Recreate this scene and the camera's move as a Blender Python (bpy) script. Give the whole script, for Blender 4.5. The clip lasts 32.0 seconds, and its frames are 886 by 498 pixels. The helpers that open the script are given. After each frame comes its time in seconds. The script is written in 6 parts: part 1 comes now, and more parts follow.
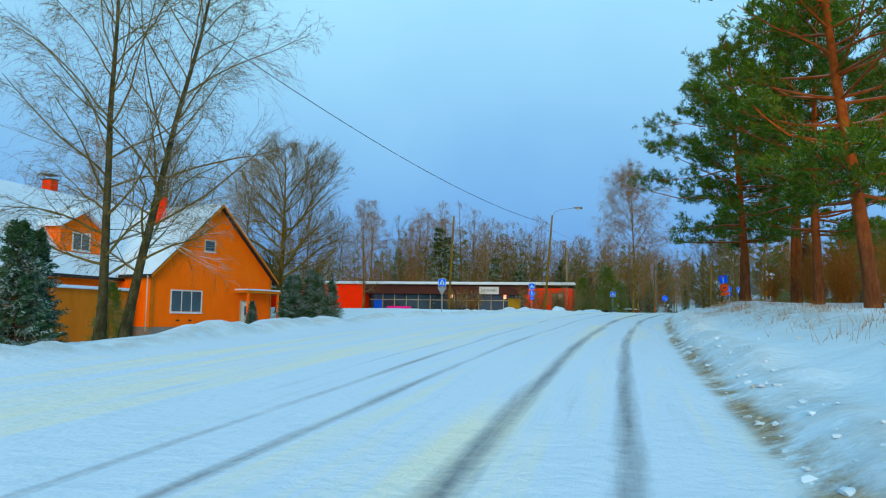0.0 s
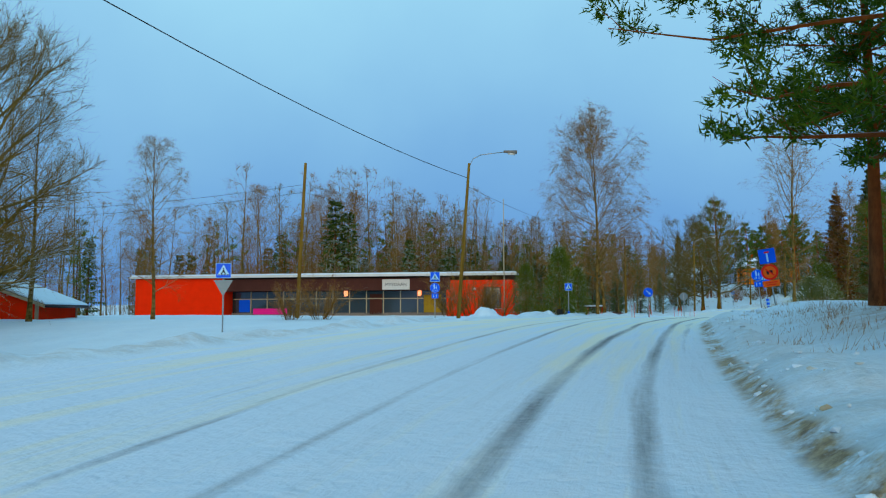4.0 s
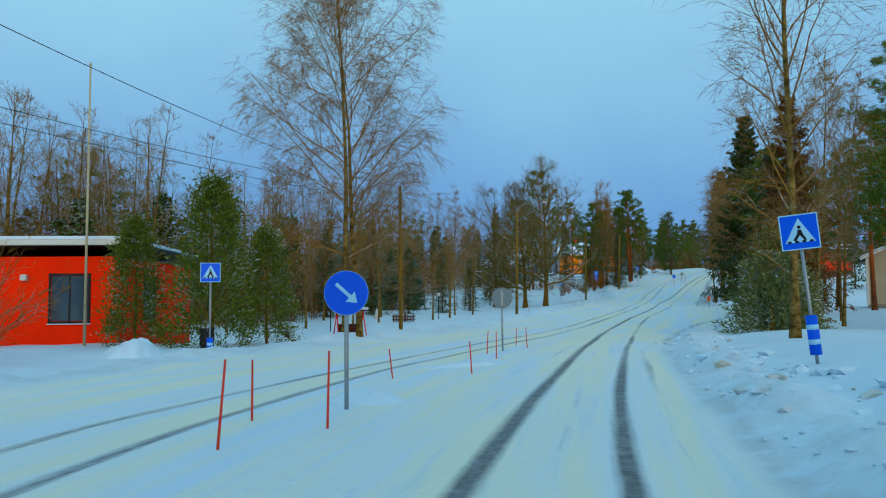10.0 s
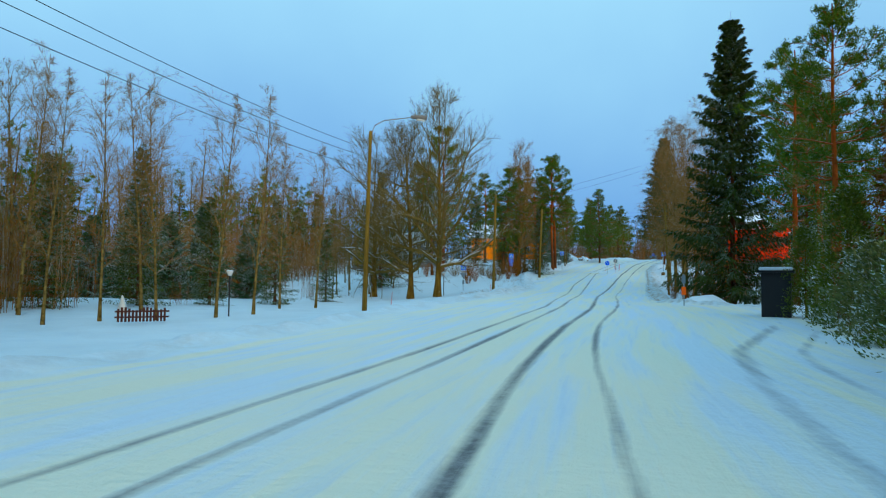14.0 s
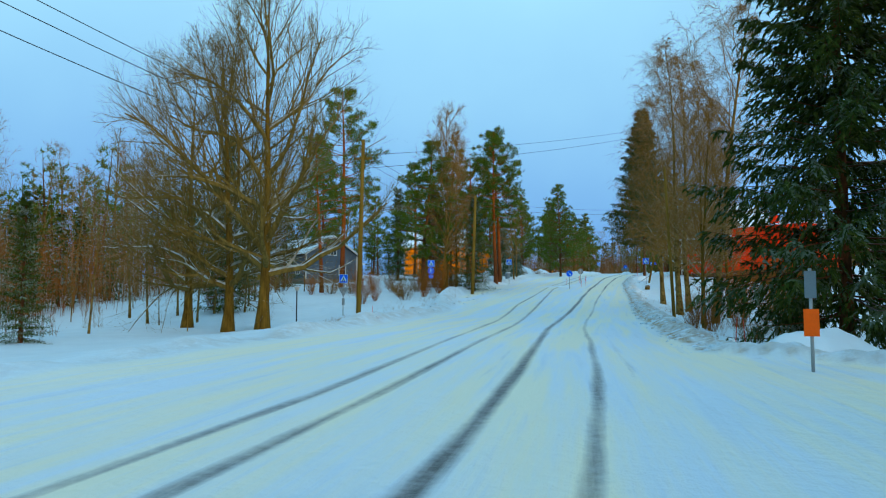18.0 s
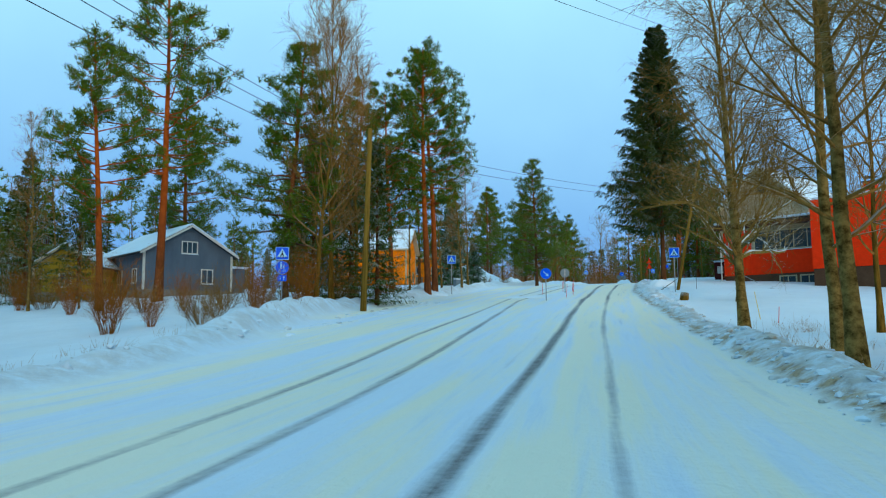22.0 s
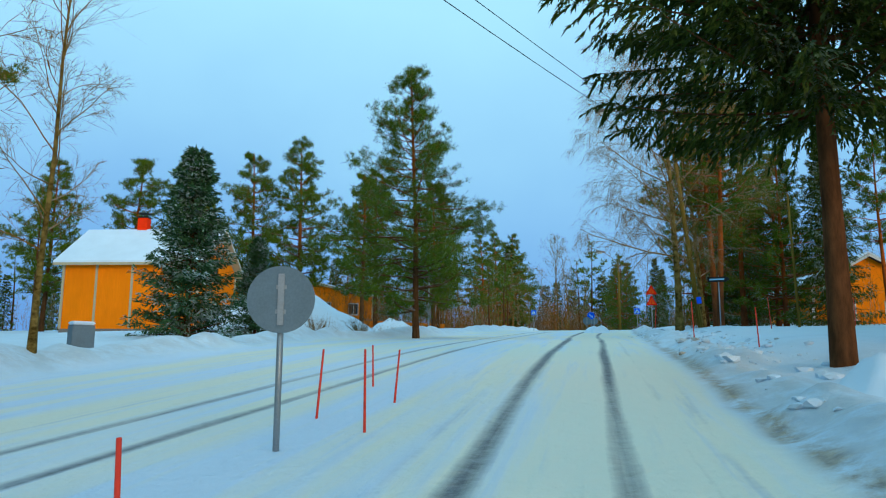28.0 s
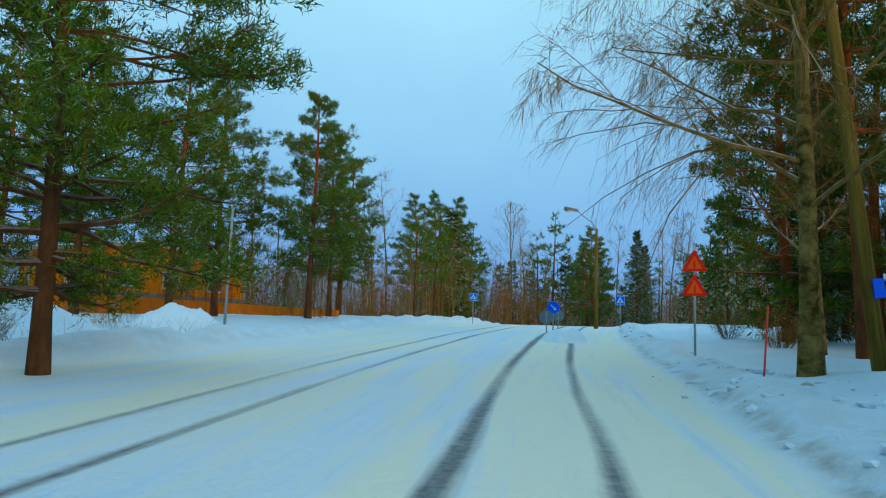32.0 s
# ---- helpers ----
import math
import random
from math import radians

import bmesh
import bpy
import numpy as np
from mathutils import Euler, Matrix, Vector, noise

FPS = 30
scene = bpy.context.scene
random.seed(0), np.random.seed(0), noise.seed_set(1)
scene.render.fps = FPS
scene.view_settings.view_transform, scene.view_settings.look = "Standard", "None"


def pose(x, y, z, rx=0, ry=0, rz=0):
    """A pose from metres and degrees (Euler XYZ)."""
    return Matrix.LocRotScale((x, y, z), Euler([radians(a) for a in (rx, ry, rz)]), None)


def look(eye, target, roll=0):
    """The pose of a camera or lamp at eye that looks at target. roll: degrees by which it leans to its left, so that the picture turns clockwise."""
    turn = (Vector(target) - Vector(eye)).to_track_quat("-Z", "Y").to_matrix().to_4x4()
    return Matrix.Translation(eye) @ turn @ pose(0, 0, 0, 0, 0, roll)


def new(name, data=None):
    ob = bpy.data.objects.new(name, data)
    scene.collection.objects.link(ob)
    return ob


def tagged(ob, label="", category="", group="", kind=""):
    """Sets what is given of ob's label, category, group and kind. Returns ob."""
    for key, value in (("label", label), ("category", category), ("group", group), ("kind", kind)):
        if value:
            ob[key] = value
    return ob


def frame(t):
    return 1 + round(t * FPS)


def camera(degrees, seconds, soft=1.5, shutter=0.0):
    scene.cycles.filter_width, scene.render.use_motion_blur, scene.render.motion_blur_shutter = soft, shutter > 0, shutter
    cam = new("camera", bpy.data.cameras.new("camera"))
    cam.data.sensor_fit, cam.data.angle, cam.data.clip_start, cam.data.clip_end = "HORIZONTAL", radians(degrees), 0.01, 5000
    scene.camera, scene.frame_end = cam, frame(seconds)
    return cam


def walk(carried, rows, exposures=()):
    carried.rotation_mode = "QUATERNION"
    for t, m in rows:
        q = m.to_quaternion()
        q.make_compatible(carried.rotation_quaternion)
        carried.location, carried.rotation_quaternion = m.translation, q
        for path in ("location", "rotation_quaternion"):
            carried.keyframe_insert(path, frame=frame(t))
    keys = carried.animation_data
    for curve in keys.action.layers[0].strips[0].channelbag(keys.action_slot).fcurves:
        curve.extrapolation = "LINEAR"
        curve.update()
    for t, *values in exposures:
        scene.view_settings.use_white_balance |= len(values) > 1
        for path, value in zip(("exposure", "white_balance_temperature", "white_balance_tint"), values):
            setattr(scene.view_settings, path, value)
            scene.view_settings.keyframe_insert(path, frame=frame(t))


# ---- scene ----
cam = camera(61.54, 32.0, soft=1.15)
PATH = [
    (0, (-7.779, -41.934, 0.279), (-7.928, -39.948, 0.46), 0.88),
    (0.5, (-7.038, -37.397, 0.454), (-7.172, -35.408, 0.611), 1.18),
    (1, (-6.385, -33.452, 0.583), (-6.55, -31.466, 0.752), 1.55),
    (1.5, (-5.768, -29.667, 0.709), (-5.934, -27.681, 0.872), 1.06),
    (2, (-5.185, -26.047, 0.853), (-5.344, -24.06, 1.015), 0.67),
    (2.5, (-4.622, -22.45, 0.995), (-4.769, -20.463, 1.165), 0.50),
    (3, (-3.896, -18.464, 1.131), (-4.021, -16.475, 1.299), 0.53),
    (3.5, (-3.131, -14.542, 1.277), (-3.22, -12.551, 1.446), 0.12),
    (5.5, (-0.001, -0.002, 1.741), (0.044, 1.992, 1.89), -0.22),
    (6, (0.863, 3.254, 1.883), (0.937, 5.248, 2.032), -0.18),
    (6.5, (1.691, 6.4, 1.998), (1.786, 8.393, 2.142), -0.07),
    (7, (2.652, 9.618, 2.095), (2.774, 11.61, 2.234), 0.05),
    (7.5, (3.571, 12.899, 2.217), (3.724, 14.888, 2.353), 0.19),
    (8, (4.608, 16.398, 2.339), (4.817, 18.383, 2.473), -0.13),
    (8.5, (5.766, 19.719, 2.389), (6.027, 21.698, 2.521), -0.36),
    (9, (6.924, 22.926, 2.425), (7.24, 24.897, 2.557), -0.53),
    (9.5, (8.077, 26.095, 2.49), (8.449, 28.056, 2.625), -0.62),
    (10, (9.328, 29.269, 2.497), (9.742, 31.221, 2.633), -0.55),
    (10.5, (10.891, 32.785, 2.47), (11.338, 34.73, 2.595), -0.45),
    (11, (12.344, 36.304, 2.431), (12.799, 38.248, 2.549), -0.01),
    (11.5, (13.886, 39.741, 2.44), (14.355, 41.682, 2.55), 0.08),
    (12, (15.46, 43.161, 2.49), (15.961, 45.094, 2.587), -0.01),
    (12.5, (17.076, 46.619, 2.515), (17.614, 48.542, 2.617), -0.09),
    (13, (18.975, 50.307, 2.399), (19.546, 52.221, 2.501), 0.58),
    (13.5, (20.681, 53.882, 2.315), (21.263, 55.792, 2.417), 0.89),
    (14, (22.438, 57.398, 2.283), (23.052, 59.298, 2.39), 0.72),
    (14.5, (24.228, 60.922, 2.301), (24.844, 62.822, 2.417), 1.05),
    (16.5, (32.537, 75.603, 2.146), (33.207, 77.481, 2.298), 0.72),
    (17, (34.627, 78.942, 2.211), (35.323, 80.81, 2.375), 0.12),
    (17.5, (36.79, 82.167, 2.352), (37.5, 84.029, 2.517), -0.10),
    (18, (39.016, 85.315, 2.566), (39.717, 87.181, 2.728), 0.16),
    (18.5, (41.089, 88.544, 2.77), (41.781, 90.414, 2.928), 0.52),
    (19, (43.119, 91.951, 2.906), (43.816, 93.818, 3.067), 0.65),
    (19.5, (45.289, 95.588, 3.015), (46.001, 97.449, 3.183), 0.58),
    (20, (47.412, 99.342, 3.088), (48.142, 101.197, 3.261), 0.60),
    (20.5, (49.609, 103.292, 3.122), (50.34, 105.146, 3.29), 0.58),
    (21, (51.667, 106.947, 3.081), (52.409, 108.796, 3.262), 0.25),
    (21.5, (53.951, 110.594, 3.115), (54.692, 112.441, 3.312), -0.10),
    (22, (56.294, 114.235, 3.21), (57.036, 116.08, 3.418), -0.38),
    (22.5, (58.666, 117.816, 3.39), (59.426, 119.652, 3.614), -0.71),
    (23, (60.971, 121.365, 3.549), (61.746, 123.193, 3.788), -0.94),
    (23.5, (63.226, 124.853, 3.708), (64.009, 126.676, 3.965), -0.95),
    (24, (65.59, 128.493, 3.961), (66.379, 130.311, 4.229), -0.86),
    (24.5, (67.886, 131.877, 4.221), (68.69, 133.687, 4.499), -0.95),
    (26.5, (76.976, 145.351, 5.638), (77.802, 147.142, 5.968), -0.58),
    (27, (79.008, 148.239, 5.911), (79.845, 150.026, 6.237), -0.73),
    (27.5, (81.053, 151.136, 6.15), (81.896, 152.922, 6.466), -0.28),
    (28, (83.118, 154.01, 6.421), (83.96, 155.797, 6.733), 0.29),
    (28.5, (85.17, 156.862, 6.809), (86.013, 158.649, 7.12), 0.98),
    (29, (87.312, 159.894, 7.215), (88.173, 161.676, 7.504), 1.11),
    (29.5, (89.422, 162.713, 7.58), (90.313, 164.48, 7.87), 0.62),
    (30, (91.444, 165.405, 7.906), (92.356, 167.163, 8.187), 0.11),
    (30.5, (93.349, 167.954, 8.175), (94.276, 169.704, 8.454), 0.17),
    (31, (95.156, 170.349, 8.403), (96.09, 172.098, 8.669), 0.50),
    (31.5, (96.931, 172.784, 8.559), (97.861, 174.536, 8.821), 1.40),
    (32, (98.73, 175.378, 8.63), (99.665, 177.127, 8.889), 1.93),
]
walk(cam, [(t, look(eye, target, roll)) for t, eye, target, roll in PATH],
     exposures=[(0.0, -0.42), (3.0, -0.58), (9.0, -0.72), (13.0, -0.5), (17.0, -0.43), (21.0, -0.33), (26.0, -0.36), (32.0, -0.5)])

# ---- light: an overcast winter sky ----
world = bpy.data.worlds.new("world")
scene.world = world
world.use_nodes = True
wn, wl = world.node_tree.nodes, world.node_tree.links
sky = wn.new("ShaderNodeTexSky")
sky.sky_type, sky.sun_disc = "NISHITA", False
sky.sun_elevation, sky.sun_rotation = radians(11), radians(182)
sky.altitude, sky.air_density, sky.dust_density, sky.ozone_density = 0, 1.0, 2.0, 4.0
# a thin even cloud layer over the clear sky, paler overhead than low down
way = wn.new("ShaderNodeTexCoord")
split = wn.new("ShaderNodeSeparateXYZ")
wl.new(way.outputs["Generated"], split.inputs[0])
high = wn.new("ShaderNodeMapRange")
high.inputs["From Min"].default_value, high.inputs["From Max"].default_value = 0.03, 0.46
wl.new(split.outputs["Z"], high.inputs["Value"])
puffs = wn.new("ShaderNodeTexNoise")
puffs.inputs["Scale"].default_value, puffs.inputs["Detail"].default_value = 2.2, 5
wl.new(way.outputs["Generated"], puffs.inputs["Vector"])
lift = wn.new("ShaderNodeMath")
lift.operation = "MULTIPLY_ADD"
wl.new(puffs.outputs["Fac"], lift.inputs[0])
lift.inputs[1].default_value = 0.7
wl.new(high.outputs["Result"], lift.inputs[2])
shift = wn.new("ShaderNodeMath")
shift.operation, shift.use_clamp = "SUBTRACT", True
wl.new(lift.outputs[0], shift.inputs[0])
shift.inputs[1].default_value = 0.36
cloud = wn.new("ShaderNodeMix")
cloud.data_type = "RGBA"
cloud.inputs[6].default_value, cloud.inputs[7].default_value = (1.9, 5.2, 11.4, 1), (6.2, 12.4, 15.8, 1)
wl.new(shift.outputs[0], cloud.inputs[0])
veil = wn.new("ShaderNodeMix")
veil.data_type = "RGBA"
veil.inputs[0].default_value = 0.88
wl.new(sky.outputs["Color"], veil.inputs[6])
wl.new(cloud.outputs[2], veil.inputs[7])
wn["Background"].inputs["Strength"].default_value = 0.1
wl.new(veil.outputs[2], wn["Background"].inputs["Color"])
sun = new("sun", bpy.data.lights.new("sun", "SUN"))
sun.data.energy, sun.data.angle, sun.data.color = 3.2, radians(34), (1.0, 0.75, 0.46)
sun.matrix_world = look((2, -60, 11.7), (0, 0, 0))


# ---- small helpers ----
def smooth(a):
    a = np.clip(a, 0, 1)
    return a * a * (3 - 2 * a)


GRIDS = {}


def vnoise(x, y, size, seed):
    """Soft random heights from -1 to 1 on a grid of that size."""
    if seed not in GRIDS:
        GRIDS[seed] = np.random.RandomState(seed).rand(256, 256) * 2 - 1
    g = GRIDS[seed]
    u, v = np.asarray(x) / size, np.asarray(y) / size
    i, j = np.floor(u).astype(int), np.floor(v).astype(int)
    a, b = smooth(u - i), smooth(v - j)
    i0, i1, j0, j1 = i % 256, (i + 1) % 256, j % 256, (j + 1) % 256
    return (g[i0, j0] * (1 - a) + g[i1, j0] * a) * (1 - b) + (g[i0, j1] * (1 - a) + g[i1, j1] * a) * b


def mesh_ob(name, verts, faces, mats, mat_of=None, smooth_on=True):
    me = bpy.data.meshes.new(name)
    me.from_pydata(np.asarray([tuple(v) for v in verts] if isinstance(verts, list) else verts).tolist(), [], faces)
    for m in mats if isinstance(mats, (list, tuple)) else [mats]:
        me.materials.append(m)
    if mat_of is not None:
        me.polygons.foreach_set("material_index", mat_of)
    if smooth_on:
        me.polygons.foreach_set("use_smooth", [True] * len(me.polygons))
    me.update()
    return new(name, me)


def thing(name, m, label, category, group="", kind=""):
    """An empty at a thing's base, to carry its parts."""
    ob = new(name)
    ob.empty_display_size = 0.2
    ob.matrix_world = m
    return tagged(ob, label, category, group, kind)


def part(name, bm, material, parent, label=""):
    """One bmesh as one mesh under a thing or a part."""
    me = bpy.data.meshes.new(name)
    bm.to_mesh(me)
    bm.free()
    me.materials.append(material)
    ob = new(name, me)
    ob.parent = parent
    return tagged(ob, label)


def box(x0, x1, y0, y1, z0, z1, bev=0.0):
    bm = bmesh.new()
    bmesh.ops.create_cube(bm, size=1)
    bmesh.ops.scale(bm, vec=(x1 - x0, y1 - y0, z1 - z0), verts=bm.verts)
    bmesh.ops.translate(bm, vec=((x0 + x1) / 2, (y0 + y1) / 2, (z0 + z1) / 2), verts=bm.verts)
    if bev:
        bmesh.ops.bevel(bm, geom=bm.edges[:], offset=bev, segments=2, affect="EDGES")
    return bm


def rod(a, b, r0, r1=None, n=10):
    """A tapered round bar from a to b."""
    bm = bmesh.new()
    a, b = Vector(a), Vector(b)
    bmesh.ops.create_cone(bm, cap_ends=True, segments=n, radius1=r0, radius2=r0 if r1 is None else r1, depth=(b - a).length)
    turn = (b - a).to_track_quat("Z", "Y").to_matrix().to_4x4()
    bmesh.ops.transform(bm, matrix=Matrix.Translation((a + b) / 2) @ turn, verts=bm.verts)
    for f in bm.faces:
        f.smooth = len(f.verts) == 4
    return bm


def prism(outline, y0, y1, bev=0.0):
    """A flat outline in x and z, drawn out from y0 to y1."""
    bm = bmesh.new()
    front = [bm.verts.new((x, y0, z)) for x, z in outline]
    rear = [bm.verts.new((x, y1, z)) for x, z in outline]
    bm.faces.new(front)
    bm.faces.new(rear[::-1])
    for k in range(len(front)):
        j = (k + 1) % len(front)
        bm.faces.new((front[j], front[k], rear[k], rear[j]))
    bmesh.ops.recalc_face_normals(bm, faces=bm.faces)
    if bev:
        bmesh.ops.bevel(bm, geom=bm.edges[:], offset=bev, segments=2, affect="EDGES")
    return bm


def merged(*bms):
    out = bmesh.new()
    for b in bms:
        me = bpy.data.meshes.new("tmp")
        b.to_mesh(me)
        b.free()
        out.from_mesh(me)
        bpy.data.meshes.remove(me)
    return out


# ---- materials ----
class Mat:
    """A node material with a few shorthands."""

    def __init__(self, name, rough=0.7, metal=0.0, spec=0.5):
        self.m = bpy.data.materials.new(name)
        self.m.use_nodes = True
        self.n, self.l = self.m.node_tree.nodes, self.m.node_tree.links
        self.b = self.n["Principled BSDF"]
        self.b.inputs["Roughness"].default_value = rough
        self.b.inputs["Metallic"].default_value = metal
        self.b.inputs["Specular IOR Level"].default_value = spec
        self.pos = None

    def coords(self):
        if self.pos is None:
            self.pos = self.n.new("ShaderNodeTexCoord").outputs["Object"]
        return self.pos

    def noise(self, scale, detail=4.0, rough=0.6, stretch=None):
        t = self.n.new("ShaderNodeTexNoise")
        t.inputs["Scale"].default_value, t.inputs["Detail"].default_value = scale, detail
        t.inputs["Roughness"].default_value = rough
        src = self.coords()
        if stretch:
            mp = self.n.new("ShaderNodeMapping")
            mp.inputs["Scale"].default_value = stretch
            self.l.new(src, mp.inputs["Vector"])
            src = mp.outputs["Vector"]
        self.l.new(src, t.inputs["Vector"])
        return t.outputs["Fac"]

    def ramp(self, fac, lo, hi, a=0.0, b=1.0):
        r = self.n.new("ShaderNodeMapRange")
        r.inputs["From Min"].default_value, r.inputs["From Max"].default_value = lo, hi
        r.inputs["To Min"].default_value, r.inputs["To Max"].default_value = a, b
        self.l.new(fac, r.inputs["Value"])
        return r.outputs["Result"]

    def math(self, op, a, b=0.0):
        r = self.n.new("ShaderNodeMath")
        r.operation = op
        for k, v in enumerate((a, b)):
            if isinstance(v, (int, float)):
                r.inputs[k].default_value = v
            else:
                self.l.new(v, r.inputs[k])
        return r.outputs[0]

    def mix(self, fac, a, b):
        r = self.n.new("ShaderNodeMix")
        r.data_type = "RGBA"
        for k, v in ((0, fac), (6, a), (7, b)):
            if isinstance(v, (int, float)):
                r.inputs[k].default_value = v
            elif isinstance(v, tuple):
                r.inputs[k].default_value = (*v, 1)
            else:
                self.l.new(v, r.inputs[k])
        return r.outputs[2]

    def attr(self, name):
        a = self.n.new("ShaderNodeAttribute")
        a.attribute_name = name
        return a.outputs["Fac"]

    def up(self):
        """How far the surface looks up, from -1 to 1."""
        g, s = self.n.new("ShaderNodeNewGeometry"), self.n.new("ShaderNodeSeparateXYZ")
        self.l.new(g.outputs["Normal"], s.inputs[0])
        return s.outputs["Z"]

    def rnd(self):
        return self.n.new("ShaderNodeObjectInfo").outputs["Random"]

    def color(self, c):
        if isinstance(c, tuple):
            self.b.inputs["Base Color"].default_value = (*c, 1)
        else:
            self.l.new(c, self.b.inputs["Base Color"])
        return self

    def bump(self, height, strength=0.4, dist=0.02):
        t = self.n.new("ShaderNodeBump")
        t.inputs["Strength"].default_value, t.inputs["Distance"].default_value = strength, dist
        self.l.new(height, t.inputs["Height"])
        self.l.new(t.outputs["Normal"], self.b.inputs["Normal"])
        return self


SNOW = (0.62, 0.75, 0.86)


def paint(name, c, rough=0.6, vary=0.14, scale=2.0, metal=0.0, spec=0.12, bump=0.15):
    """Weathered plain paint or plastic: large stains and a fine grain."""
    m = Mat(name, rough, metal, spec)
    dark = tuple(v * (1 - vary) for v in c)
    m.color(m.mix(m.ramp(m.math("ADD", m.noise(scale), m.noise(scale * 14)), 0.75, 1.25), dark, c))
    m.bump(m.noise(scale * 30), bump, 0.004)
    return m.m


def boards(name, c, pitch=0.14, vary=0.25, rough=0.75, sideways=False):
    """Painted boards with dark joints, drawn on the wall's own coordinates."""
    m = Mat(name, rough, 0, 0.08)
    w = m.n.new("ShaderNodeTexWave")
    w.wave_type, w.bands_direction = "BANDS", "Z" if sideways else "X"
    w.inputs["Scale"].default_value = 1.0 / pitch * 0.314
    w.inputs["Distortion"].default_value = 0.1
    m.l.new(m.coords(), w.inputs["Vector"])
    stain = m.ramp(m.noise(1.1, 5, 0.65, (1, 1, 0.35)), 0.35, 0.7)
    grain = m.ramp(m.noise(9, 3, 0.6, (1, 1, 0.08)), 0.3, 0.7)
    base = m.mix(stain, tuple(v * (1 - vary) for v in c), c)
    base = m.mix(m.math("MULTIPLY", grain, 0.3), base, tuple(v * 0.75 for v in c))
    m.color(base)
    m.bump(m.ramp(w.outputs["Fac"], 0.0, 0.12), 0.5, 0.015)
    return m.m


def make_snow():
    m = Mat("snow", 0.6, 0, 0.25)
    big, fine = m.noise(0.35, 5), m.noise(7, 6)
    # the road's own directions, drawn out lengthwise
    line = m.n.new("ShaderNodeCombineXYZ")
    m.l.new(m.math("MULTIPLY", m.attr("across"), 3.2), line.inputs[0])
    m.l.new(m.math("MULTIPLY", m.attr("along"), 0.16), line.inputs[1])
    drag = m.n.new("ShaderNodeTexNoise")
    drag.inputs["Scale"].default_value, drag.inputs["Detail"].default_value, drag.inputs["Roughness"].default_value = 1.0, 6, 0.62
    m.l.new(line.outputs[0], drag.inputs["Vector"])
    drag = drag.outputs["Fac"]
    clod = m.ramp(m.noise(1.6, 6, 0.7), 0.36, 0.56)
    dirt = m.math("MULTIPLY", m.attr("dirt"), clod)
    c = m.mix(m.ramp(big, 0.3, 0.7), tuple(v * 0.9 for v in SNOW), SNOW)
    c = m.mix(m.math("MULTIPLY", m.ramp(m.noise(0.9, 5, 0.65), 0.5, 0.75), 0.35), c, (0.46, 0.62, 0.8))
    c = m.mix(dirt, c, m.mix(m.ramp(m.noise(6, 5, 0.7), 0.35, 0.65), (0.16, 0.10, 0.05), (0.42, 0.31, 0.17)))
    pack = m.attr("packed")
    streak_shade = m.math("ADD", m.math("MULTIPLY", m.attr("streak_shade"), 0.5), m.math("MULTIPLY", drag, 0.75))
    # cream to blue along the streaks; the blue also paints the early road's shade
    lane = m.mix(m.ramp(streak_shade, 0.5, 0.8), (0.76, 0.75, 0.63), (0.60, 0.71, 0.84))
    lane = m.mix(m.math("MULTIPLY", m.ramp(drag, 0.56, 0.72), 0.4), lane, (0.5, 0.58, 0.66))
    c = m.mix(pack, c, lane)
    wear = m.attr("wear")
    broken = m.ramp(m.math("ADD", wear, m.math("ADD", m.math("MULTIPLY", m.math("SUBTRACT", drag, 0.5), 0.9), m.math("MULTIPLY", m.math("SUBTRACT", fine, 0.5), 0.25))), 0.22, 0.85)
    slush = m.mix(m.ramp(m.noise(5, 5, 0.7), 0.35, 0.7), (0.10, 0.105, 0.11), (0.26, 0.27, 0.29))
    c = m.mix(m.math("MULTIPLY", broken, m.ramp(wear, 0.0, 0.25)), c, slush)
    m.color(c)
    m.bump(m.math("ADD", m.math("MULTIPLY", fine, 0.45), m.math("ADD", m.noise(1.6, 6), m.math("MULTIPLY", m.math("MULTIPLY", drag, pack), 0.5))), 0.8, 0.1)
    return m.m


def make_plain_snow():
    m = Mat("snow_plain", 0.6, 0, 0.25)
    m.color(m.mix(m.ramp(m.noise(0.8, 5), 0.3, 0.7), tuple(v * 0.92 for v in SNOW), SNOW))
    m.bump(m.math("ADD", m.math("MULTIPLY", m.noise(14, 5), 0.4), m.noise(2.5, 5)), 0.4, 0.04)
    return m.m


def make_crumbs():
    """Broken plough snow, some of it sandy."""
    m = Mat("snow_crumbs", 0.7, 0, 0.15)
    isl = m.n.new("ShaderNodeNewGeometry").outputs["Random Per Island"]
    c = m.mix(m.ramp(isl, 0.0, 0.6), tuple(v * 0.8 for v in SNOW), SNOW)
    c = m.mix(m.math("MULTIPLY", m.ramp(isl, 0.6, 1.0), m.ramp(m.noise(0.8, 4), 0.42, 0.6)), c, (0.42, 0.34, 0.22))
    m.color(c)
    m.bump(m.noise(18, 5), 0.4, 0.02)
    return m.m


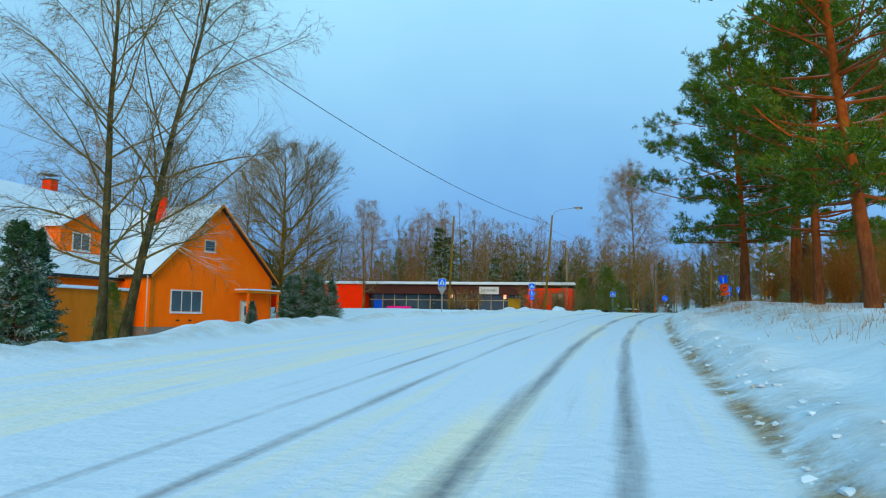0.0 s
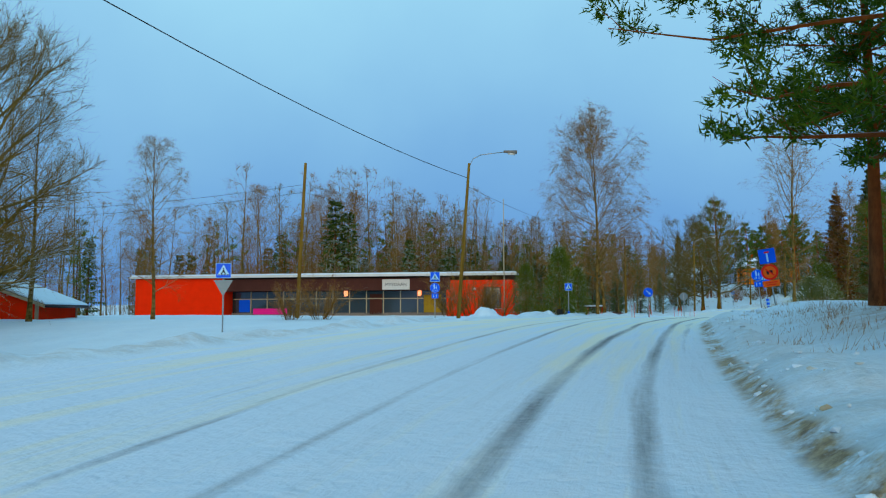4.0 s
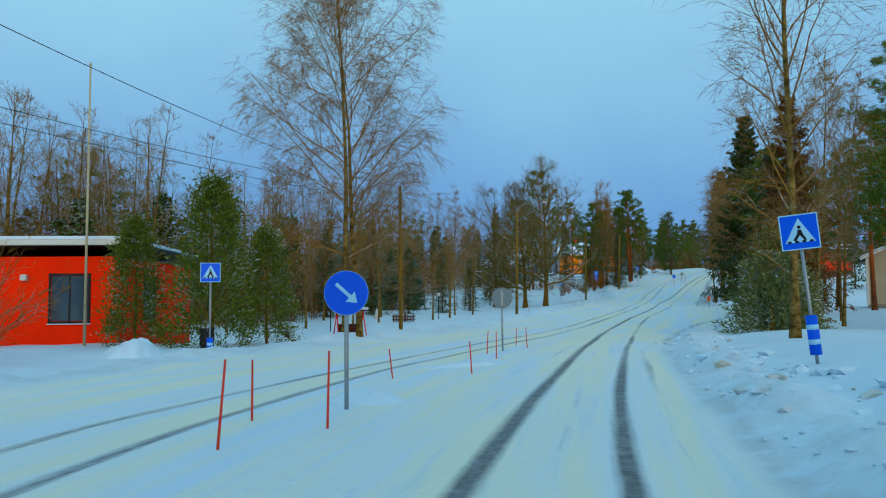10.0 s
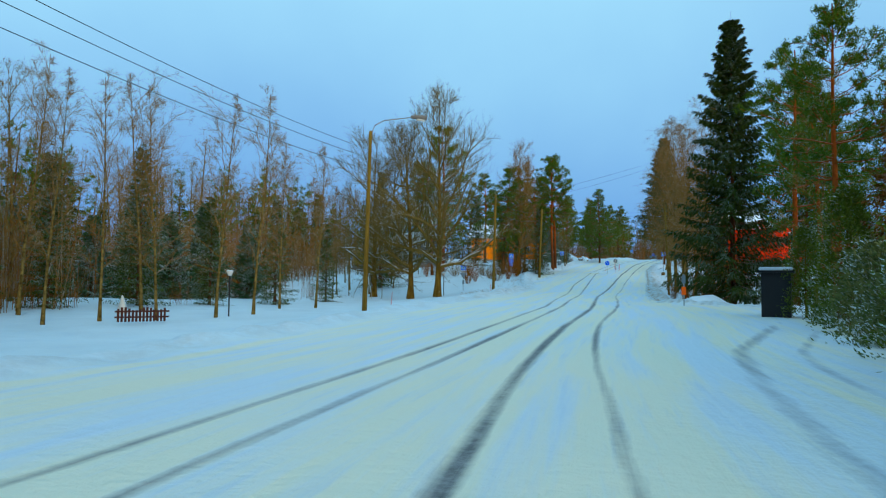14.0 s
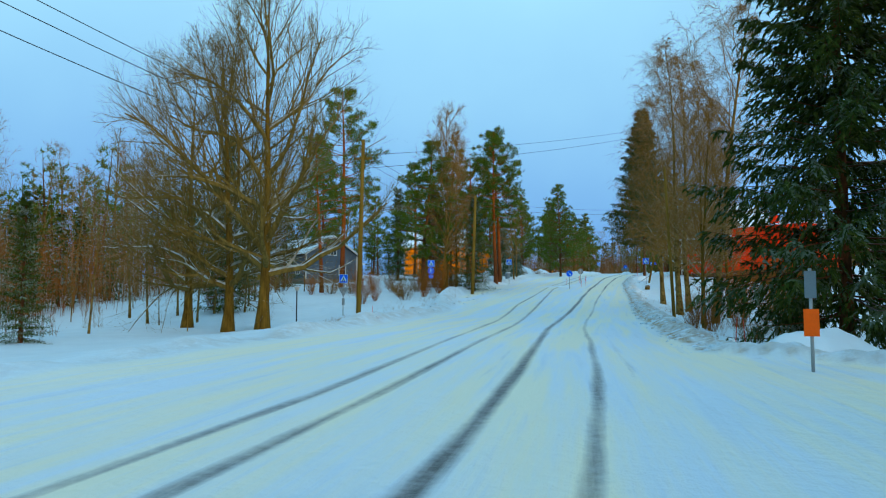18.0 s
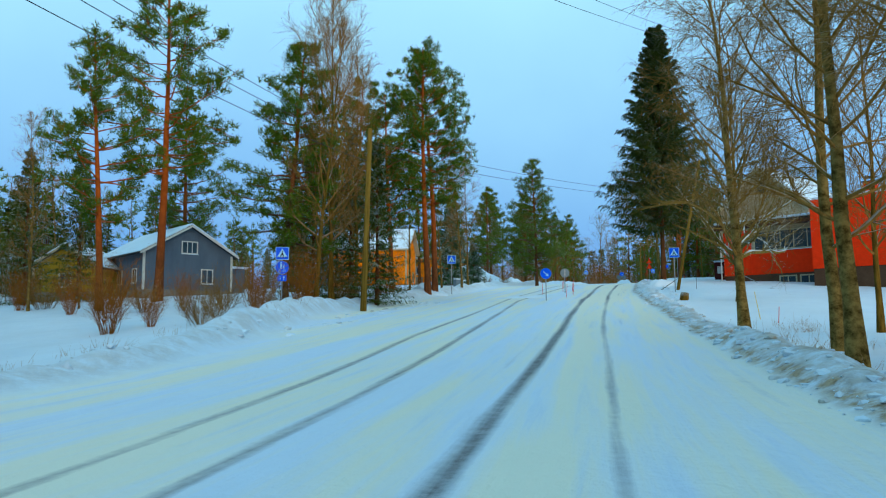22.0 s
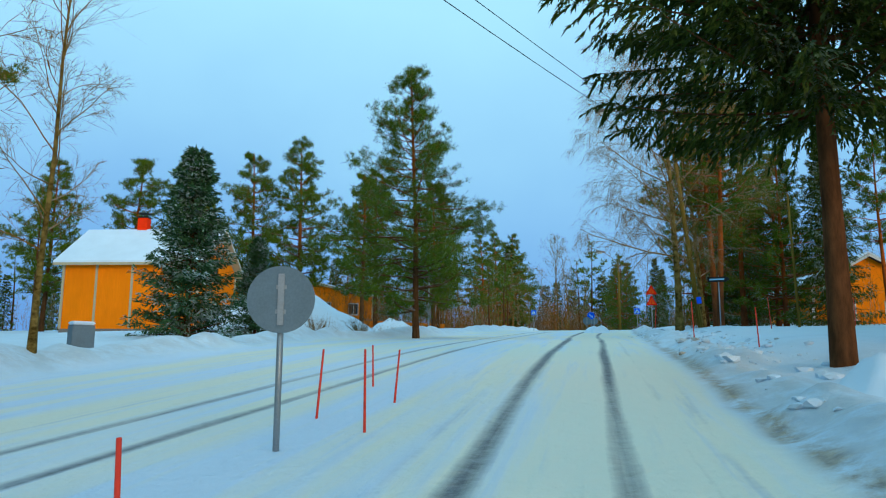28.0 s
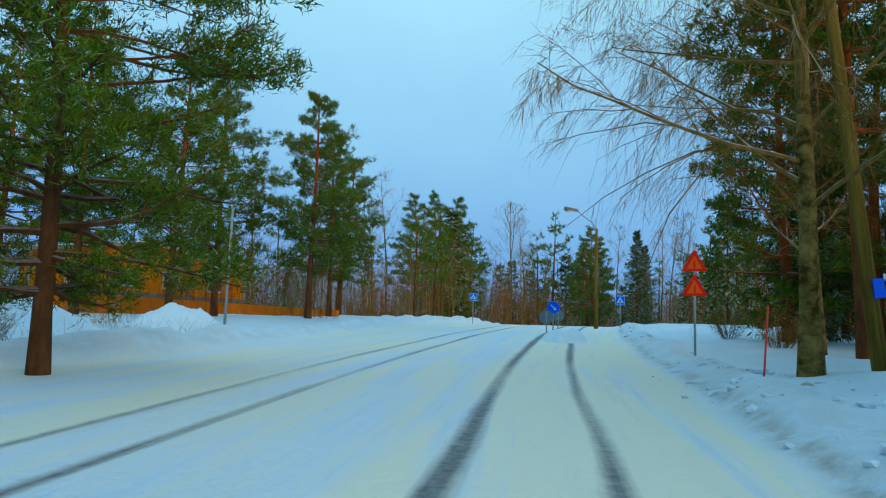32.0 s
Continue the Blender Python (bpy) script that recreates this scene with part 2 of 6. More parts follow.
def make_bark(name, a, b, snow=0.75, scale=6.0, stretch=(1, 1, 0.25), upper=None, low=1.5, high=5.0):
    """Bark, with snow that lies on what looks up; upper: the colour higher up the stem."""
    m = Mat(name, 0.9, 0, 0.05)
    c = m.mix(m.ramp(m.noise(scale, 5, 0.7, stretch), 0.38, 0.62), a, b)
    if upper:
        z = m.n.new("ShaderNodeSeparateXYZ")
        m.l.new(m.coords(), z.inputs[0])
        c = m.mix(m.ramp(z.outputs["Z"], low, high), c, m.mix(m.ramp(m.noise(4), 0.35, 0.65), tuple(v * 0.6 for v in upper), upper))
    lie = m.math("MULTIPLY", m.ramp(m.up(), 0.35, 0.75), m.ramp(m.noise(1.7, 4), 0.36, 0.56))
    c = m.mix(m.math("MULTIPLY", lie, snow), c, SNOW)
    m.color(c)
    m.bump(m.noise(scale * 2, 5, 0.7, stretch), 0.5, 0.02)
    return m.m


def make_needles(name, a, b, snow=0.55):
    m = Mat(name, 0.85, 0, 0.05)
    isl = m.n.new("ShaderNodeNewGeometry").outputs["Random Per Island"]
    c = m.mix(isl, a, b)
    lie = m.math("MULTIPLY", m.ramp(m.up(), 0.3, 0.8), m.ramp(m.noise(0.9, 4), 0.42, 0.6))
    m.color(m.mix(m.math("MULTIPLY", lie, snow), c, SNOW))
    return m.m


M = {
    "snow": make_snow(), "snow_plain": make_plain_snow(), "crumbs": make_crumbs(),
    "birch": make_bark("birch_bark", (0.05, 0.032, 0.006), (0.24, 0.165, 0.05), 0.3, 3.0, (1, 1, 1.2)),
    "twig": make_bark("twig_bark", (0.15, 0.078, 0.016), (0.28, 0.155, 0.04), 0.3),
    "oaktwig": make_bark("oak_twig", (0.085, 0.06, 0.014), (0.19, 0.135, 0.035), 0.75),
    "redtwig": make_bark("red_twig", (0.18, 0.06, 0.008), (0.32, 0.12, 0.018), 0.1),
    "oak": make_bark("oak_bark", (0.065, 0.038, 0.006), (0.17, 0.10, 0.016), 0.35),
    "pine": make_bark("pine_bark", (0.08, 0.03, 0.012), (0.17, 0.06, 0.022), 0.2, 5.0, (1, 1, 0.3), (0.38, 0.085, 0.014)),
    "mossy": make_bark("mossy_bark", (0.03, 0.028, 0.012), (0.085, 0.075, 0.035), 0.3, 4.0, (1, 1, 0.5)),
    "darkpine": make_bark("dark_pine_bark", (0.055, 0.028, 0.012), (0.12, 0.055, 0.022), 0.2, 5.0, (1, 1, 0.3), (0.28, 0.07, 0.014), 4.5, 9.0),
    "sprucebark": make_bark("spruce_bark", (0.055, 0.024, 0.01), (0.12, 0.05, 0.02), 0.15),
    "needle": make_needles("pine_needles", (0.032, 0.08, 0.005), (0.11, 0.175, 0.013), 0.36),
    "spruce": make_needles("spruce_needles", (0.022, 0.05, 0.006), (0.08, 0.115, 0.016), 0.36),
    "darkspruce": make_needles("dark_spruce_needles", (0.018, 0.042, 0.006), (0.06, 0.085, 0.014), 0.14),
    "redspruce": make_needles("rusty_spruce_needles", (0.10, 0.034, 0.004), (0.20, 0.075, 0.008), 0.12),
    "thuja": make_needles("thuja_leaves", (0.05, 0.085, 0.008), (0.13, 0.17, 0.02), 0.6),
    "juniper": make_needles("juniper_leaves", (0.075, 0.11, 0.03), (0.18, 0.2, 0.07), 0.95),
    "bluespruce": make_needles("blue_spruce_needles", (0.025, 0.075, 0.028), (0.065, 0.15, 0.06), 0.6),
    "grass": make_needles("dry_grass", (0.22, 0.11, 0.03), (0.36, 0.20, 0.07), 0.2),
    "pole": make_bark("pole_wood", (0.12, 0.072, 0.012), (0.24, 0.145, 0.026), 0.0, 8.0, (1, 1, 0.06)),
    "orange": boards("orange_boards", (1.0, 0.155, 0.001), vary=0.12),
    "orange_trim": boards("orange_trim", (0.60, 0.17, 0.01), 0.3),
    "yellow": boards("yellow_boards", (1.0, 0.245, 0.002), vary=0.15),
    "grey": boards("grey_boards", (0.11, 0.15, 0.20), 0.16, sideways=True),
    "ochre": boards("ochre_boards", (0.40, 0.26, 0.02)),
    "red": paint("red_render", (1.0, 0.028, 0.001), 0.8, 0.12, 1.2, spec=0.05),
    "maroon": boards("maroon_boards", (0.09, 0.018, 0.016)),
    "beige": paint("beige_render", (0.42, 0.33, 0.22), 0.8, 0.15, 1.0),
    "plinth": paint("plinth", (0.10, 0.055, 0.032), 0.85, 0.3, 1.5),
    "concrete": paint("concrete", (0.22, 0.20, 0.18), 0.85, 0.3, 1.5),
    "white": paint("white_paint", (0.62, 0.62, 0.58), 0.55),
    "cream": paint("cream_trim", (0.45, 0.40, 0.26), 0.6),
    "fascia": boards("brown_fascia", (0.085, 0.03, 0.022), 0.2),
    "dark": paint("dark_paint", (0.02, 0.022, 0.025), 0.5),
    "steel": paint("galvanised_steel", (0.32, 0.35, 0.37), 0.45, 0.2, 3, 0.6),
    "backplate": paint("grey_sign_back", (0.16, 0.22, 0.26), 0.5, 0.2, 3, 0.3),
    "blue": paint("sign_blue", (0.0, 0.10, 0.80), 0.4, 0.08, 1.5),
    "sign_white": paint("sign_white", (0.30, 0.62, 0.86), 0.4, 0.06),
    "sign_red": paint("sign_red", (0.85, 0.018, 0.006), 0.4, 0.08),
    "sign_orange": paint("sign_orange", (0.90, 0.12, 0.006), 0.4, 0.08),
    "sign_black": paint("sign_black", (0.015, 0.015, 0.02), 0.4),
    "stick": paint("marker_stick", (0.80, 0.06, 0.035), 0.5),
    "stick_yellow": paint("yellow_stick", (0.75, 0.52, 0.03), 0.5),
    "wire": paint("wire", (0.02, 0.022, 0.025), 0.5),
    "pink": paint("pink_banner", (0.85, 0.01, 0.22), 0.5, 0.1),
    "brick": paint("red_brick", (0.92, 0.04, 0.006), 0.85, 0.2, 3.0, spec=0.05),
}


def make_glass():
    m = Mat("window_glass", 0.06, 0, 0.8)
    m.color((0.03, 0.055, 0.075))
    return m.m


M["glass"] = make_glass()
lamp_mat = Mat("warm_lamp")
lamp_mat.b.inputs["Emission Color"].default_value = (1, 0.25, 0.03, 1)
lamp_mat.b.inputs["Emission Strength"].default_value = 2.5
M["lamp"] = lamp_mat.m

# ---- the road's line and the ground ----
ROAD = [
    (-25.6, -137.1, -4.2), (-22.1, -118.3, -3.6), (-18.4, -98.6, -3.0), (-14.7, -79.0, -2.4), (-11.0, -59.3, -1.76), (-7.4, -39.6, -1.13),
    (-4.15, -19.9, -0.42), (-0.04, -0.3, 0.24), (5.5, 18.9, 0.86), (12.9, 37.4, 0.95), (21.5, 55.5, 0.82), (31.1, 73.0, 0.68),
    (41.9, 89.9, 1.3), (51.9, 107.2, 1.61), (62.7, 124.0, 2.19), (73.8, 140.6, 3.64), (85.3, 157.0, 5.34), (97.1, 173.1, 7.04),
    (108.7, 189.4, 8.16), (121.1, 205.1, 9.36), (134.2, 220.2, 10.48), (147.6, 235.1, 11.05), (161.0, 249.9, 10.98), (174.4, 264.8, 10.42),
    (187.8, 279.6, 9.8), (201.2, 294.5, 9.2), (214.5, 309.4, 8.6), (227.8, 324.1, 8.0),
]
RAW = np.array(ROAD)
S_AXIS = np.arange(-97.7, 442.0, 1.0)


def eased(a, n):
    k = np.hanning(2 * n + 1)
    return np.convolve(np.pad(a, n, mode="reflect", reflect_type="odd"), k / k.sum(), "valid")


LINE = np.stack([eased(np.interp(S_AXIS, -97.7 + 20.0 * np.arange(len(RAW)), RAW[:, k]), 11) for k in range(3)], 1)
AHEAD = np.gradient(LINE[:, :2], axis=0)
AHEAD /= np.linalg.norm(AHEAD, axis=1)[:, None]
ASIDE = np.stack([AHEAD[:, 1], -AHEAD[:, 0]], 1)


def right_edge(s):
    return np.interp(s, [-100, 60, 98, 106, 112, 150, 156, 200, 225, 245, 260, 300], [1.5, 1.25, 1.4, 2.4, 9, 9, 3.1, 2.7, 1.8, 2.1, 2.9, 3.1])


def left_edge(s):
    return np.interp(s, [-100, 15, 35, 50, 75, 90, 110, 160, 185, 203, 212, 230, 255, 262, 290],
                     [11, 11.5, 13, 11.5, 10, 11, 9.5, 9.5, 8.9, 12, 13, 11, 12, 9, 10])


def relief(s, d):
    """Height over the road's level at s metres along it and d metres to its right."""
    rb = np.interp(s, [-100, 90, 108, 115, 150, 157, 205, 225, 300], [.2, .25, .25, .1, .1, .4, .34, .2, .25])
    ro = np.interp(s, [-100, 20, 60, 90, 105, 115, 150, 160, 208, 215, 230, 260, 330], [1.0, 1.0, .9, .7, .3, .1, .1, -.6, -.6, -.1, .4, .5, .3])
    lb = np.interp(s, [-100, 160, 170, 186, 192, 203, 208, 300], [.22, .22, .4, .45, .8, .8, .45, .45])
    lo = np.interp(s, [-100, 45, 62, 100, 112, 150, 175, 188, 200, 212, 300], [-1.5, -1.5, 0, 0, -.75, -.7, -1.0, -1.0, -.2, .3, .4])
    lw = np.interp(s, [-100, 45, 62, 150, 165, 190, 205, 300], [18, 18, 8, 8, 14, 14, 8, 8])
    u, v = d - right_edge(s), -d - left_edge(s)
    return rb * np.exp(-((u - .8) / .6) ** 2) + ro * smooth(u / 4) + lb * np.exp(-((v - .9) / .8) ** 2) + lo * smooth(v / lw)


def ring(v, mid, w):
    return np.exp(-((v - mid) / w) ** 2)


def rough(s, d, x, y):
    """The unevenness of the snow off the road."""
    u, v = d - right_edge(s), -d - left_edge(s)
    off = np.maximum(smooth(u / 0.5 + 0.2), smooth(v / 0.6 + 0.2))
    lump = vnoise(x, y, 0.55, 3) * 0.5 + vnoise(x, y, 1.4, 4)
    near = np.maximum(ring(u, 0.9, 0.9), ring(v, 1.0, 1.1))
    z = off * (0.05 * vnoise(x, y, 3.1, 5) + 0.12 * vnoise(x, y, 9.0, 6)) + near * 0.19 * lump + off * 0.035 * vnoise(x, y, 0.7, 15)
    return z + smooth((np.abs(d) - 18) / 20) * 0.5 * vnoise(x, y, 30.0, 7)


def spot(s, d):
    """The place d metres to the right of the road's line, s metres along it."""
    k = lambda a: np.interp(s, S_AXIS, a)  # noqa: E731
    x, y = k(LINE[:, 0]) + d * k(ASIDE[:, 0]), k(LINE[:, 1]) + d * k(ASIDE[:, 1])
    return x, y, k(LINE[:, 2]) + relief(s, d) + rough(s, d, x, y)


def along(x, y):
    v = np.array([x, y]) - LINE[:, :2]
    i = int((v ** 2).sum(1).argmin())
    return float(S_AXIS[i] + v[i] @ AHEAD[i]), float(v[i] @ ASIDE[i])


def level(x, y):
    s, d = along(x, y)
    return float(np.interp(s, S_AXIS, LINE[:, 2]) + relief(s, d) + rough(s, d, x, y))


def stand(x, y, turn=0.0, sink=0.05, lean=(0, 0)):
    return pose(x, y, level(x, y) - sink, lean[0], lean[1], turn)


def build_ground():
    sa = np.concatenate([np.arange(-97, -14, 6.0), np.arange(-14, 290, 0.44), np.arange(290, 335, 0.8), np.arange(335, 441, 7.0)])
    da = np.concatenate([-np.geomspace(230, 26, 18), np.arange(-25, -15, 0.5), np.arange(-15, -7, 0.16), np.arange(-7, -2.4, 0.1), np.arange(-2.4, 1.4, 0.06), np.arange(1.4, 7.0, 0.12), np.arange(7.2, 16, 0.45), np.geomspace(16.5, 230, 18)])
    ns, nd = len(sa), len(da)
    s, d = np.meshgrid(sa, da, indexing="ij")
    x, y, z = spot(s, d)
    re, le = right_edge(s), left_edge(s)
    u, v = d - re, -d - le
    # wheel tracks: own lane, oncoming lane, and fainter older ones
    at = [7, 31, 53, 59, 75, 81, 88, 104, 112, 116, 131, 135, 144, 152, 161, 169, 177, 186, 194, 216, 219, 226, 234, 240, 253]
    own_l = np.interp(s, at, [-1.34, -1.3, -1.36, -1.09, -1.42, -1.26, -1.13, -1.03, -1.2, -1.31, -1.48, -1.41, -1.19, -1.1, -1.11, -1.27, -1.25, -1.19, -1.13, -1.18, -1.04, -1.03, -1.11, -1.02, -.72])
    own_r = np.interp(s, at, [.05, -.03, .11, .26, .13, .12, .2, .45, .28, .25, -.25, -.3, .09, .37, .48, .17, .14, .24, .17, .26, .23, .28, .38, .42, .73])
    opp_a = np.interp(s, [-20, 11, 33, 62, 69, 82, 90, 108, 117, 138, 147, 171, 181, 204, 215, 225, 245, 300], [-3.3, -3.3, -3.1, -3.6, -4.2, -5.2, -5.1, -3.4, -3.3, -3.0, -2.86, -3.0, -3.46, -4.4, -4.96, -4.5, -3.8, -3.6])
    opp_b = np.interp(s, [-20, 11, 22, 36, 43, 66, 82, 90, 110, 119, 139, 147, 175, 193, 204, 219, 225, 245, 300], [-4.3, -4.25, -4.35, -4.6, -5.1, -5.5, -6.5, -6.0, -4.4, -4.3, -3.95, -3.7, -4.4, -5.5, -5.6, -5.9, -5.6, -5.0, -4.9])
    cut = 0.92 + 0.18 * vnoise(s, 0 * s + 9, 5, 10)
    # early on the tracks are wide and pale, further on narrow and dark
    wide = np.interp(s, [0, 45, 62, 110, 260], [1.5, 1.45, 1.05, 0.95, 1.1])
    deep = np.interp(s, [0, 45, 62, 110, 260], [0.62, 0.62, 0.95, 1.0, 1.0])
    right_too = np.interp(s, [0, 90, 110, 160, 175, 205, 222, 300], [1, 1, 0.85, 0.85, 0.6, 0.62, 1, 1])
    wear = deep * ring(d, own_l, 0.15 * wide) + deep * right_too * ring(d, own_r, 0.13 * wide * (0.6 + 0.4 * right_too)) * (0.92 + 0.2 * vnoise(s, 0 * s + 5, 7, 22))
    wear += deep * 0.85 * ring(d, opp_a, 0.12) + deep * 0.8 * ring(d, opp_b, 0.12)
    wear += 0.3 * ring(d, own_r + 0.62, 0.09) * smooth(vnoise(s, 0 * s + 3, 11, 11) * 2) + 0.26 * ring(d, own_l - 0.55, 0.1) * smooth(vnoise(s, 0 * s + 3, 14, 12) * 2)
    wear += 0.22 * ring(d, own_l + 0.7, 0.1) * smooth(vnoise(s, 0 * s + 7, 9, 13) * 2) + 0.3 * ring(d, opp_b - 0.9, 0.1) * smooth(vnoise(s, 0 * s + 1, 18, 14) * 2 + 0.4)
    wear += 0.3 * ring(d, right_edge(s) - 0.55, 0.16) * smooth(vnoise(s, 0 * s + 2, 12, 16) * 2)
    # a turning track into the drive
    turn_in = np.interp(s, [98, 112, 125, 140], [1.7, 2.3, 3.6, 7.5])
    wear += 0.5 * ring(d, turn_in, 0.3) * smooth((s - 98) / 8) * smooth((142 - s) / 10) + 0.4 * ring(d, turn_in + 1.5, 0.22) * smooth((s - 104) / 6) * smooth((140 - s) / 10)
    wear = np.clip(wear * cut, 0, 1)
    z -= 0.018 * wear
    packed = smooth(-u / 0.5 + 0.3) * smooth(-v / 1.0 + 0.3)
    dirt = ring(u, 0.12, 0.17) * np.interp(s, [0, 55, 70, 150, 160, 300], [1.5, 1.5, 0.5, 0.4, 1.1, 0.7]) + ring(u, 0.75, 0.5) * np.interp(s, [0, 55, 70, 150, 162, 225, 250], [0.3, 0.3, 0.35, 0.3, 0.95, 0.35, 0.3])
    dirt += ring(v, 0.5, 0.6) * 0.35 + ring(u, 3.4, 1.2) * np.interp(s, [10, 22, 50, 58], [0, 0.55, 0.55, 0])
    dirt = np.clip(dirt * np.interp(s, [-20, 55, 70, 150, 160, 230, 260, 320], [1, 1, .6, .5, 1, .9, .6, .5]), 0, 1)
    # lengthwise streaks of packed and loose snow
    streak_shade = 0.5 + 0.34 * vnoise(d + 60, s / 16, 0.42, 31) + 0.3 * vnoise(d + 60, s / 30, 1.3, 32)
    z += packed * 0.012 * (streak_shade - 0.5)
    # shade on the first 65 m, put into the lane's colour as extra blue
    streak_shade = streak_shade + np.interp(s, [0, 45, 65], [0.36, 0.36, 0.0])
    verts = np.stack([x, y, z], -1).reshape(-1, 3)
    idx = np.arange(ns * nd).reshape(ns, nd)
    quads = np.stack([idx[:-1, :-1], idx[:-1, 1:], idx[1:, 1:], idx[1:, :-1]], -1).reshape(-1, 4)
    # the sheet goes on to the horizon from its rim
    rim = np.concatenate([idx[0, :], idx[1:, -1], idx[-1, -2::-1], idx[-2:0:-1, 0]])
    mid = np.array([60.0, 90.0])
    way = verts[rim, :2] - mid
    way /= np.linalg.norm(way, axis=1)[:, None]
    far = np.concatenate([mid + way * 3200, np.full((len(rim), 1), 3.0)], 1)
    n0 = len(verts)
    k = np.arange(len(rim))
    skirt = np.stack([rim, n0 + k, n0 + (k + 1) % len(rim), rim[(k + 1) % len(rim)]], -1)
    verts, quads = np.concatenate([verts, far]), np.concatenate([quads, skirt])
    me = bpy.data.meshes.new("ground")
    me.vertices.add(len(verts))
    me.vertices.foreach_set("co", verts.ravel())
    me.loops.add(len(quads) * 4)
    me.loops.foreach_set("vertex_index", quads.ravel().astype(np.int32))
    me.polygons.add(len(quads))
    me.polygons.foreach_set("loop_start", np.arange(0, len(quads) * 4, 4))
    me.polygons.foreach_set("use_smooth", np.ones(len(quads), bool))
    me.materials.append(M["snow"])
    for name, a in (("wear", wear), ("packed", packed), ("dirt", dirt), ("streak_shade", streak_shade), ("across", d), ("along", s)):
        at = me.attributes.new(name, "FLOAT", "POINT")
        at.data.foreach_set("value", np.concatenate([a.ravel(), np.zeros(len(far))]))
    me.update(calc_edges=True)
    me.validate()
    return tagged(new("ground", me), "snow-covered ground and ploughed road with dark wheel tracks", "ground", kind="structure")


build_ground()


# ---- trees ----
def units(v):
    return v / (np.linalg.norm(v, axis=-1, keepdims=True) + 1e-9)


class Limbs:
    """Tapered tubes, twigs and leaves gathered into one mesh."""

    def __init__(self):
        self.vs, self.fs, self.n, self.nf, self.bark = [], [], 0, 0, []

    def add(self, verts, faces, bark=False):
        if bark:
            self.bark.append(np.arange(self.nf, self.nf + len(faces)))
        self.vs.append(verts.reshape(-1, 3))
        self.fs.append(faces + self.n)
        self.n += len(self.vs[-1])
        self.nf += len(faces)

    def tubes(self, pts, radii, n, bark=False):
        """pts: many lines of points; radii: one for each point."""
        m, k = pts.shape[:2]
        q = np.empty_like(pts)
        q[:, 1:-1], q[:, 0], q[:, -1] = pts[:, 2:] - pts[:, :-2], pts[:, 1] - pts[:, 0], pts[:, -1] - pts[:, -2]
        q = units(q)
        ref = np.where(np.abs(q[..., 2:3]) < 0.8, np.array([0.31, 0.2, 0.93]), np.array([1.0, 0.1, 0.0]))
        a = units(np.cross(q, ref))
        b = np.cross(q, a)
        w = 2 * math.pi * np.arange(n) / n
        ringv = np.cos(w)[:, None] * a[:, :, None] + np.sin(w)[:, None] * b[:, :, None]
        v = pts[:, :, None] + np.asarray(radii)[:, :, None, None] * ringv
        idx = np.arange(m * k * n).reshape(m, k, n)
        nxt = np.roll(idx, -1, axis=2)
        f = np.stack([idx[:, :-1], nxt[:, :-1], nxt[:, 1:], idx[:, 1:]], -1).reshape(-1, 4)
        self.add(v, f, bark)

    def tube(self, pts, radii, n):
        self.tubes(np.asarray(pts)[None], np.asarray(radii, float)[None], n)

    def spikes(self, a, b, r, bark=False):
        """Thin twigs: three sides to a point."""
        q = units(b - a)
        u = units(np.cross(q, np.array([0.31, 0.2, 0.93])))
        w = np.cross(q, u)
        r = np.broadcast_to(np.asarray(r, float), (len(a),))[:, None]
        v = np.stack([a + r * u, a - r * 0.5 * u + r * 0.87 * w, a - r * 0.5 * u - r * 0.87 * w, b], 1)
        o = 4 * np.arange(len(a))[:, None]
        self.add(v, np.concatenate([o + np.array([0, 1, 3]), o + np.array([1, 2, 3]), o + np.array([2, 0, 3])]), bark)

    def blades(self, a, b, side, bark=False):
        self.add(np.stack([a - side, a + side, b], 1), np.arange(3 * len(a)).reshape(-1, 3), bark)

    def leaves(self, a, b, side):
        """Sprays: narrow kites."""
        m = a * 0.6 + b * 0.4
        self.add(np.stack([a, m + side, b, m - side], 1), np.arange(4 * len(a)).reshape(-1, 4))

    def arrays(self):
        return np.concatenate(self.vs), self.fs


def array_mesh(name, verts, face_sets):
    """A mesh from arrays of corners and of three- and four-sided faces."""
    me = bpy.data.meshes.new(name)
    me.vertices.add(len(verts))
    me.vertices.foreach_set("co", np.ascontiguousarray(verts, dtype=np.float32).ravel())
    corners = np.concatenate([f.ravel() for f in face_sets]).astype(np.int32)
    sizes = np.concatenate([np.full(len(f), f.shape[1]) for f in face_sets])
    me.loops.add(len(corners))
    me.loops.foreach_set("vertex_index", corners)
    me.polygons.add(len(sizes))
    me.polygons.foreach_set("loop_start", (np.cumsum(sizes) - sizes).astype(np.int32))
    me.update(calc_edges=True)
    return me


def grow(rs, start, way, length, bend, steps, wobble):
    """Wandering lines, one for each start; bend pulls them up (positive) or down."""
    start = np.asarray(start, float)
    one = start.ndim == 1
    p = np.atleast_2d(start)
    d, length = units(np.atleast_2d(np.asarray(way, float))), np.broadcast_to(np.asarray(length, float), (len(p),))[:, None]
    pull = np.zeros((len(p), 3))
    pull[:, 2] = bend
    pts = [p]
    for _ in range(steps):
        d = units(d + pull / steps + rs.normal(0, wobble, p.shape))
        p = p + d * length / steps
        pts.append(p)
    pts = np.stack(pts, 1)
    return pts[0] if one else pts


def sample(lines, which, t):
    """Places and directions at t (0 to 1) along chosen lines."""
    k = lines.shape[1] - 1
    u = np.clip(t, 0, 0.9999) * k
    i = u.astype(int)
    a, b = lines[which, i], lines[which, i + 1]
    return a + (b - a) * (u - i)[:, None], units(b - a)


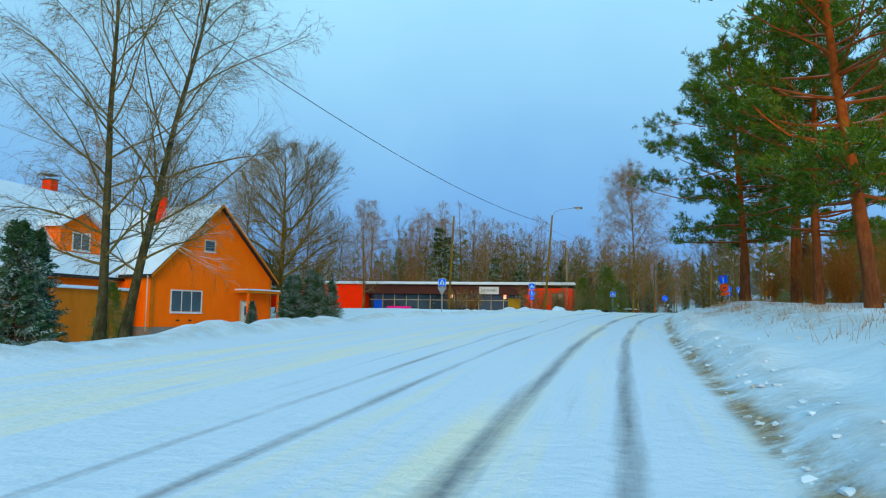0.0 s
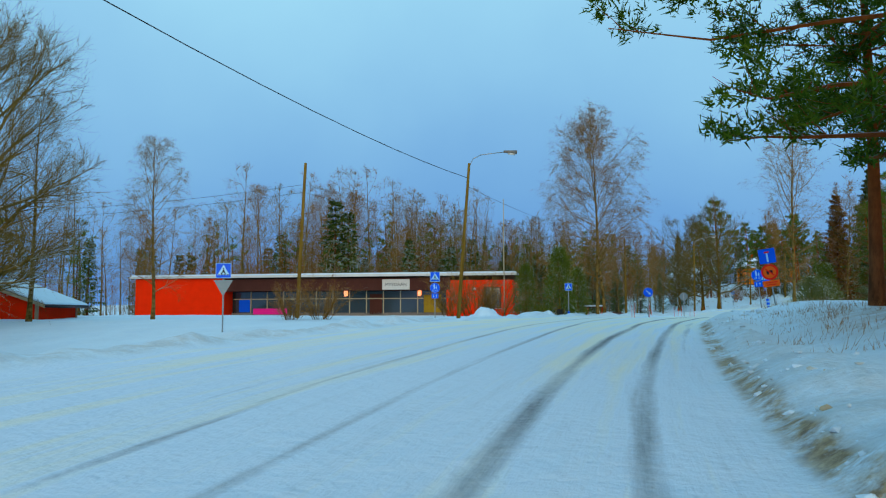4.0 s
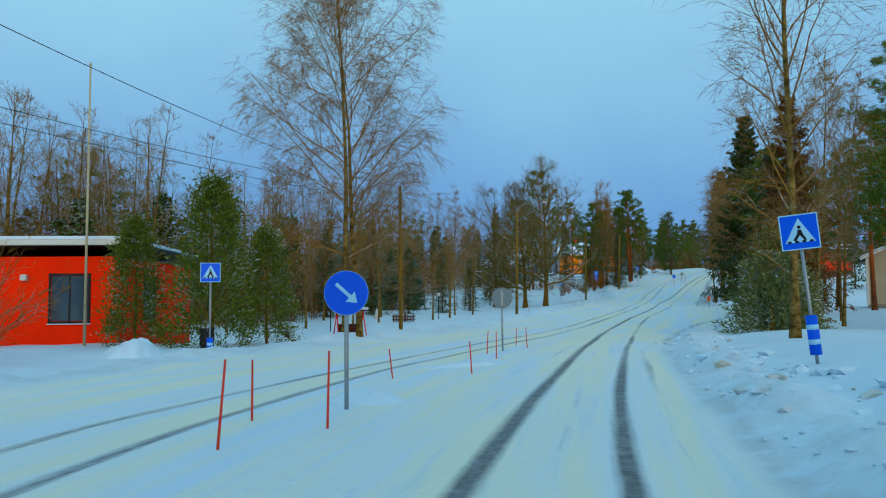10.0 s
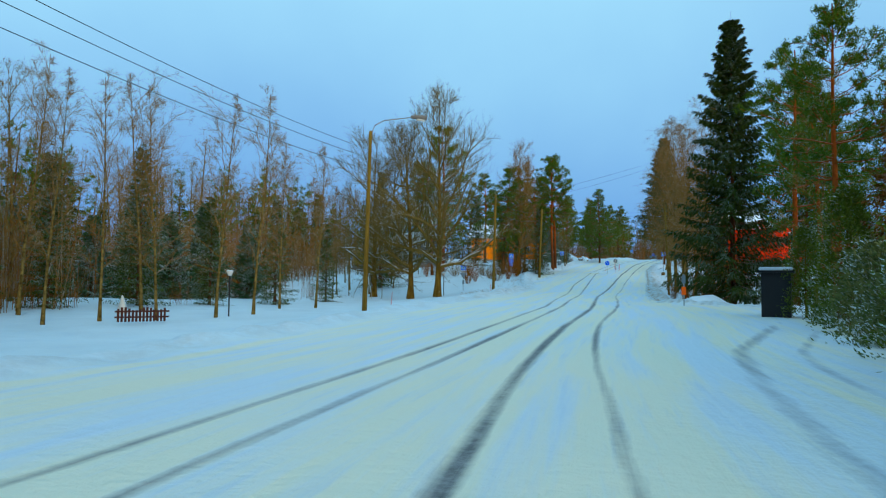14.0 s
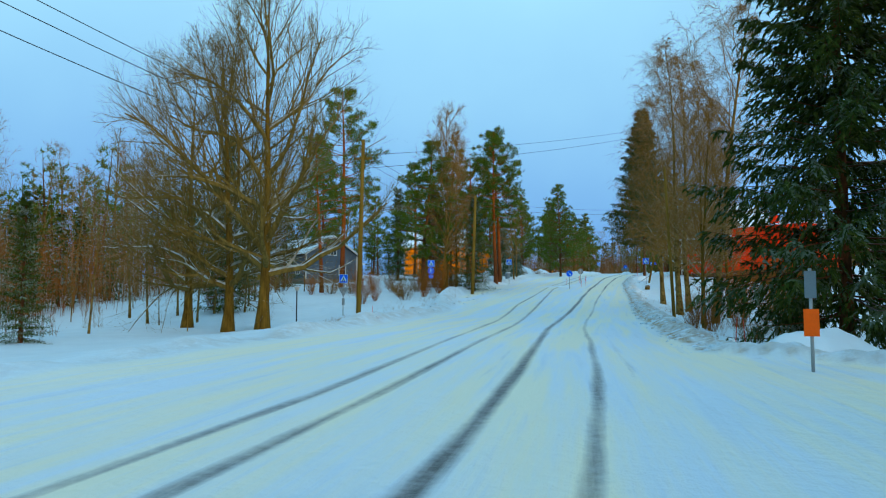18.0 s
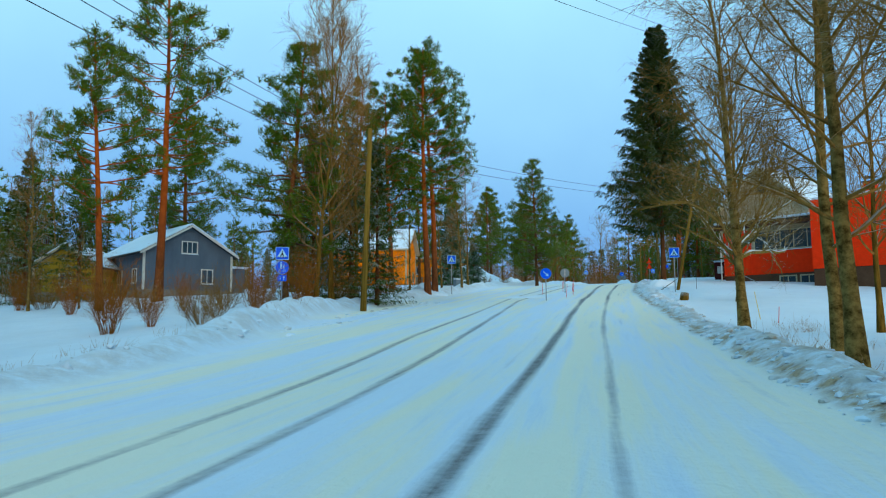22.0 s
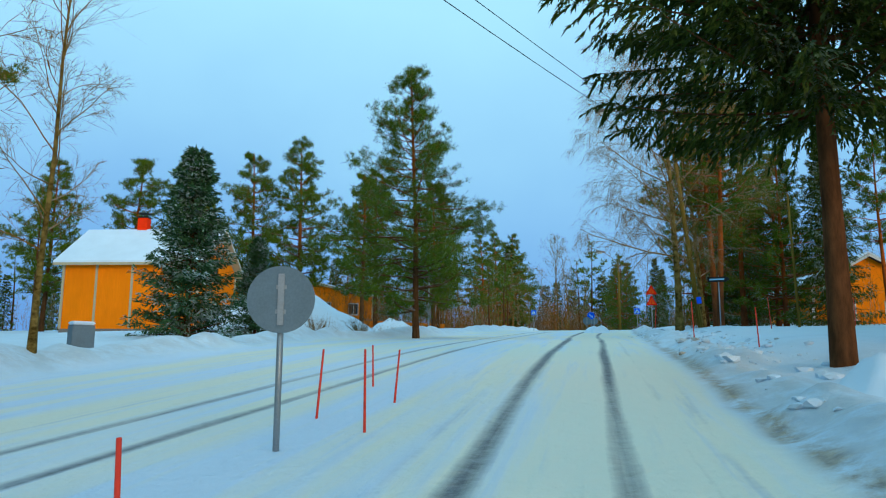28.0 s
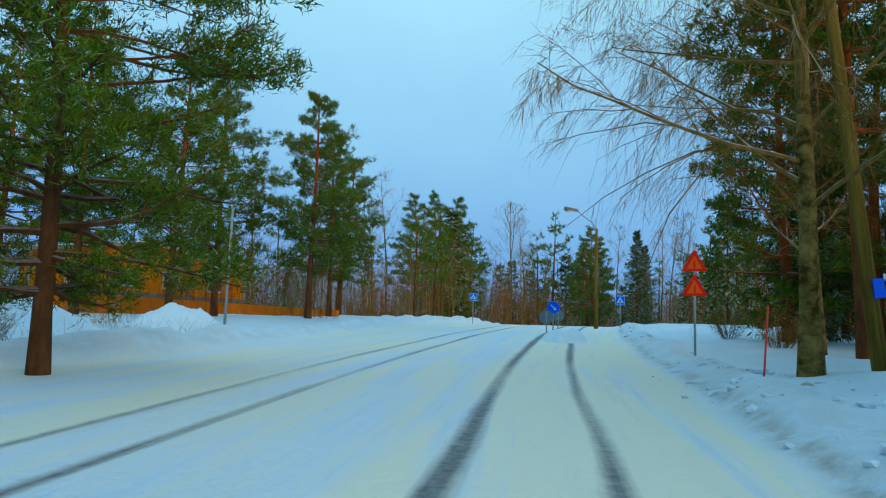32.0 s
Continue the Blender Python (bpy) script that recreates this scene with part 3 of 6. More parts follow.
def turned(rs, d, angle):
    """Directions bent away from d by about that angle, to a random side."""
    side = units(np.cross(d, rs.normal(0, 1, d.shape)))
    angle = np.asarray(angle)[:, None] if np.ndim(angle) else angle
    return d * np.cos(angle) + side * np.sin(angle)


def to_rim(start, way, mid, low, high, wide):
    """How far a straight limb goes before it leaves an egg-shaped crown."""
    way = units(way)
    t = np.linspace(0.0, 1.0, 60)[None, :, None] * (high - low) * 1.2
    p = start[:, None] + way[:, None] * t
    hz = np.where(p[..., 2] > mid, (p[..., 2] - mid) / (high - mid), (mid - p[..., 2]) / (mid - low))
    inside = (np.hypot(p[..., 0], p[..., 1]) / wide) ** 2 + hz ** 2 < 1
    last = np.where(inside, t[..., 0], 0).max(1)
    return np.maximum(last, 0.12 * wide)


def bare_parts(seed, h, r, clear, spread, lift, droop, limbs=26, subs=9, twigs=6, fine=5, stems=1, thick=0.008, mid=0.5, split=0.0, sides=5, wild=0.1, far=False):
    """A leafless tree whose limbs fill an egg-shaped crown. clear: where the limbs begin; mid: the widest height; split: how far the trunk gives way to steep leaders."""
    rs = np.random.RandomState(seed)
    wood, crown = Limbs(), Limbs()
    for st in range(stems):
        hh = h * (1 - 0.08 * st)
        base = np.array([0.5 * st, 0.45 * st * (-1) ** st, -0.3])
        lean = rs.normal(0, 0.09 if stems > 1 else 0.025, 2)
        trunk = grow(rs, base, (lean[0], lean[1], 1.0), hh, 0.25, 10, 0.03)
        wood.tube(trunk, [max(r * (1 - 0.94 * (k / 10) ** (0.85 - 0.3 * split)), 0.015) + (0.35 * r if k == 0 else 0) for k in range(11)], 9)
        f = clear + (0.97 - clear) * ((np.arange(limbs) + rs.rand(limbs)) / limbs) ** (1 + 0.6 * split)
        p, _d = sample(trunk[None], np.zeros(limbs, int), f)
        g = (f - clear) / (1 - clear)
        az = np.arange(limbs) * 2.4 + rs.normal(0, 0.35, limbs)
        up = lift * (0.45 + 1.3 * g) + rs.normal(0, 0.12, limbs)
        way = np.stack([np.cos(az), np.sin(az), up], 1)
        size = to_rim(p, way, mid * h, clear * h * 0.55, h * 1.02, spread) * (0.72 + 0.36 * rs.rand(limbs))
        b0 = np.maximum(r * (1 - 0.88 * f) * (0.3 + 0.28 * split), thick * 2.2) * np.minimum(1, 0.35 + size / spread)
        limb = grow(rs, p, way, size, 0.3 - droop * 0.7, 7, wild)
        if far:
            crown.tubes(limb[:, ::2][:, :4], b0[:, None] * np.array([[1, 0.7, 0.4, 0.15]]), 3)
        else:
            crown.tubes(limb, b0[:, None] * (1 - 0.82 * np.linspace(0, 1, 8)[None]) + thick * 0.5, sides)
        w2 = np.repeat(np.arange(limbs), subs)
        t2 = 0.12 + 0.86 * rs.rand(len(w2)) ** 0.85
        q, d = sample(limb, w2, t2)
        way2 = turned(rs, d, 0.4 + 0.5 * rs.rand(len(w2))) + np.array([0, 0, 0.16 - 0.25 * droop])
        len2 = size[w2] * (0.5 * (1 - t2) + 0.16) * (0.65 + 0.7 * rs.rand(len(w2))) + 0.2
        sub = grow(rs, q, way2, len2, 0.2 - droop, 4, 0.13)
        r2 = np.maximum(b0[w2] * (1 - 0.8 * t2) * 0.5, thick * 1.1)
        if far:
            crown.spikes(sub[:, 0], sub[:, 4], r2)
        else:
            crown.tubes(sub, r2[:, None] * (1 - 0.7 * np.linspace(0, 1, 5)[None]), 3)
        w3 = np.repeat(np.arange(len(w2)), twigs)
        t3 = 0.1 + 0.9 * rs.rand(len(w3))
        q, d = sample(sub, w3, t3)
        way3 = turned(rs, d, 0.35 + 0.5 * rs.rand(len(w3))) + np.array([0, 0, 0.1 - droop * 0.9])
        len3 = len2[w3] * (0.42 * (1 - t3) + 0.16) * (0.6 + 0.8 * rs.rand(len(w3))) + 0.12
        tw = grow(rs, q, way3, len3, 0.1 - droop * 1.6, 2, 0.14)
        if far:
            crown.blades(tw[:, 0], tw[:, 2], units(np.cross(way3, rs.normal(0, 1, q.shape))) * thick * 0.8)
        else:
            crown.spikes(tw[:, 0], tw[:, 1] + (tw[:, 1] - tw[:, 0]) * 0.25, thick)
            crown.spikes(tw[:, 1], tw[:, 2], thick * 0.8)
        w4 = np.repeat(np.arange(len(w3)), fine)
        t4 = 0.1 + 0.9 * rs.rand(len(w4))
        q, d = sample(tw, w4, t4)
        way4 = units(turned(rs, d, 0.3 + 0.6 * rs.rand(len(w4))) + np.array([0, 0, 0.05 - droop * 1.1]))
        end = q + way4 * (len3[w4] * (0.3 + 0.5 * rs.rand(len(w4))) + 0.05)[:, None]
        crown.blades(q, end, units(np.cross(way4, rs.normal(0, 1, q.shape))) * thick * 0.62)
    return wood, crown


def pine_parts(seed, h, r, clear, spread, limbs=44, tufts=13, blades=17, taper=(0.78, 1.6), rise=0.65, long=0.2, wide=0.013, far=False):
    rs = np.random.RandomState(seed)
    wood, leaf = Limbs(), Limbs()
    trunk = grow(rs, (0, 0, -0.3), (0, 0, 1.0), h, 0.2, 10, 0.018)
    wood.tube(trunk, [r * (1 - 0.85 * k / 10) + (0.25 * r if k == 0 else 0) for k in range(11)], 9)
    i = np.arange(limbs)
    f = clear + (1.0 - clear) * np.minimum(1.0, (5 * (i // 5) + 2.2 * rs.rand(limbs)) / limbs)
    p, _d = sample(trunk[None], np.zeros(limbs, int), np.minimum(f, 0.99))
    g = (f - clear) / (1 - clear)
    az = i * 2.4 + rs.normal(0, 0.5, limbs)
    size = spread * (0.45 + 0.55 * np.minimum(1, g * 4)) * (1 - taper[0] * g ** taper[1]) * (0.5 + 0.75 * rs.rand(limbs))
    limb = grow(rs, p, np.stack([np.cos(az), np.sin(az), -0.12 + rise * g], 1), size, 0.1 + 0.38 * rise, 5, 0.12)
    if far:
        leaf.spikes(limb[:, 0], limb[:, 5], 0.03, True)
    else:
        leaf.tubes(limb, np.maximum(r * (1 - f) * 0.32 + 0.015, 0.02)[:, None] * (1 - 0.16 * np.arange(6))[None], 4, True)
    # side shoots carry the tufts
    w2 = np.repeat(i, 7)
    t2 = 0.25 + 0.75 * rs.rand(len(w2))
    q, d = sample(limb, w2, t2)
    len2 = size[w2] * (0.3 * (1 - t2) + 0.13) * (0.6 + 0.8 * rs.rand(len(w2)))
    way2 = turned(rs, d, 0.5 + 0.5 * rs.rand(len(w2))) * np.array([1, 1, 0.55]) + np.array([0, 0, 0.22])
    sub = grow(rs, q, way2, len2, 0.3, 3, 0.14)
    if not far:
        leaf.tubes(sub, np.array([[0.016, 0.012, 0.009, 0.005]]).repeat(len(w2), 0), 3, True)
    n3 = (tufts / 4.6 * (0.08 + 1.05 * size[w2] / spread) + 0.9 * rs.rand(len(w2))).astype(int)
    w3 = np.repeat(np.arange(len(w2)), n3)
    q, d = sample(sub, w3, 0.2 + 0.8 * rs.rand(len(w3)))
    q = q + rs.normal(0, 1, q.shape) * np.array([0.10, 0.10, 0.05]) * np.sqrt(size[w2][w3])[:, None]
    # needles fan out from each tuft
    w4 = np.repeat(np.arange(len(w3)), blades)
    nd = units(d[w4] * 0.55 + rs.normal(0, 0.62, (len(w4), 3)) + np.array([0, 0, 0.18]))
    a = q[w4] + rs.normal(0, 0.075, nd.shape)
    b = a + nd * (long * (0.65 + 0.7 * rs.rand(len(w4))))[:, None]
    leaf.blades(a, b, units(np.cross(nd, rs.normal(0, 1, nd.shape))) * wide)
    return wood, leaf


def spruce_parts(seed, h, r, clear, spread, whorls=26, per=7, sprays=11, droop=0.35, leaves=4, wide=0.17, long=0.2, far=False, hang=0.45, needles=False):
    rs = np.random.RandomState(seed)
    wood, leaf = Limbs(), Limbs()
    z = np.linspace(-0.3, h, 8)
    wood.tube(np.stack([0 * z, 0 * z, z], 1), [r * (1 - 0.97 * k / 7) + (0.2 * r if k == 0 else 0) for k in range(8)], 9)
    i = np.repeat(np.arange(whorls), per)
    f = clear + (0.985 - clear) * (i / whorls) ** 0.92
    az = np.tile(np.arange(per), whorls) * 6.283 / per + i * 1.1 + rs.normal(0, 0.25, len(i))
    size0 = spread * ((1 - f) / (1 - clear)) ** 0.82 + 0.12
    size = size0 * (0.62 + 0.55 * rs.rand(len(i)))
    d0 = droop * (1 - f)
    zero = 0 * f
    limb = grow(rs, np.stack([zero, zero, f * h + rs.normal(0, 0.12, len(i))], 1), np.stack([np.cos(az), np.sin(az), 0.25 * f - d0], 1), size, 0.34, 5, 0.05)
    if far:
        leaf.spikes(limb[:, 0], limb[:, 5], 0.03, True)
    else:
        leaf.tubes(limb, np.maximum(0.012, 0.035 * size0 / spread)[:, None] * (1 - 0.17 * np.arange(6))[None], 3, True)
    # twigs to both sides, drooping from the limb
    w2 = np.repeat(np.arange(len(i)), sprays)
    t = 0.08 + 0.92 * (np.tile(np.arange(sprays), len(i)) + rs.rand(len(w2))) / sprays
    q, d = sample(limb, w2, t)
    across = np.stack([-np.sin(az[w2]), np.cos(az[w2]), 0 * t], 1) * np.where(np.arange(len(w2)) % 2, 1, -1)[:, None]
    way = units(d * 0.7 + across * (0.25 + 0.75 * rs.rand(len(w2)))[:, None] + np.stack([0 * t, 0 * t, -hang * rs.rand(len(w2)) - d0[w2] * 0.4], 1))
    tl = (0.1 + 0.2 * rs.rand(len(w2))) * size[w2] * (1.15 - 0.8 * t) + 0.12
    tw = grow(rs, q, way, tl, -hang * 0.6, 2, 0.08)
    # needled shoots along each twig
    w3 = np.repeat(np.arange(len(w2)), leaves)
    k = (np.tile(np.arange(leaves), len(w2)) + rs.rand(len(w3))) / leaves
    a, d = sample(tw, w3, k)
    nd = units(d + rs.normal(0, 0.38, d.shape) + np.array([0, 0, -0.12]))
    ln = long * (0.8 + 0.8 * rs.rand(len(w3)))
    side = units(np.cross(nd, np.array([0, 0, 1.0]) + rs.normal(0, 0.5, nd.shape))) * (ln * wide)[:, None]
    if needles:
        leaf.blades(a, a + nd * ln[:, None], side)
    else:
        leaf.leaves(a + rs.normal(0, 0.02, a.shape), a + nd * ln[:, None], side)
    return wood, leaf


def shrub_parts(seed, h, spread, stems=26, twigs=12, thick=0.008):
    rs = np.random.RandomState(seed)
    wood, fine = Limbs(), Limbs()
    az, o = rs.rand(stems) * 6.283, rs.rand(stems) * 0.3
    b = np.stack([np.cos(az) * o * spread, np.sin(az) * o * spread, 0 * az - 0.1], 1)
    stem = grow(rs, b, np.stack([np.cos(az) * spread / h, np.sin(az) * spread / h, 0 * az + 1.1], 1), h * (0.6 + 0.5 * rs.rand(stems)), 0.0, 5, 0.12)
    wood.tubes(stem, np.array([[1.8, 1.6, 1.4, 1.1, 0.8, 0.4]]).repeat(stems, 0) * thick, 3)
    w = np.repeat(np.arange(stems), twigs)
    q, d = sample(stem, w, 0.2 + 0.8 * rs.rand(len(w)))
    tw = grow(rs, q, turned(rs, d, 0.35 + 0.5 * rs.rand(len(w))), h * (0.12 + 0.2 * rs.rand(len(w))), 0.15, 2, 0.15)
    fine.spikes(tw[:, 0], tw[:, 1] * 0.6 + tw[:, 2] * 0.4, thick * 0.9)
    w3 = np.repeat(np.arange(len(w)), 4)
    q, d = sample(tw, w3, rs.rand(len(w3)))
    nd = turned(rs, d, 0.4 + 0.5 * rs.rand(len(w3)))
    fine.blades(q, q + nd * h * (0.05 + 0.08 * rs.rand(len(w3)))[:, None], units(np.cross(nd, rs.normal(0, 1, nd.shape))) * thick * 0.6)
    return wood, fine


def leafy_parts(seed, h, spread, blades=5200, power=0.7, tufts=120, leaf_long=0.12):
    """A dense evergreen bush: tufts of sprays over an uneven rounded cone."""
    rs = np.random.RandomState(seed)
    wood, leaf = Limbs(), Limbs()
    wood.tube(grow(rs, (0, 0, -0.2), (0, 0, 1.0), h * 0.9, 0.1, 4, 0.03), np.array([0.05, 0.045, 0.03, 0.02, 0.01]) * spread, 7)
    lob = rs.rand(9) * 6.283
    f, az = rs.rand(tufts) ** 0.85, rs.rand(tufts) * 6.283
    wide = spread * (1 - f) ** power * (0.86 + 0.14 * np.sin(3 * az + lob[0] + 5 * f) + 0.1 * np.sin(7 * az + lob[1] - 9 * f))
    o = wide * (0.5 + 0.5 * rs.rand(tufts))
    mid = np.stack([np.cos(az) * o, np.sin(az) * o, f * h * 0.97], 1)
    big = spread * (0.07 + 0.08 * rs.rand(tufts))
    out = np.stack([np.cos(az), np.sin(az), 0 * az + 0.7], 1)
    w = np.repeat(np.arange(tufts), blades // tufts)
    q = mid[w] + rs.normal(0, 1, (len(w), 3)) * np.array([1, 1, 0.7]) * big[w][:, None] + out[w] * (big[w] * rs.rand(len(w)))[:, None]
    q[:, 2] = np.maximum(q[:, 2], 0.03)
    nd = units(out[w] + rs.normal(0, 0.5, q.shape))
    ln = leaf_long * (0.7 + 0.9 * rs.rand(len(w)))
    leaf.leaves(q, q + nd * ln[:, None], units(np.cross(nd, rs.normal(0, 1, q.shape))) * (ln * 0.2)[:, None])
    return wood, leaf


def limb_mesh(name, limbs, mat, smooth_on, second=None):
    me = array_mesh(name, *limbs.arrays())
    me.materials.append(mat)
    if second:
        me.materials.append(second)
        ids = np.zeros(len(me.polygons), np.int32)
        ids[np.concatenate(limbs.bark)] = 1
        me.polygons.foreach_set("material_index", ids)
    me.polygons.foreach_set("use_smooth", np.full(len(me.polygons), bool(smooth_on)))
    me.update()
    return me


def plant(kind, x, y, size=1.0, turn=0.0, label="", group="", tall=1.0, lean=(0, 0)):
    if kind["mesh"] is None:
        kind["mesh"] = (limb_mesh("trunk", kind["wood"], kind["wmat"], True), limb_mesh("crown", kind["crown"], kind["cmat"], False, kind["wmat"] if kind["crown"].bark else None))
    ob = thing(kind["name"], stand(x, y, 0, 0.1, lean) @ Matrix.Rotation(radians(turn), 4, "Z") @ Matrix.Diagonal((size, size, size * tall, 1)), label or kind["label"], kind["category"], group)
    for nm, me in zip(("trunk", "crown"), kind["mesh"]):
        p = new(nm, me)
        p.parent = ob
    return ob


def K(name, parts, wmat, cmat, label, category="tree"):
    return {"name": name, "wood": parts[0], "crown": parts[1], "wmat": M[wmat], "cmat": M[cmat], "label": label, "category": category, "mesh": None}


BIRCH = [K("birch", bare_parts(11 + k, 17, 0.19, 0.17, 3.6, 1.25, 0.3 + 0.06 * k, 34, 10, 7, 5, thick=0.0075, mid=0.42), "birch", "twig", "tall leafless birch with hanging frosted twigs") for k in range(3)]
THIN = [K("birch", bare_parts(31 + k, 15, 0.11, 0.2, 2.0, 1.5, 0.16, 30, 7, 5, 4, thick=0.008, mid=0.45, sides=3), "birch", "twig", "slender leafless birch in a snowy park") for k in range(3)]
TWIN = K("birch", bare_parts(41, 17, 0.145, 0.2, 4.0, 1.2, 0.4, 30, 12, 8, 5, 2, thick=0.0075, mid=0.5), "birch", "twig", "large twin-stemmed birch with hanging twigs")
MOSSY = [K("birch", bare_parts(15 + k, 17, 0.2, 0.15, 4.8, 0.9, 0.3, 34, 11, 8, 5, thick=0.007, mid=0.45), "mossy", "oaktwig", "leafless birch with dark mossy trunk") for k in range(2)]
NARROW = K("birch", bare_parts(43, 18, 0.14, 0.1, 2.4, 1.5, 0.24, 44, 9, 7, 5, thick=0.0075, mid=0.36), "birch", "twig", "tall narrow birch with pale patched trunk")
WEEPING = K("birch", bare_parts(47, 17, 0.21, 0.2, 6.2, 0.85, 0.52, 34, 14, 11, 7, thick=0.0052, mid=0.5), "birch", "twig", "birch with long hanging twigs close to the road")
OAK = [K("broadleaf_tree", bare_parts(51 + k, 12.5, 0.3, 0.17, 6.4, 0.7, -0.03, 22, 15, 8, 4, thick=0.0075, mid=0.45, split=0.9, wild=0.17), "oak", "oaktwig", "broad leafless tree with snow on its spreading limbs") for k in range(3)]
ROUND = K("broadleaf_tree", bare_parts(61, 8.0, 0.21, 0.12, 4.3, 0.6, -0.02, 30, 16, 9, 5, thick=0.006, mid=0.48, split=0.8, wild=0.12), "oak", "oaktwig", "round-crowned leafless tree beside the orange house")
ASPEN = [K("aspen", bare_parts(71 + k, 15, 0.14, 0.2, 2.7, 1.5, 0.0, 30, 8, 6, 4, thick=0.0085, mid=0.5, split=0.4, sides=4), "oak", "twig", "upright leafless aspen with frosted twigs") for k in range(2)]
PINE = [K("pine", pine_parts(81 + k, 15, 0.2, 0.45 - 0.06 * k, 3.6, 55, 22, 17, wide=0.024), "pine", "needle", "tall pine with orange upper bark and snowy needles") for k in range(3)]
WIDEPINE = [K("pine", pine_parts(86 + k, 15, 0.24, 0.24, 6.2, 75, 40, 19, wide=0.024), "pine", "needle", "tall spreading pine with orange limbs on the bank") for k in range(2)]
FULLPINE = [K("pine", pine_parts(91 + k, 14, 0.2, 0.07, 4.6, 90, 26, 18, (0.9, 1.15), 0.45, 0.21, 0.022), "pine", "needle", "full-crowned green pine dusted with snow") for k in range(2)]
MIDPINE = [K("pine", pine_parts(94 + k, 14, 0.2, 0.24, 4.3, 80, 26, 18, (0.88, 1.2), 0.5, 0.21, 0.022), "darkpine", "needle", "full-crowned green pine dusted with snow") for k in range(2)]
NEARPINE = K("pine", pine_parts(97, 14, 0.17, 0.12, 5.0, 125, 30, 24, (0.88, 1.2), 0.42, 0.17, 0.014), "darkpine", "needle", "broad pine with snowy boughs beside the road")
SPRUCE = [K("spruce", spruce_parts(101 + k, 16, 0.22, 0.05, 3.2, 28, 7, 22, 0.35, 5, 0.15, 0.2, True, 0.6), "sprucebark", "spruce", "dark spruce with drooping branches and some snow") for k in range(2)]
BIGSPRUCE = K("spruce", spruce_parts(111, 19, 0.17, 0.22, 4.1, 36, 10, 48, 0.14, 24, 0.2, 0.1, False, 0.85, True), "sprucebark", "darkspruce", "huge dark spruce with drooping lower branches")
LOWSPRUCE = K("spruce", spruce_parts(112, 19, 0.2, 0.06, 4.2, 36, 8, 32, 0.28, 14, 0.19, 0.15, False, 0.75, True), "sprucebark", "darkspruce", "tall dark spruce with boughs down to the snow")
RUSTY = K("spruce", spruce_parts(121, 15, 0.2, 0.05, 3.0, 27, 7, 20, 0.35, 5, 0.15, 0.2, True, 0.6), "sprucebark", "redspruce", "rusty brown spruce at the wood's edge")
BLUE = K("spruce", spruce_parts(131, 6, 0.1, 0.02, 1.6, 24, 10, 24, 0.12, 7, 0.15, 0.13, True, 0.3), "sprucebark", "bluespruce", "young blue-green spruce with snow on its branches")
THUJA = K("thuja", leafy_parts(141, 6, 1.7, 13000, 0.55, 420), "oak", "thuja", "dense evergreen thuja with snow on its leaves")
JUNIPER = K("evergreen_bush", leafy_parts(142, 3.0, 1.9, 11000, 0.5, 260), "oak", "juniper", "low dark evergreen bush heavy with snow", "bush")
SHRUB = [K("shrub", shrub_parts(151 + k, 2.4, 1.5, 34, 20), "oak", "twig", "leafless shrub dusted with snow", "bush") for k in range(2)]
REDSHRUB = K("shrub", shrub_parts(155, 5.5, 1.7, 46, 16, 0.011), "redtwig", "redtwig", "reddish leafless thicket of thin stems", "bush")


def brush_parts(seed, h, spread, stems=30, twigs=11, thick=0.02):
    """A light thicket for the distance."""
    rs = np.random.RandomState(seed)
    fine = Limbs()
    az, o = rs.rand(stems) * 6.283, spread * rs.rand(stems) ** 0.6
    a = np.stack([np.cos(az) * o, np.sin(az) * o, 0 * az - 0.2], 1)
    top = a + np.stack([rs.normal(0, 0.5, stems), rs.normal(0, 0.5, stems), h * (0.5 + 0.55 * rs.rand(stems))], 1)
    fine.spikes(a, top, thick)
    w = np.repeat(np.arange(stems), twigs)
    q = a[w] + (top - a)[w] * (0.12 + 0.85 * rs.rand(len(w)))[:, None]
    nd = units(rs.normal(0, 0.5, q.shape) + np.array([0, 0, 0.85])) * (h * (0.08 + 0.16 * rs.rand(len(w))))[:, None]
    fine.blades(q, q + nd, units(np.cross(nd, rs.normal(0, 1, q.shape))) * thick * 0.7)
    return fine


# trees beside the first bend
plant(MOSSY[0], -24.7, -11.2, 1.2, 40, "leafless birch with mossy trunk beside the orange house", lean=(0, 3))
plant(MOSSY[1], -23.8, -10.9, 1.2, 200, "leafless birch leaning beside its neighbour", lean=(0, 8))
plant(ROUND, -27.8, 25.4, 1.95, 15)
plant(OAK[1], -46.5, 40.7, 1.55, 80, "tall broad leafless tree behind the orange house")
plant(THUJA, -29.3, -2.0, 0.6, 15, "slim dark evergreen beside the house wall")
plant(WIDEPINE[0], 7.45, 5.2, 1.15, 30)
plant(WIDEPINE[1], 5.6, -14.3, 1.2, 100, "spreading pine with reddish trunk on the snowy bank", lean=(0, -5))
plant(WIDEPINE[1], 8.4, -2.9, 1.1, 10)
for x, y, k, g, a in ((10.5, 5.0, 0, 1.1, 200), (14.0, -2.0, 1, 1.15, 80), (12.5, 11.0, 2, 1.0, 310), (8.4, 9.0, 1, 0.95, 45), (16.5, 6.0, 0, 1.2, 150)):
    plant(PINE[k], x, y, g, a, group="pines on the bank")
for x, y, g in ((-21.4, -21.0, 0.5), (-22.6, -19.4, 0.45), (-20.6, -23.0, 0.5), (-23.6, -21.6, 0.55)):
    plant(BLUE, x, y, g * 1.2, x * 40, "dark evergreen hedge bush beside the house")
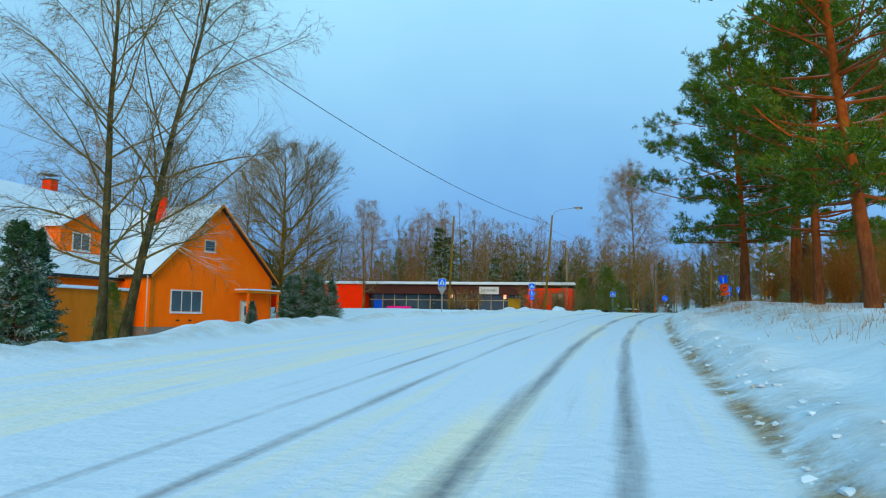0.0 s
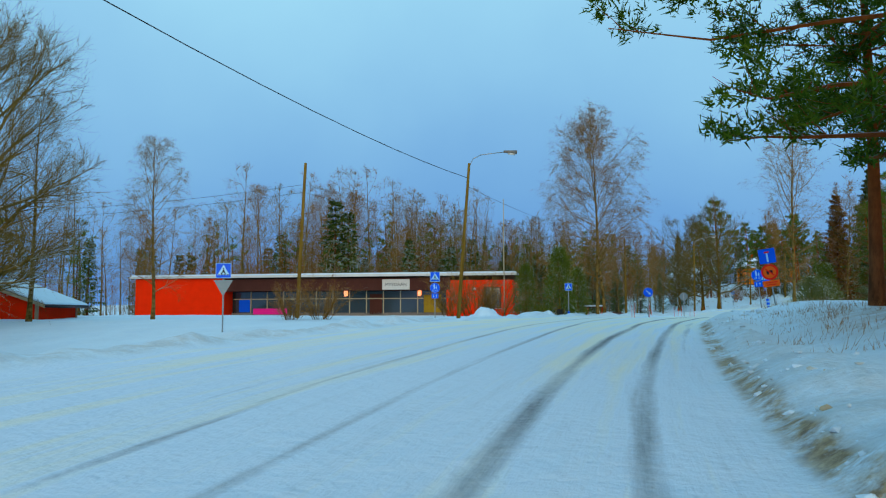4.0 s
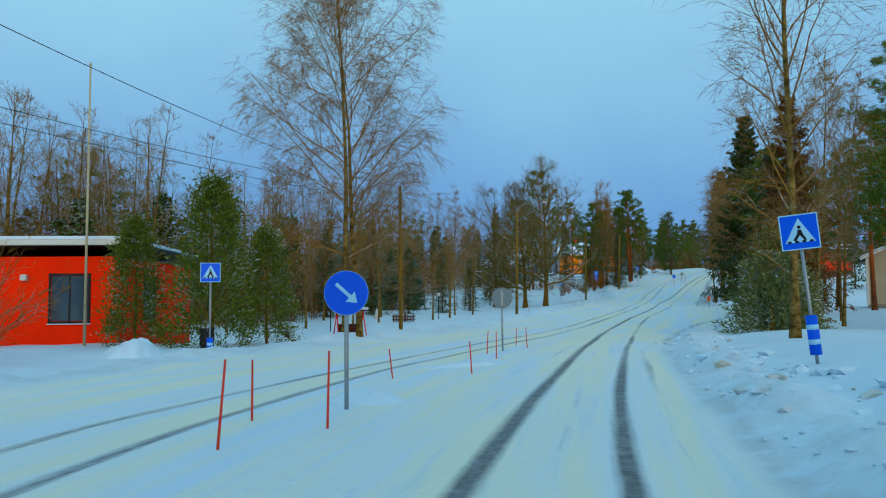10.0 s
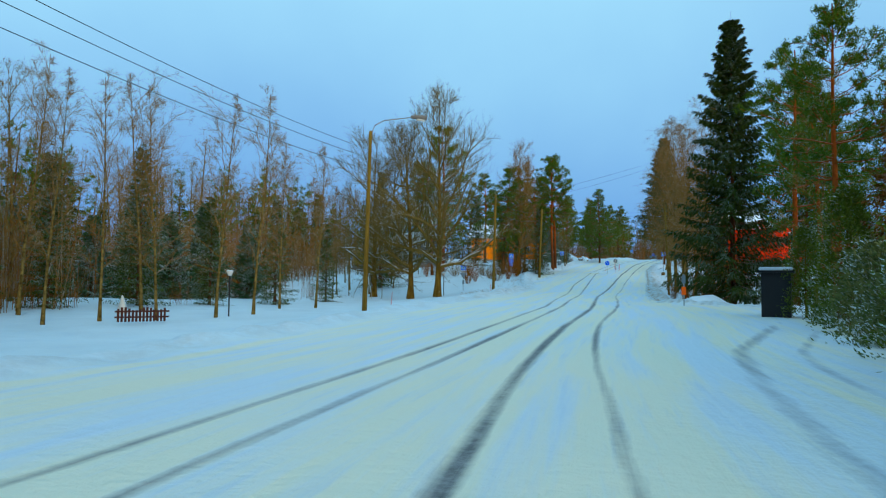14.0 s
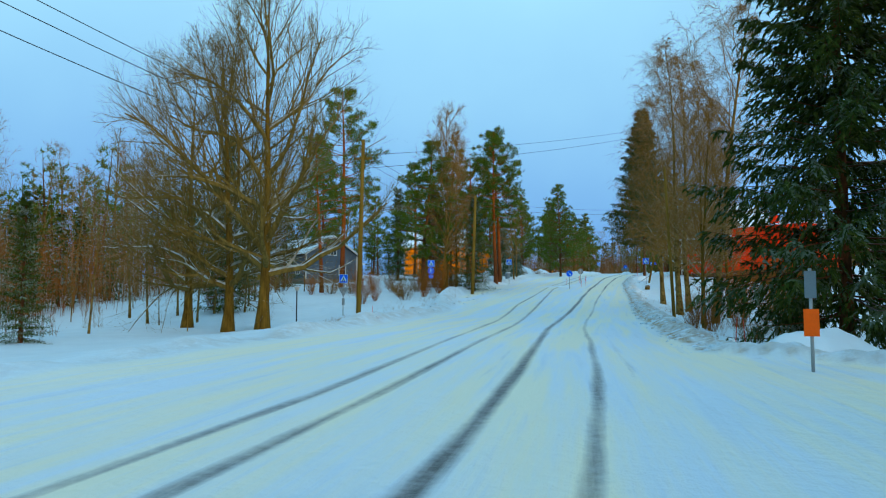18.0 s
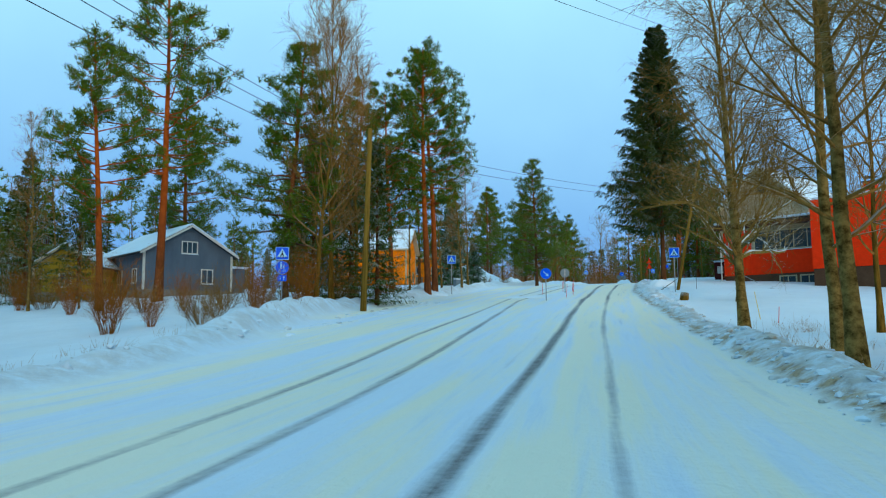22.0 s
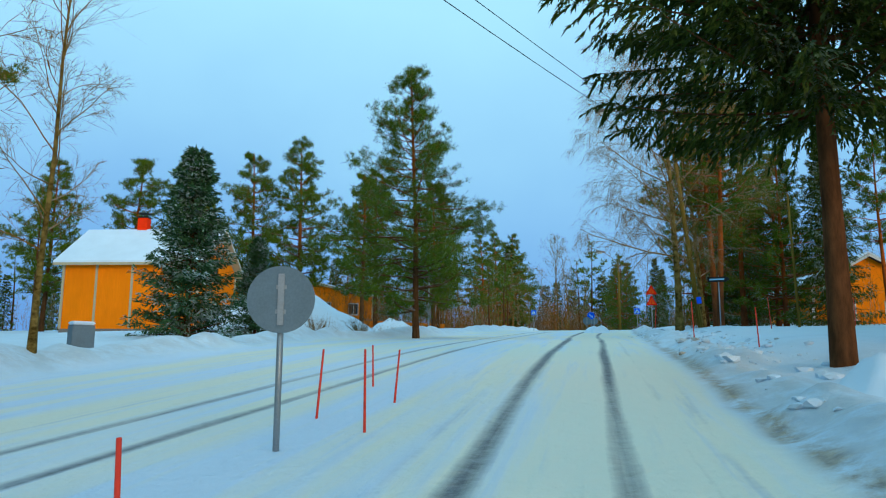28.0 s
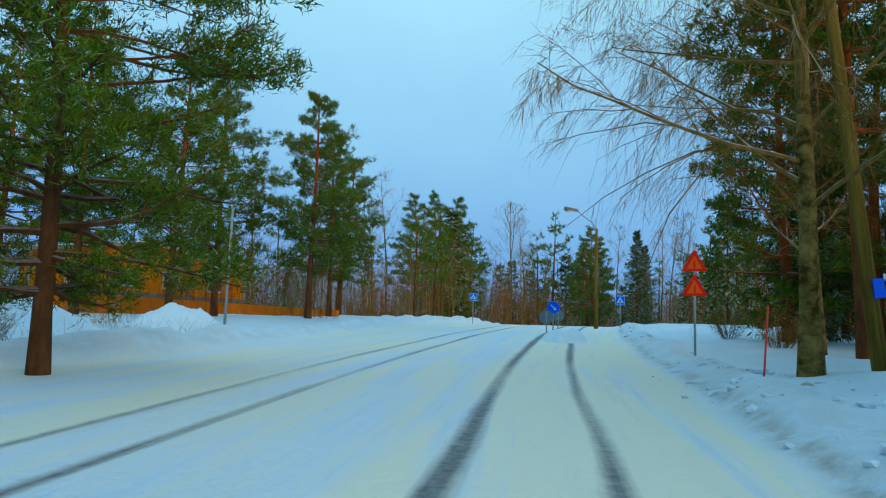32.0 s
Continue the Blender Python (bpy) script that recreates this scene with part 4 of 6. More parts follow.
for x, y, g in ((-18.3, 4.6, 0.42), (-19.2, 4.9, 0.5), (-19.9, 5.6, 0.55), (-20.6, 4.6, 0.5), (-21.3, 5.5, 0.52), (-23.0, 3.4, 0.3)):
    plant(BLUE, x, y, g * 1.15, x * 70, "snowy green spruce in a row before the house", group="evergreens before the orange house")
for x, y, k, g in ((-34, 33, 0, 0.95), (-27, 31, 2, 0.8), (-46, 26, 1, 1.0), (-50, 4, 0, 1.1), (-22, 36, 1, 0.7)):
    plant(BIRCH[k], x, y, g, x * 31)
for x, y, g, a in ((8.2, -10.5, 0.5, 0), (9.6, 0.8, 0.55, 60), (11.0, -6.0, 0.6, 130), (12.6, 3.5, 0.7, 200), (10.2, 8.5, 0.5, 250), (14.5, 9.0, 0.7, 20), (13.5, -11.0, 0.7, 90), (16.0, 0.5, 0.8, 300)):
    plant(REDSHRUB, x, y, g, a, group="thickets under the pines")
# by the shop and the first crossing
for x, y, k, g in ((-30.6, 91.6, 1, 1.12), (-24.4, 95.2, 0, 1.05), (-21.0, 89.0, 2, 1.1), (-17.3, 92.8, 1, 1.08), (-40.7, 97.2, 0, 0.95), (-6.6, 95.1, 2, 0.9), (-12.0, 98.0, 0, 0.85), (-47.0, 90.0, 2, 0.9)):
    plant(BIRCH[k], x, y, g, x * 23, "tall leafless birch behind the shop", group="birches behind the shop")
plant(TWIN, 12.8, 74.0, 1.45, 60)
plant(NARROW, 23.2, 47.6, 1.0, 120, "tall birch with pale patched trunk beside the crossing sign")
plant(RUSTY, 33.4, 61.0, 0.8, 0)
plant(JUNIPER, 28.4, 55.8, 1.05, 130)
plant(JUNIPER, 30.4, 57.8, 1.05, 250)
plant(THUJA, 31.8, 60.2, 0.85, 30)
plant(THUJA, 6.6, 58.8, 1.1, 0)
plant(THUJA, 8.6, 60.6, 0.8, 90)
plant(THUJA, 3.6, 60.2, 0.85, 200)
for x, y, g, a in ((-1.4, 50.3, 1.15, 0), (-3.2, 51.5, 1.0, 80), (0.6, 51.0, 0.95, 160), (-10.5, 31.5, 0.7, 40), (-11.8, 30.0, 0.6, 140)):
    plant(SHRUB[int(a / 80) % 2], x, y, g * 1.5, a)
# garden with birches
for x, y, k, g in ((15.3, 96.9, 0, 0.85), (17.7, 97.5, 1, 0.82), (20.3, 98.3, 2, 0.82), (23.2, 99.7, 0, 0.86), (25.3, 101.7, 1, 0.88), (11.0, 92.0, 2, 0.95), (8.0, 97.0, 0, 1.0),
                   (27.5, 109.0, 1, 0.8), (30.5, 113.0, 2, 0.85), (13.0, 103.0, 1, 1.0), (5.0, 88.0, 2, 0.9), (19.0, 106.0, 0, 1.0)):
    plant(THIN[k], x, y, g, x * 53, group="birches in the garden")
for x, y, g in ((13.5, 108.0, 0.6), (18.5, 110.0, 0.68), (9.0, 104.0, 0.62), (23.0, 113.0, 0.5), (28.0, 118.0, 0.55), (4.0, 100.0, 0.7), (33.0, 124.0, 0.45)):
    plant(SPRUCE[int(x) % 2], x, y, g, x * 31, group="spruces behind the garden")
for x, y, a, g, tl in ((44.0, 125.8, 0, 1.28, 1.25), (42.6, 130.4, 120, 1.25, 1.15), (40.6, 138.5, 240, 1.3, 1.1)):
    plant(OAK[int(a / 120)], x, y, g, a, group="broad trees on the left verge", tall=tl)
plant(SPRUCE[0], 44.0, 150.0, 0.95, 30, "dark conifer behind the broad trees")
for x, y, g in ((7.7, 125.1, 1.3), (10.2, 128.5, 1.5), (13.7, 125.3, 1.2), (16.5, 128.6, 1.45), (19.8, 124.4, 1.25), (22.7, 128.7, 1.5), (26.5, 129.5, 1.2)):
    plant(BLUE, x, y, g, x * 43, "frosted blue-green spruce behind the garden birches", group="frosted spruces behind the garden")
# right of the middle stretch
plant(LOWSPRUCE, 60.3, 103.8, 1.2, 70, "tall dark spruce by the drive with snowy boughs")
plant(SPRUCE[0], 66.5, 103.0, 1.0, 70)
for x, y, k, g in ((64.0, 99.0, 0, 1.15), (70.0, 104.0, 1, 1.1), (56.0, 93.0, 2, 1.05), (60.0, 90.0, 0, 1.0), (45.0, 66.0, 1, 0.95), (50.0, 73.0, 2, 1.0), (41.0, 60.0, 0, 0.9),
                   (36.0, 56.0, 2, 0.85), (55.0, 80.0, 1, 1.05), (48.0, 82.0, 0, 0.9)):
    plant(PINE[k], x, y, g, x * 37, group="pines behind the drive")
for x, y, k, g in ((35.0, 62.0, 0, 0.9), (43.5, 70.0, 1, 0.8), (39.0, 64.5, 2, 0.95), (52.5, 88.0, 0, 0.9), (33.0, 59.0, 1, 0.85)):
    plant(THIN[k], x, y, g, x * 29, group="slender birches behind the drive")
plant(SPRUCE[0], 34.8, 64.6, 0.62, 20, "spruce with frosted boughs close to the drive")
for x, y, k, g in ((43.6, 76.2, 0, 1.0), (45.6, 79.4, 1, 1.2), (36.4, 66.8, 0, 1.0), (38.2, 69.4, 1, 1.3), (41.2, 72.6, 0, 1.0), (47.6, 83.5, 1, 0.9)):
    plant((JUNIPER, THUJA)[k], x, y, g if not k else g * 0.75, x * 61, group="evergreens by the drive")
plant(RUSTY, 46.5, 77.5, 0.7, 40)
# trees left of the second stretch
plant(PINE[1], 57.1, 164.8, 1.5, 60, "tall pine with orange trunk before the grey house")
plant(PINE[2], 54.0, 160.0, 1.1, 200)
plant(ASPEN[0], 66.6, 157.6, 1.3, 0)
plant(ASPEN[1], 65.0, 154.5, 1.15, 100)
plant(ASPEN[0], 69.0, 161.0, 1.1, 200)
plant(SPRUCE[0], 68.8, 155.6, 0.62, 50, "dense young spruce with frosted boughs")
plant(SPRUCE[1], 66.0, 160.0, 0.7, 150)
plant(PINE[0], 75.0, 163.7, 1.2, 0)
plant(PINE[1], 75.9, 164.6, 1.2, 140)
plant(PINE[2], 72.6, 164.5, 1.0, 250)
for x, y, k, g in ((78.0, 168.5, 0, 0.75), (80.2, 169.6, 1, 0.85), (82.0, 172.5, 0, 0.8), (75.0, 167.5, 1, 0.8)):
    plant(THIN[k], x, y, g, x * 77, "bare sapling on the snowy verge", group="saplings on the verge")
for x, y, k, g in ((46.0, 152.0, 0, 0.8), (41.0, 158.0, 1, 0.8), (50.0, 164.0, 2, 0.85), (44.0, 172.0, 0, 0.9)):
    plant(THIN[k], x, y, g, x * 19)
plant(PINE[0], 74.7, 192.5, 1.2, 200, "tall pine with orange trunk beside the yellow house")
plant(SPRUCE[0], 69.2, 163.1, 0.74, 80, "dense dark spruce beside the tall pines")
plant(PINE[2], 70.5, 168.0, 1.1, 30)
for x, y, g, a in ((64.0, 152.8, 0.6, 0), (67.5, 158.8, 0.7, 50), (71.2, 162.0, 0.6, 100), (73.8, 165.8, 0.55, 150), (61.0, 148.6, 0.5, 200), (58.5, 146.5, 0.5, 250), (55.0, 147.5, 0.6, 300), (66.5, 164.0, 0.8, 20)):
    plant((REDSHRUB, SHRUB[0])[int(a / 50) % 2], x, y, g * (1 if int(a / 50) % 2 == 0 else 1.5), a, group="undergrowth on the left verge")
for x, y, g, a in ((52.7, 158.5, 0.5, 10), (54.4, 157.9, 0.6, 70), (56.4, 157.1, 0.55, 130), (58.3, 156.3, 0.5, 190), (60.3, 155.5, 0.6, 250), (62.3, 154.7, 0.55, 310), (50.7, 164.7, 0.7, 40), (49.4, 165.2, 0.6, 100),
                   (47.5, 158.0, 0.7, 160), (45.0, 155.0, 0.8, 220), (43.0, 152.0, 0.7, 280), (59.5, 150.8, 0.4, 55), (56.6, 149.2, 0.4, 115)):
    plant((REDSHRUB, SHRUB[1], SHRUB[0])[int(a / 30) % 3], x, y, g * (0.8 if int(a / 30) % 3 == 0 else 1.5), a, group="undergrowth before the grey house")
for x, y, k, g in ((43.0, 149.3, 0, 0.85), (40.2, 150.4, 1, 0.9), (45.3, 148.4, 2, 0.7), (41.5, 145.0, 0, 0.8), (38.0, 147.0, 2, 0.9), (47.0, 156.0, 1, 0.75), (36.5, 152.5, 0, 1.0)):
    plant(THIN[k], x, y, g, x * 19, "slender birch in the thicket by the verge", group="birches by the grey house")
for x, y, k, g in ((52.0, 172.0, 0, 0.7), (68.5, 181.0, 1, 0.8), (48.0, 177.0, 1, 0.75), (71.5, 176.5, 0, 0.6)):
    plant(SPRUCE[k], x, y, g, x * 3, group="spruces by the grey house")
for x, y, k, g in ((59.89, 187.75, 0, 1.35), (63.68, 156.6, 1, 1.15)):
    plant(MIDPINE[k], x, y, g, x * 21, "tall green pine beside the grey house", group="pines by the grey house")
# trees right of the second stretch
plant(BIRCH[2], 71.7, 126.8, 1.15, 0)
plant(BIRCH[0], 77.6, 136.4, 1.1, 150)
plant(BIRCH[1], 75.2, 130.2, 1.15, 260)
plant(BIRCH[0], 70.0, 121.5, 1.2, 20)
for x, y, g, a in ((62.0, 113.5, 0.35, 0), (64.4, 115.2, 0.45, 60), (69.4, 118.8, 0.6, 120), (74.4, 121.8, 0.7, 240), (78.0, 128.4, 0.7, 300), (67.5, 112.6, 0.8, 30), (72.5, 118.0, 0.9, 90)):
    plant(REDSHRUB, x, y, g, a, group="brown thickets before the brick building")
plant(ASPEN[1], 66.0, 117.6, 0.85, 30, "leafless multi-stemmed tree by the verge")
plant(ASPEN[0], 68.6, 120.8, 0.95, 130)
plant(ASPEN[1], 73.5, 124.2, 1.0, 230)
plant(OAK[1], 86.6, 146.0, 0.85, 50, "bare spreading tree before the brick building", tall=1.3)
plant(ASPEN[0], 80.5, 133.0, 0.95, 10)
for x, y, g, a in ((68.0, 113.5, 0.8, 0), (71.0, 116.0, 0.9, 70), (66.0, 112.0, 0.7, 150), (74.5, 120.0, 0.8, 220), (62.0, 110.0, 0.6, 20)):
    plant(SHRUB[int(a / 70) % 2], x, y, g, a)
plant(BIGSPRUCE, 94.75, 162.67, 1.15, 0)
for x, y, k, g in ((121.5, 183.0, 1, 0.75), (126.0, 186.5, 0, 0.85)):
    plant(SPRUCE[k], x, y, g, x * 9, "spruce before the yellow house", group="spruces right of the last stretch")
plant(FULLPINE[1], 123.5, 188.5, 0.85, 60)
for x, y, k, g in ((121.7, 186.4, 1, 0.85), (120.3, 191.6, 0, 1.0)):
    plant(FULLPINE[k], x, y, g, x * 27, group="pines behind the weeping birch")
# last stretch
plant(BLUE, 86.9, 187.8, 1.42, 0, "blue-green spruce before the yellow house")
plant(BLUE, 90.0, 189.0, 0.8, 90, "young spruce before the yellow house")
plant(NEARPINE, 98.8, 190.6, 1.1, 0)
for x, y, k, g in ((100.3, 221.0, 0, 1.3), (96.3, 223.6, 1, 1.25), (91.0, 228.0, 0, 1.25), (104.5, 216.0, 1, 1.05), (108.0, 222.0, 0, 1.15), (113.4, 220.4, 1, 1.1), (117.5, 228.0, 0, 1.0),
                   (86.0, 233.0, 1, 1.3), (120.5, 234.0, 1, 1.0), (79.0, 232.0, 0, 1.2)):
    plant(MIDPINE[k], x, y, g, x * 41, group="pines left of the last stretch")
for x, y, k, g in ((144.0, 262.0, 0, 1.3), (148.5, 266.0, 1, 1.35), (139.5, 258.0, 1, 1.2), (152.5, 272.0, 0, 1.3), (157.6, 246.5, 0, 0.95), (161.0, 250.0, 1, 0.9), (154.0, 243.0, 1, 0.75)):
    plant(FULLPINE[k], x, y, g, x * 23, group="far pines by the road")
for x, y, g in ((155.0, 236.0, 0.68), (158.5, 238.5, 0.62)):
    plant(SPRUCE[0], x, y, g, x * 11, group="far spruces by the road")
plant(WEEPING, 111.24, 184.34, 1.0, 250, lean=(0, -4))
plant(BIRCH[2], 116.0, 187.5, 0.9, 90)
for x, y, k, g in ((114.2, 184.4, 0, 1.0), (115.6, 186.0, 1, 1.0), (121.0, 189.0, 1, 1.0), (125.0, 182.0, 0, 0.75), (131.0, 181.0, 2, 0.8)):
    plant(PINE[k], x, y, g, x * 17, group="pines right of the last stretch")
for x, y, k, g in ((122.0, 192.0, 0, 0.7), (127.0, 194.0, 1, 0.7), (132.0, 198.0, 0, 0.8)):
    plant(SPRUCE[k], x, y, g, x * 13, group="spruces right of the last stretch")
for x, y, g, a in ((117.8, 190.0, 0.6, 0), (121.0, 194.6, 0.5, 70), (92.0, 197.2, 0.55, 20), (94.8, 195.6, 0.5, 90), (97.6, 196.2, 0.5, 200), (89.6, 198.0, 0.6, 300)):
    plant(SHRUB[int(a / 70) % 2], x, y, g, a)


FAR = [bare_parts(201, 14, 0.13, 0.2, 2.5, 1.3, 0.14, 16, 5, 5, 2, thick=0.012, mid=0.5, far=True), bare_parts(202, 13, 0.12, 0.25, 2.1, 1.5, 0.1, 15, 5, 5, 2, thick=0.012, mid=0.5, far=True),
       pine_parts(203, 13, 0.16, 0.4, 2.8, 22, 6, 7, long=0.4, wide=0.06, far=True), spruce_parts(204, 13, 0.18, 0.03, 2.5, 18, 5, 7, 0.3, 2, 0.25, 0.45, True), (None, brush_parts(205, 7.0, 2.4, 22, 14, 0.018))]
FAR_FORMS = [[p.arrays() for p in pair if p] for pair in FAR]
FAR_MATS = [(0, 1), (0, 6), (3, 2), (3, 4)]


def woods(name, seed, trees, label):
    """Far woods: many light trees in one mesh."""
    rs = np.random.RandomState(seed)
    vs, fs, ms, n = [], [], [], 0
    for x, y, k, g in trees:
        g *= 0.78 if k == 3 else 1.0
        z, a = level(x, y) - 0.2, rs.rand() * 6.283
        turn = np.array([[math.cos(a), -math.sin(a), 0], [math.sin(a), math.cos(a), 0], [0, 0, 1]]) * g
        mats = ((5, 1, 5, 6)[rs.randint(4)],) if k == 4 else FAR_MATS[k]
        for (pts, sets), mt in zip(FAR_FORMS[k], mats):
            vs.append(pts @ turn.T + (x, y, z))
            for f in sets:
                fs.append(f + n)
                ms.append(np.full(len(f), mt))
            n += len(pts)
    me = array_mesh(name, np.concatenate(vs), fs)
    for key in ("birch", "twig", "needle", "sprucebark", "spruce", "redtwig", "oaktwig"):
        me.materials.append(M[key])
    me.polygons.foreach_set("material_index", np.concatenate(ms).astype(np.int32))
    me.update()
    return tagged(new(name, me), label, "woods", kind="stuff")


def scatter(seed, n, s0, s1, d0, d1, mix, g0=0.7, g1=1.15):
    rs = np.random.RandomState(seed)
    out = []
    for _ in range(n):
        s, d = s0 + (s1 - s0) * rs.rand(), d0 + (d1 - d0) * rs.rand()
        x, y, _z = spot(s, d)
        out.append((float(x), float(y), int(rs.choice(len(mix), p=mix)), g0 + (g1 - g0) * rs.rand()))
    return out


woods("far_woods", 1, scatter(1, 80, 130, 215, -74, -48, [.32, .2, .1, .1, .28]) + scatter(2, 60, 95, 150, -85, -45, [.25, .15, .05, .12, .43]) + scatter(12, 16, 150, 212, -42, -28, [.3, .2, .0, .1, .4], .35, .6),
      "bare birches and conifers behind the shop and garden")
woods("far_woods", 2, scatter(3, 90, 216, 320, -95, -44, [.12, .08, .35, .3, .15]), "mixed conifer woods behind the yellow house")
woods("far_woods", 8, scatter(31, 70, 205, 262, -80, -52, [.15, .1, .3, .3, .15], .9, 1.4), "conifers and birches behind the grey house")
woods("far_woods", 3, scatter(4, 80, 20, 150, 18, 60, [.15, .1, .3, .15, .3]), "pine woods right of the road")
woods("far_woods", 4, scatter(5, 45, 235, 330, 18, 60, [.1, .1, .4, .25, .15]) + scatter(6, 70, 345, 425, -75, 60, [.2, .15, .2, .15, .3], .8, 1.15) + scatter(13, 40, 300, 345, 8, 50, [.1, .1, .4, .2, .2], .7, 1.0) + scatter(14, 40, 300, 345, -60, -14, [.1, .1, .4, .2, .2], .7, 1.0),
      "woods closing the road's far end")
woods("far_woods", 9, scatter(41, 70, 318, 410, -70, -9, [.15, .12, .13, .08, .52], 1.0, 1.6) + scatter(42, 70, 318, 410, 9, 65, [.15, .12, .13, .08, .52], 1.0, 1.6), "reddish bare woods beyond the road's crest")
woods("far_woods", 5, scatter(7, 85, 40, 115, -120, -76, [.4, .25, .03, .05, .27], 1.0, 1.5) + scatter(8, 190, 98, 150, -62, -34, [.17, .12, .0, .06, .65], .8, 1.5), "bare woods and thicket beyond the shop")
woods("far_woods", 6, scatter(9, 120, 110, 230, -110, -54, [.22, .16, .06, .14, .42], 1.0, 1.5) + scatter(22, 65, 110, 215, -80, -52, [.5, .4, .05, .0, .05], 1.15, 1.6) + scatter(21, 100, 100, 160, -66, -38, [.12, .1, .06, .17, .55], .75, 1.3), "dense dark woods beyond the garden")
woods("far_woods", 7, scatter(10, 45, 152, 225, 24, 70, [.2, .12, .18, .18, .32], .7, 1.1) + scatter(15, 30, 40, 110, -150, -115, [.2, .15, .1, .2, .35], 1.0, 1.4), "woods behind the brick building")
woods("far_woods", 11, scatter(61, 420, 365, 437, -42, 40, [.05, .04, .03, .03, .85], 1.1, 1.8), "reddish bare woods where the road runs out of sight")
woods("far_woods", 10, scatter(51, 330, 100, 215, -78, -44, [.0, .0, .0, .0, 1.0], .9, 1.5) + scatter(52, 70, 285, 345, 12, 60, [.0, .0, .0, .0, 1.0], .7, 1.2) + scatter(53, 70, 285, 345, -60, -16, [.0, .0, .0, .0, 1.0], .7, 1.2)
      + scatter(54, 60, 20, 120, 16, 50, [.0, .0, .0, .0, 1.0], .5, 1.0), "brown undergrowth at the edges of the woods")



# ---- buildings ----
def window(parent, face, u, z, w, h, mat="white", bars=1, name="window"):
    """A window set on a wall. face: its plane as (origin, along, out)."""
    o, along_v, out = (Vector(v) for v in face)
    m = Matrix((along_v, out, Vector((0, 0, 1)))).transposed().to_4x4()
    m.translation = o + along_v * u + Vector((0, 0, z))
    win = new(name)
    win.empty_display_size = 0.1
    win.parent = parent
    win.matrix_local = m
    t = 0.09
    fr = merged(box(-w / 2 - t, w / 2 + t, 0, 0.06, -t, 0), box(-w / 2 - t, w / 2 + t, 0, 0.06, h, h + t),
                box(-w / 2 - t, -w / 2, 0, 0.06, 0, h), box(w / 2, w / 2 + t, 0, 0.06, 0, h))
    part("window_frame", fr, M[mat], win)
    part("window_sill", box(-w / 2 - t - 0.03, w / 2 + t + 0.03, 0, 0.11, -t - 0.04, -t - 0.002), M["snow_plain"], win, "sill with a line of snow")
    for k in range(bars):
        x0, x1 = -w / 2 + w * k / bars, -w / 2 + w * (k + 1) / bars
        part("pane", box(x0 + 0.02, x1 - 0.02, 0.005, 0.02, 0.02, h - 0.02), M["glass"], win)
        if k:
            part("mullion", box(x0 - 0.03, x0 + 0.03, 0, 0.05, 0, h), M[mat], win)
    return win


def door(parent, face, u, z, w, h, mat):
    o, along_v, out = (Vector(v) for v in face)
    m = Matrix((along_v, out, Vector((0, 0, 1)))).transposed().to_4x4()
    m.translation = o + along_v * u + Vector((0, 0, z))
    d = new("door")
    d.empty_display_size = 0.1
    d.parent = parent
    d.matrix_local = m
    part("leaf", box(-w / 2, w / 2, 0.004, 0.05, 0, h, 0.01), M[mat], d)
    part("door_frame", merged(box(-w / 2 - 0.1, -w / 2, 0, 0.07, 0, h + 0.1), box(w / 2, w / 2 + 0.1, 0, 0.07, 0, h + 0.1), box(-w / 2, w / 2, 0, 0.07, h, h + 0.1)), M["cream"], d)
    part("pane", box(-0.16, 0.16, 0.05, 0.062, h * 0.5, h * 0.85), M["glass"], d)
    part("handle", rod((w * 0.36, 0.05, 1.0), (w * 0.36, 0.11, 1.0), 0.02), M["steel"], d)
    return d


def house(name, corner, along_v, w, depth, wall_h, ridge_h, wall, trim, label, base=None, over=0.5, roof="snow_plain", posts=True):
    """A gabled house. corner: the front's near end; its front, a gable, runs along_v; local x along it, y to the rear."""
    a = math.degrees(math.atan2(along_v[1], along_v[0]))
    z = level(corner[0], corner[1]) if base is None else base
    hs = thing(name, pose(corner[0], corner[1], z, 0, 0, a), label, "house")
    part("wall", prism([(0, -1.2), (w, -1.2), (w, wall_h), (w / 2, ridge_h), (0, wall_h)], 0, depth), M[wall], hs)
    part("plinth", box(-0.04, w + 0.04, -0.04, depth + 0.04, -1.2, 0.35), M["concrete"], hs)
    k = (ridge_h - wall_h) / (w / 2)
    for sg in (-1, 1):
        e = w / 2 + over
        lo, hi = ridge_h - k * e, ridge_h
        line = [(w / 2, hi), (w / 2 + sg * e, lo), (w / 2 + sg * e, lo + 0.16), (w / 2, hi + 0.16)]
        slab = part("roof", prism(line, -over, depth + over), M["dark"], hs, "dark roof under snow")
        top = [(x, zz + 0.165) for x, zz in line[:2]] + [(w / 2 + sg * (e - 0.05), lo + 0.28), (w / 2, hi + 0.31)]
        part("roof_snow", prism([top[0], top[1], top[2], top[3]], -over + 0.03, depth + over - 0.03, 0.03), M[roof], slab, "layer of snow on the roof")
        part("barge_board", prism([(w / 2, hi - 0.06), (w / 2 + sg * e, lo - 0.06), (w / 2 + sg * e, lo + 0.14), (w / 2, hi + 0.14)], -over - 0.035, -over - 0.003), M[trim], hs)
        part("gutter", rod((w / 2 + sg * (e + 0.04), -over, lo + 0.02), (w / 2 + sg * (e + 0.04), depth + over, lo + 0.02), 0.06), M["dark"], hs)
    if posts:
        for x in (0, w):
            for y in (0, depth):
                part("corner_board", box(x - 0.09, x + 0.09, y - 0.09, y + 0.09, 0.3, wall_h - 0.1), M[trim], hs)
    return hs


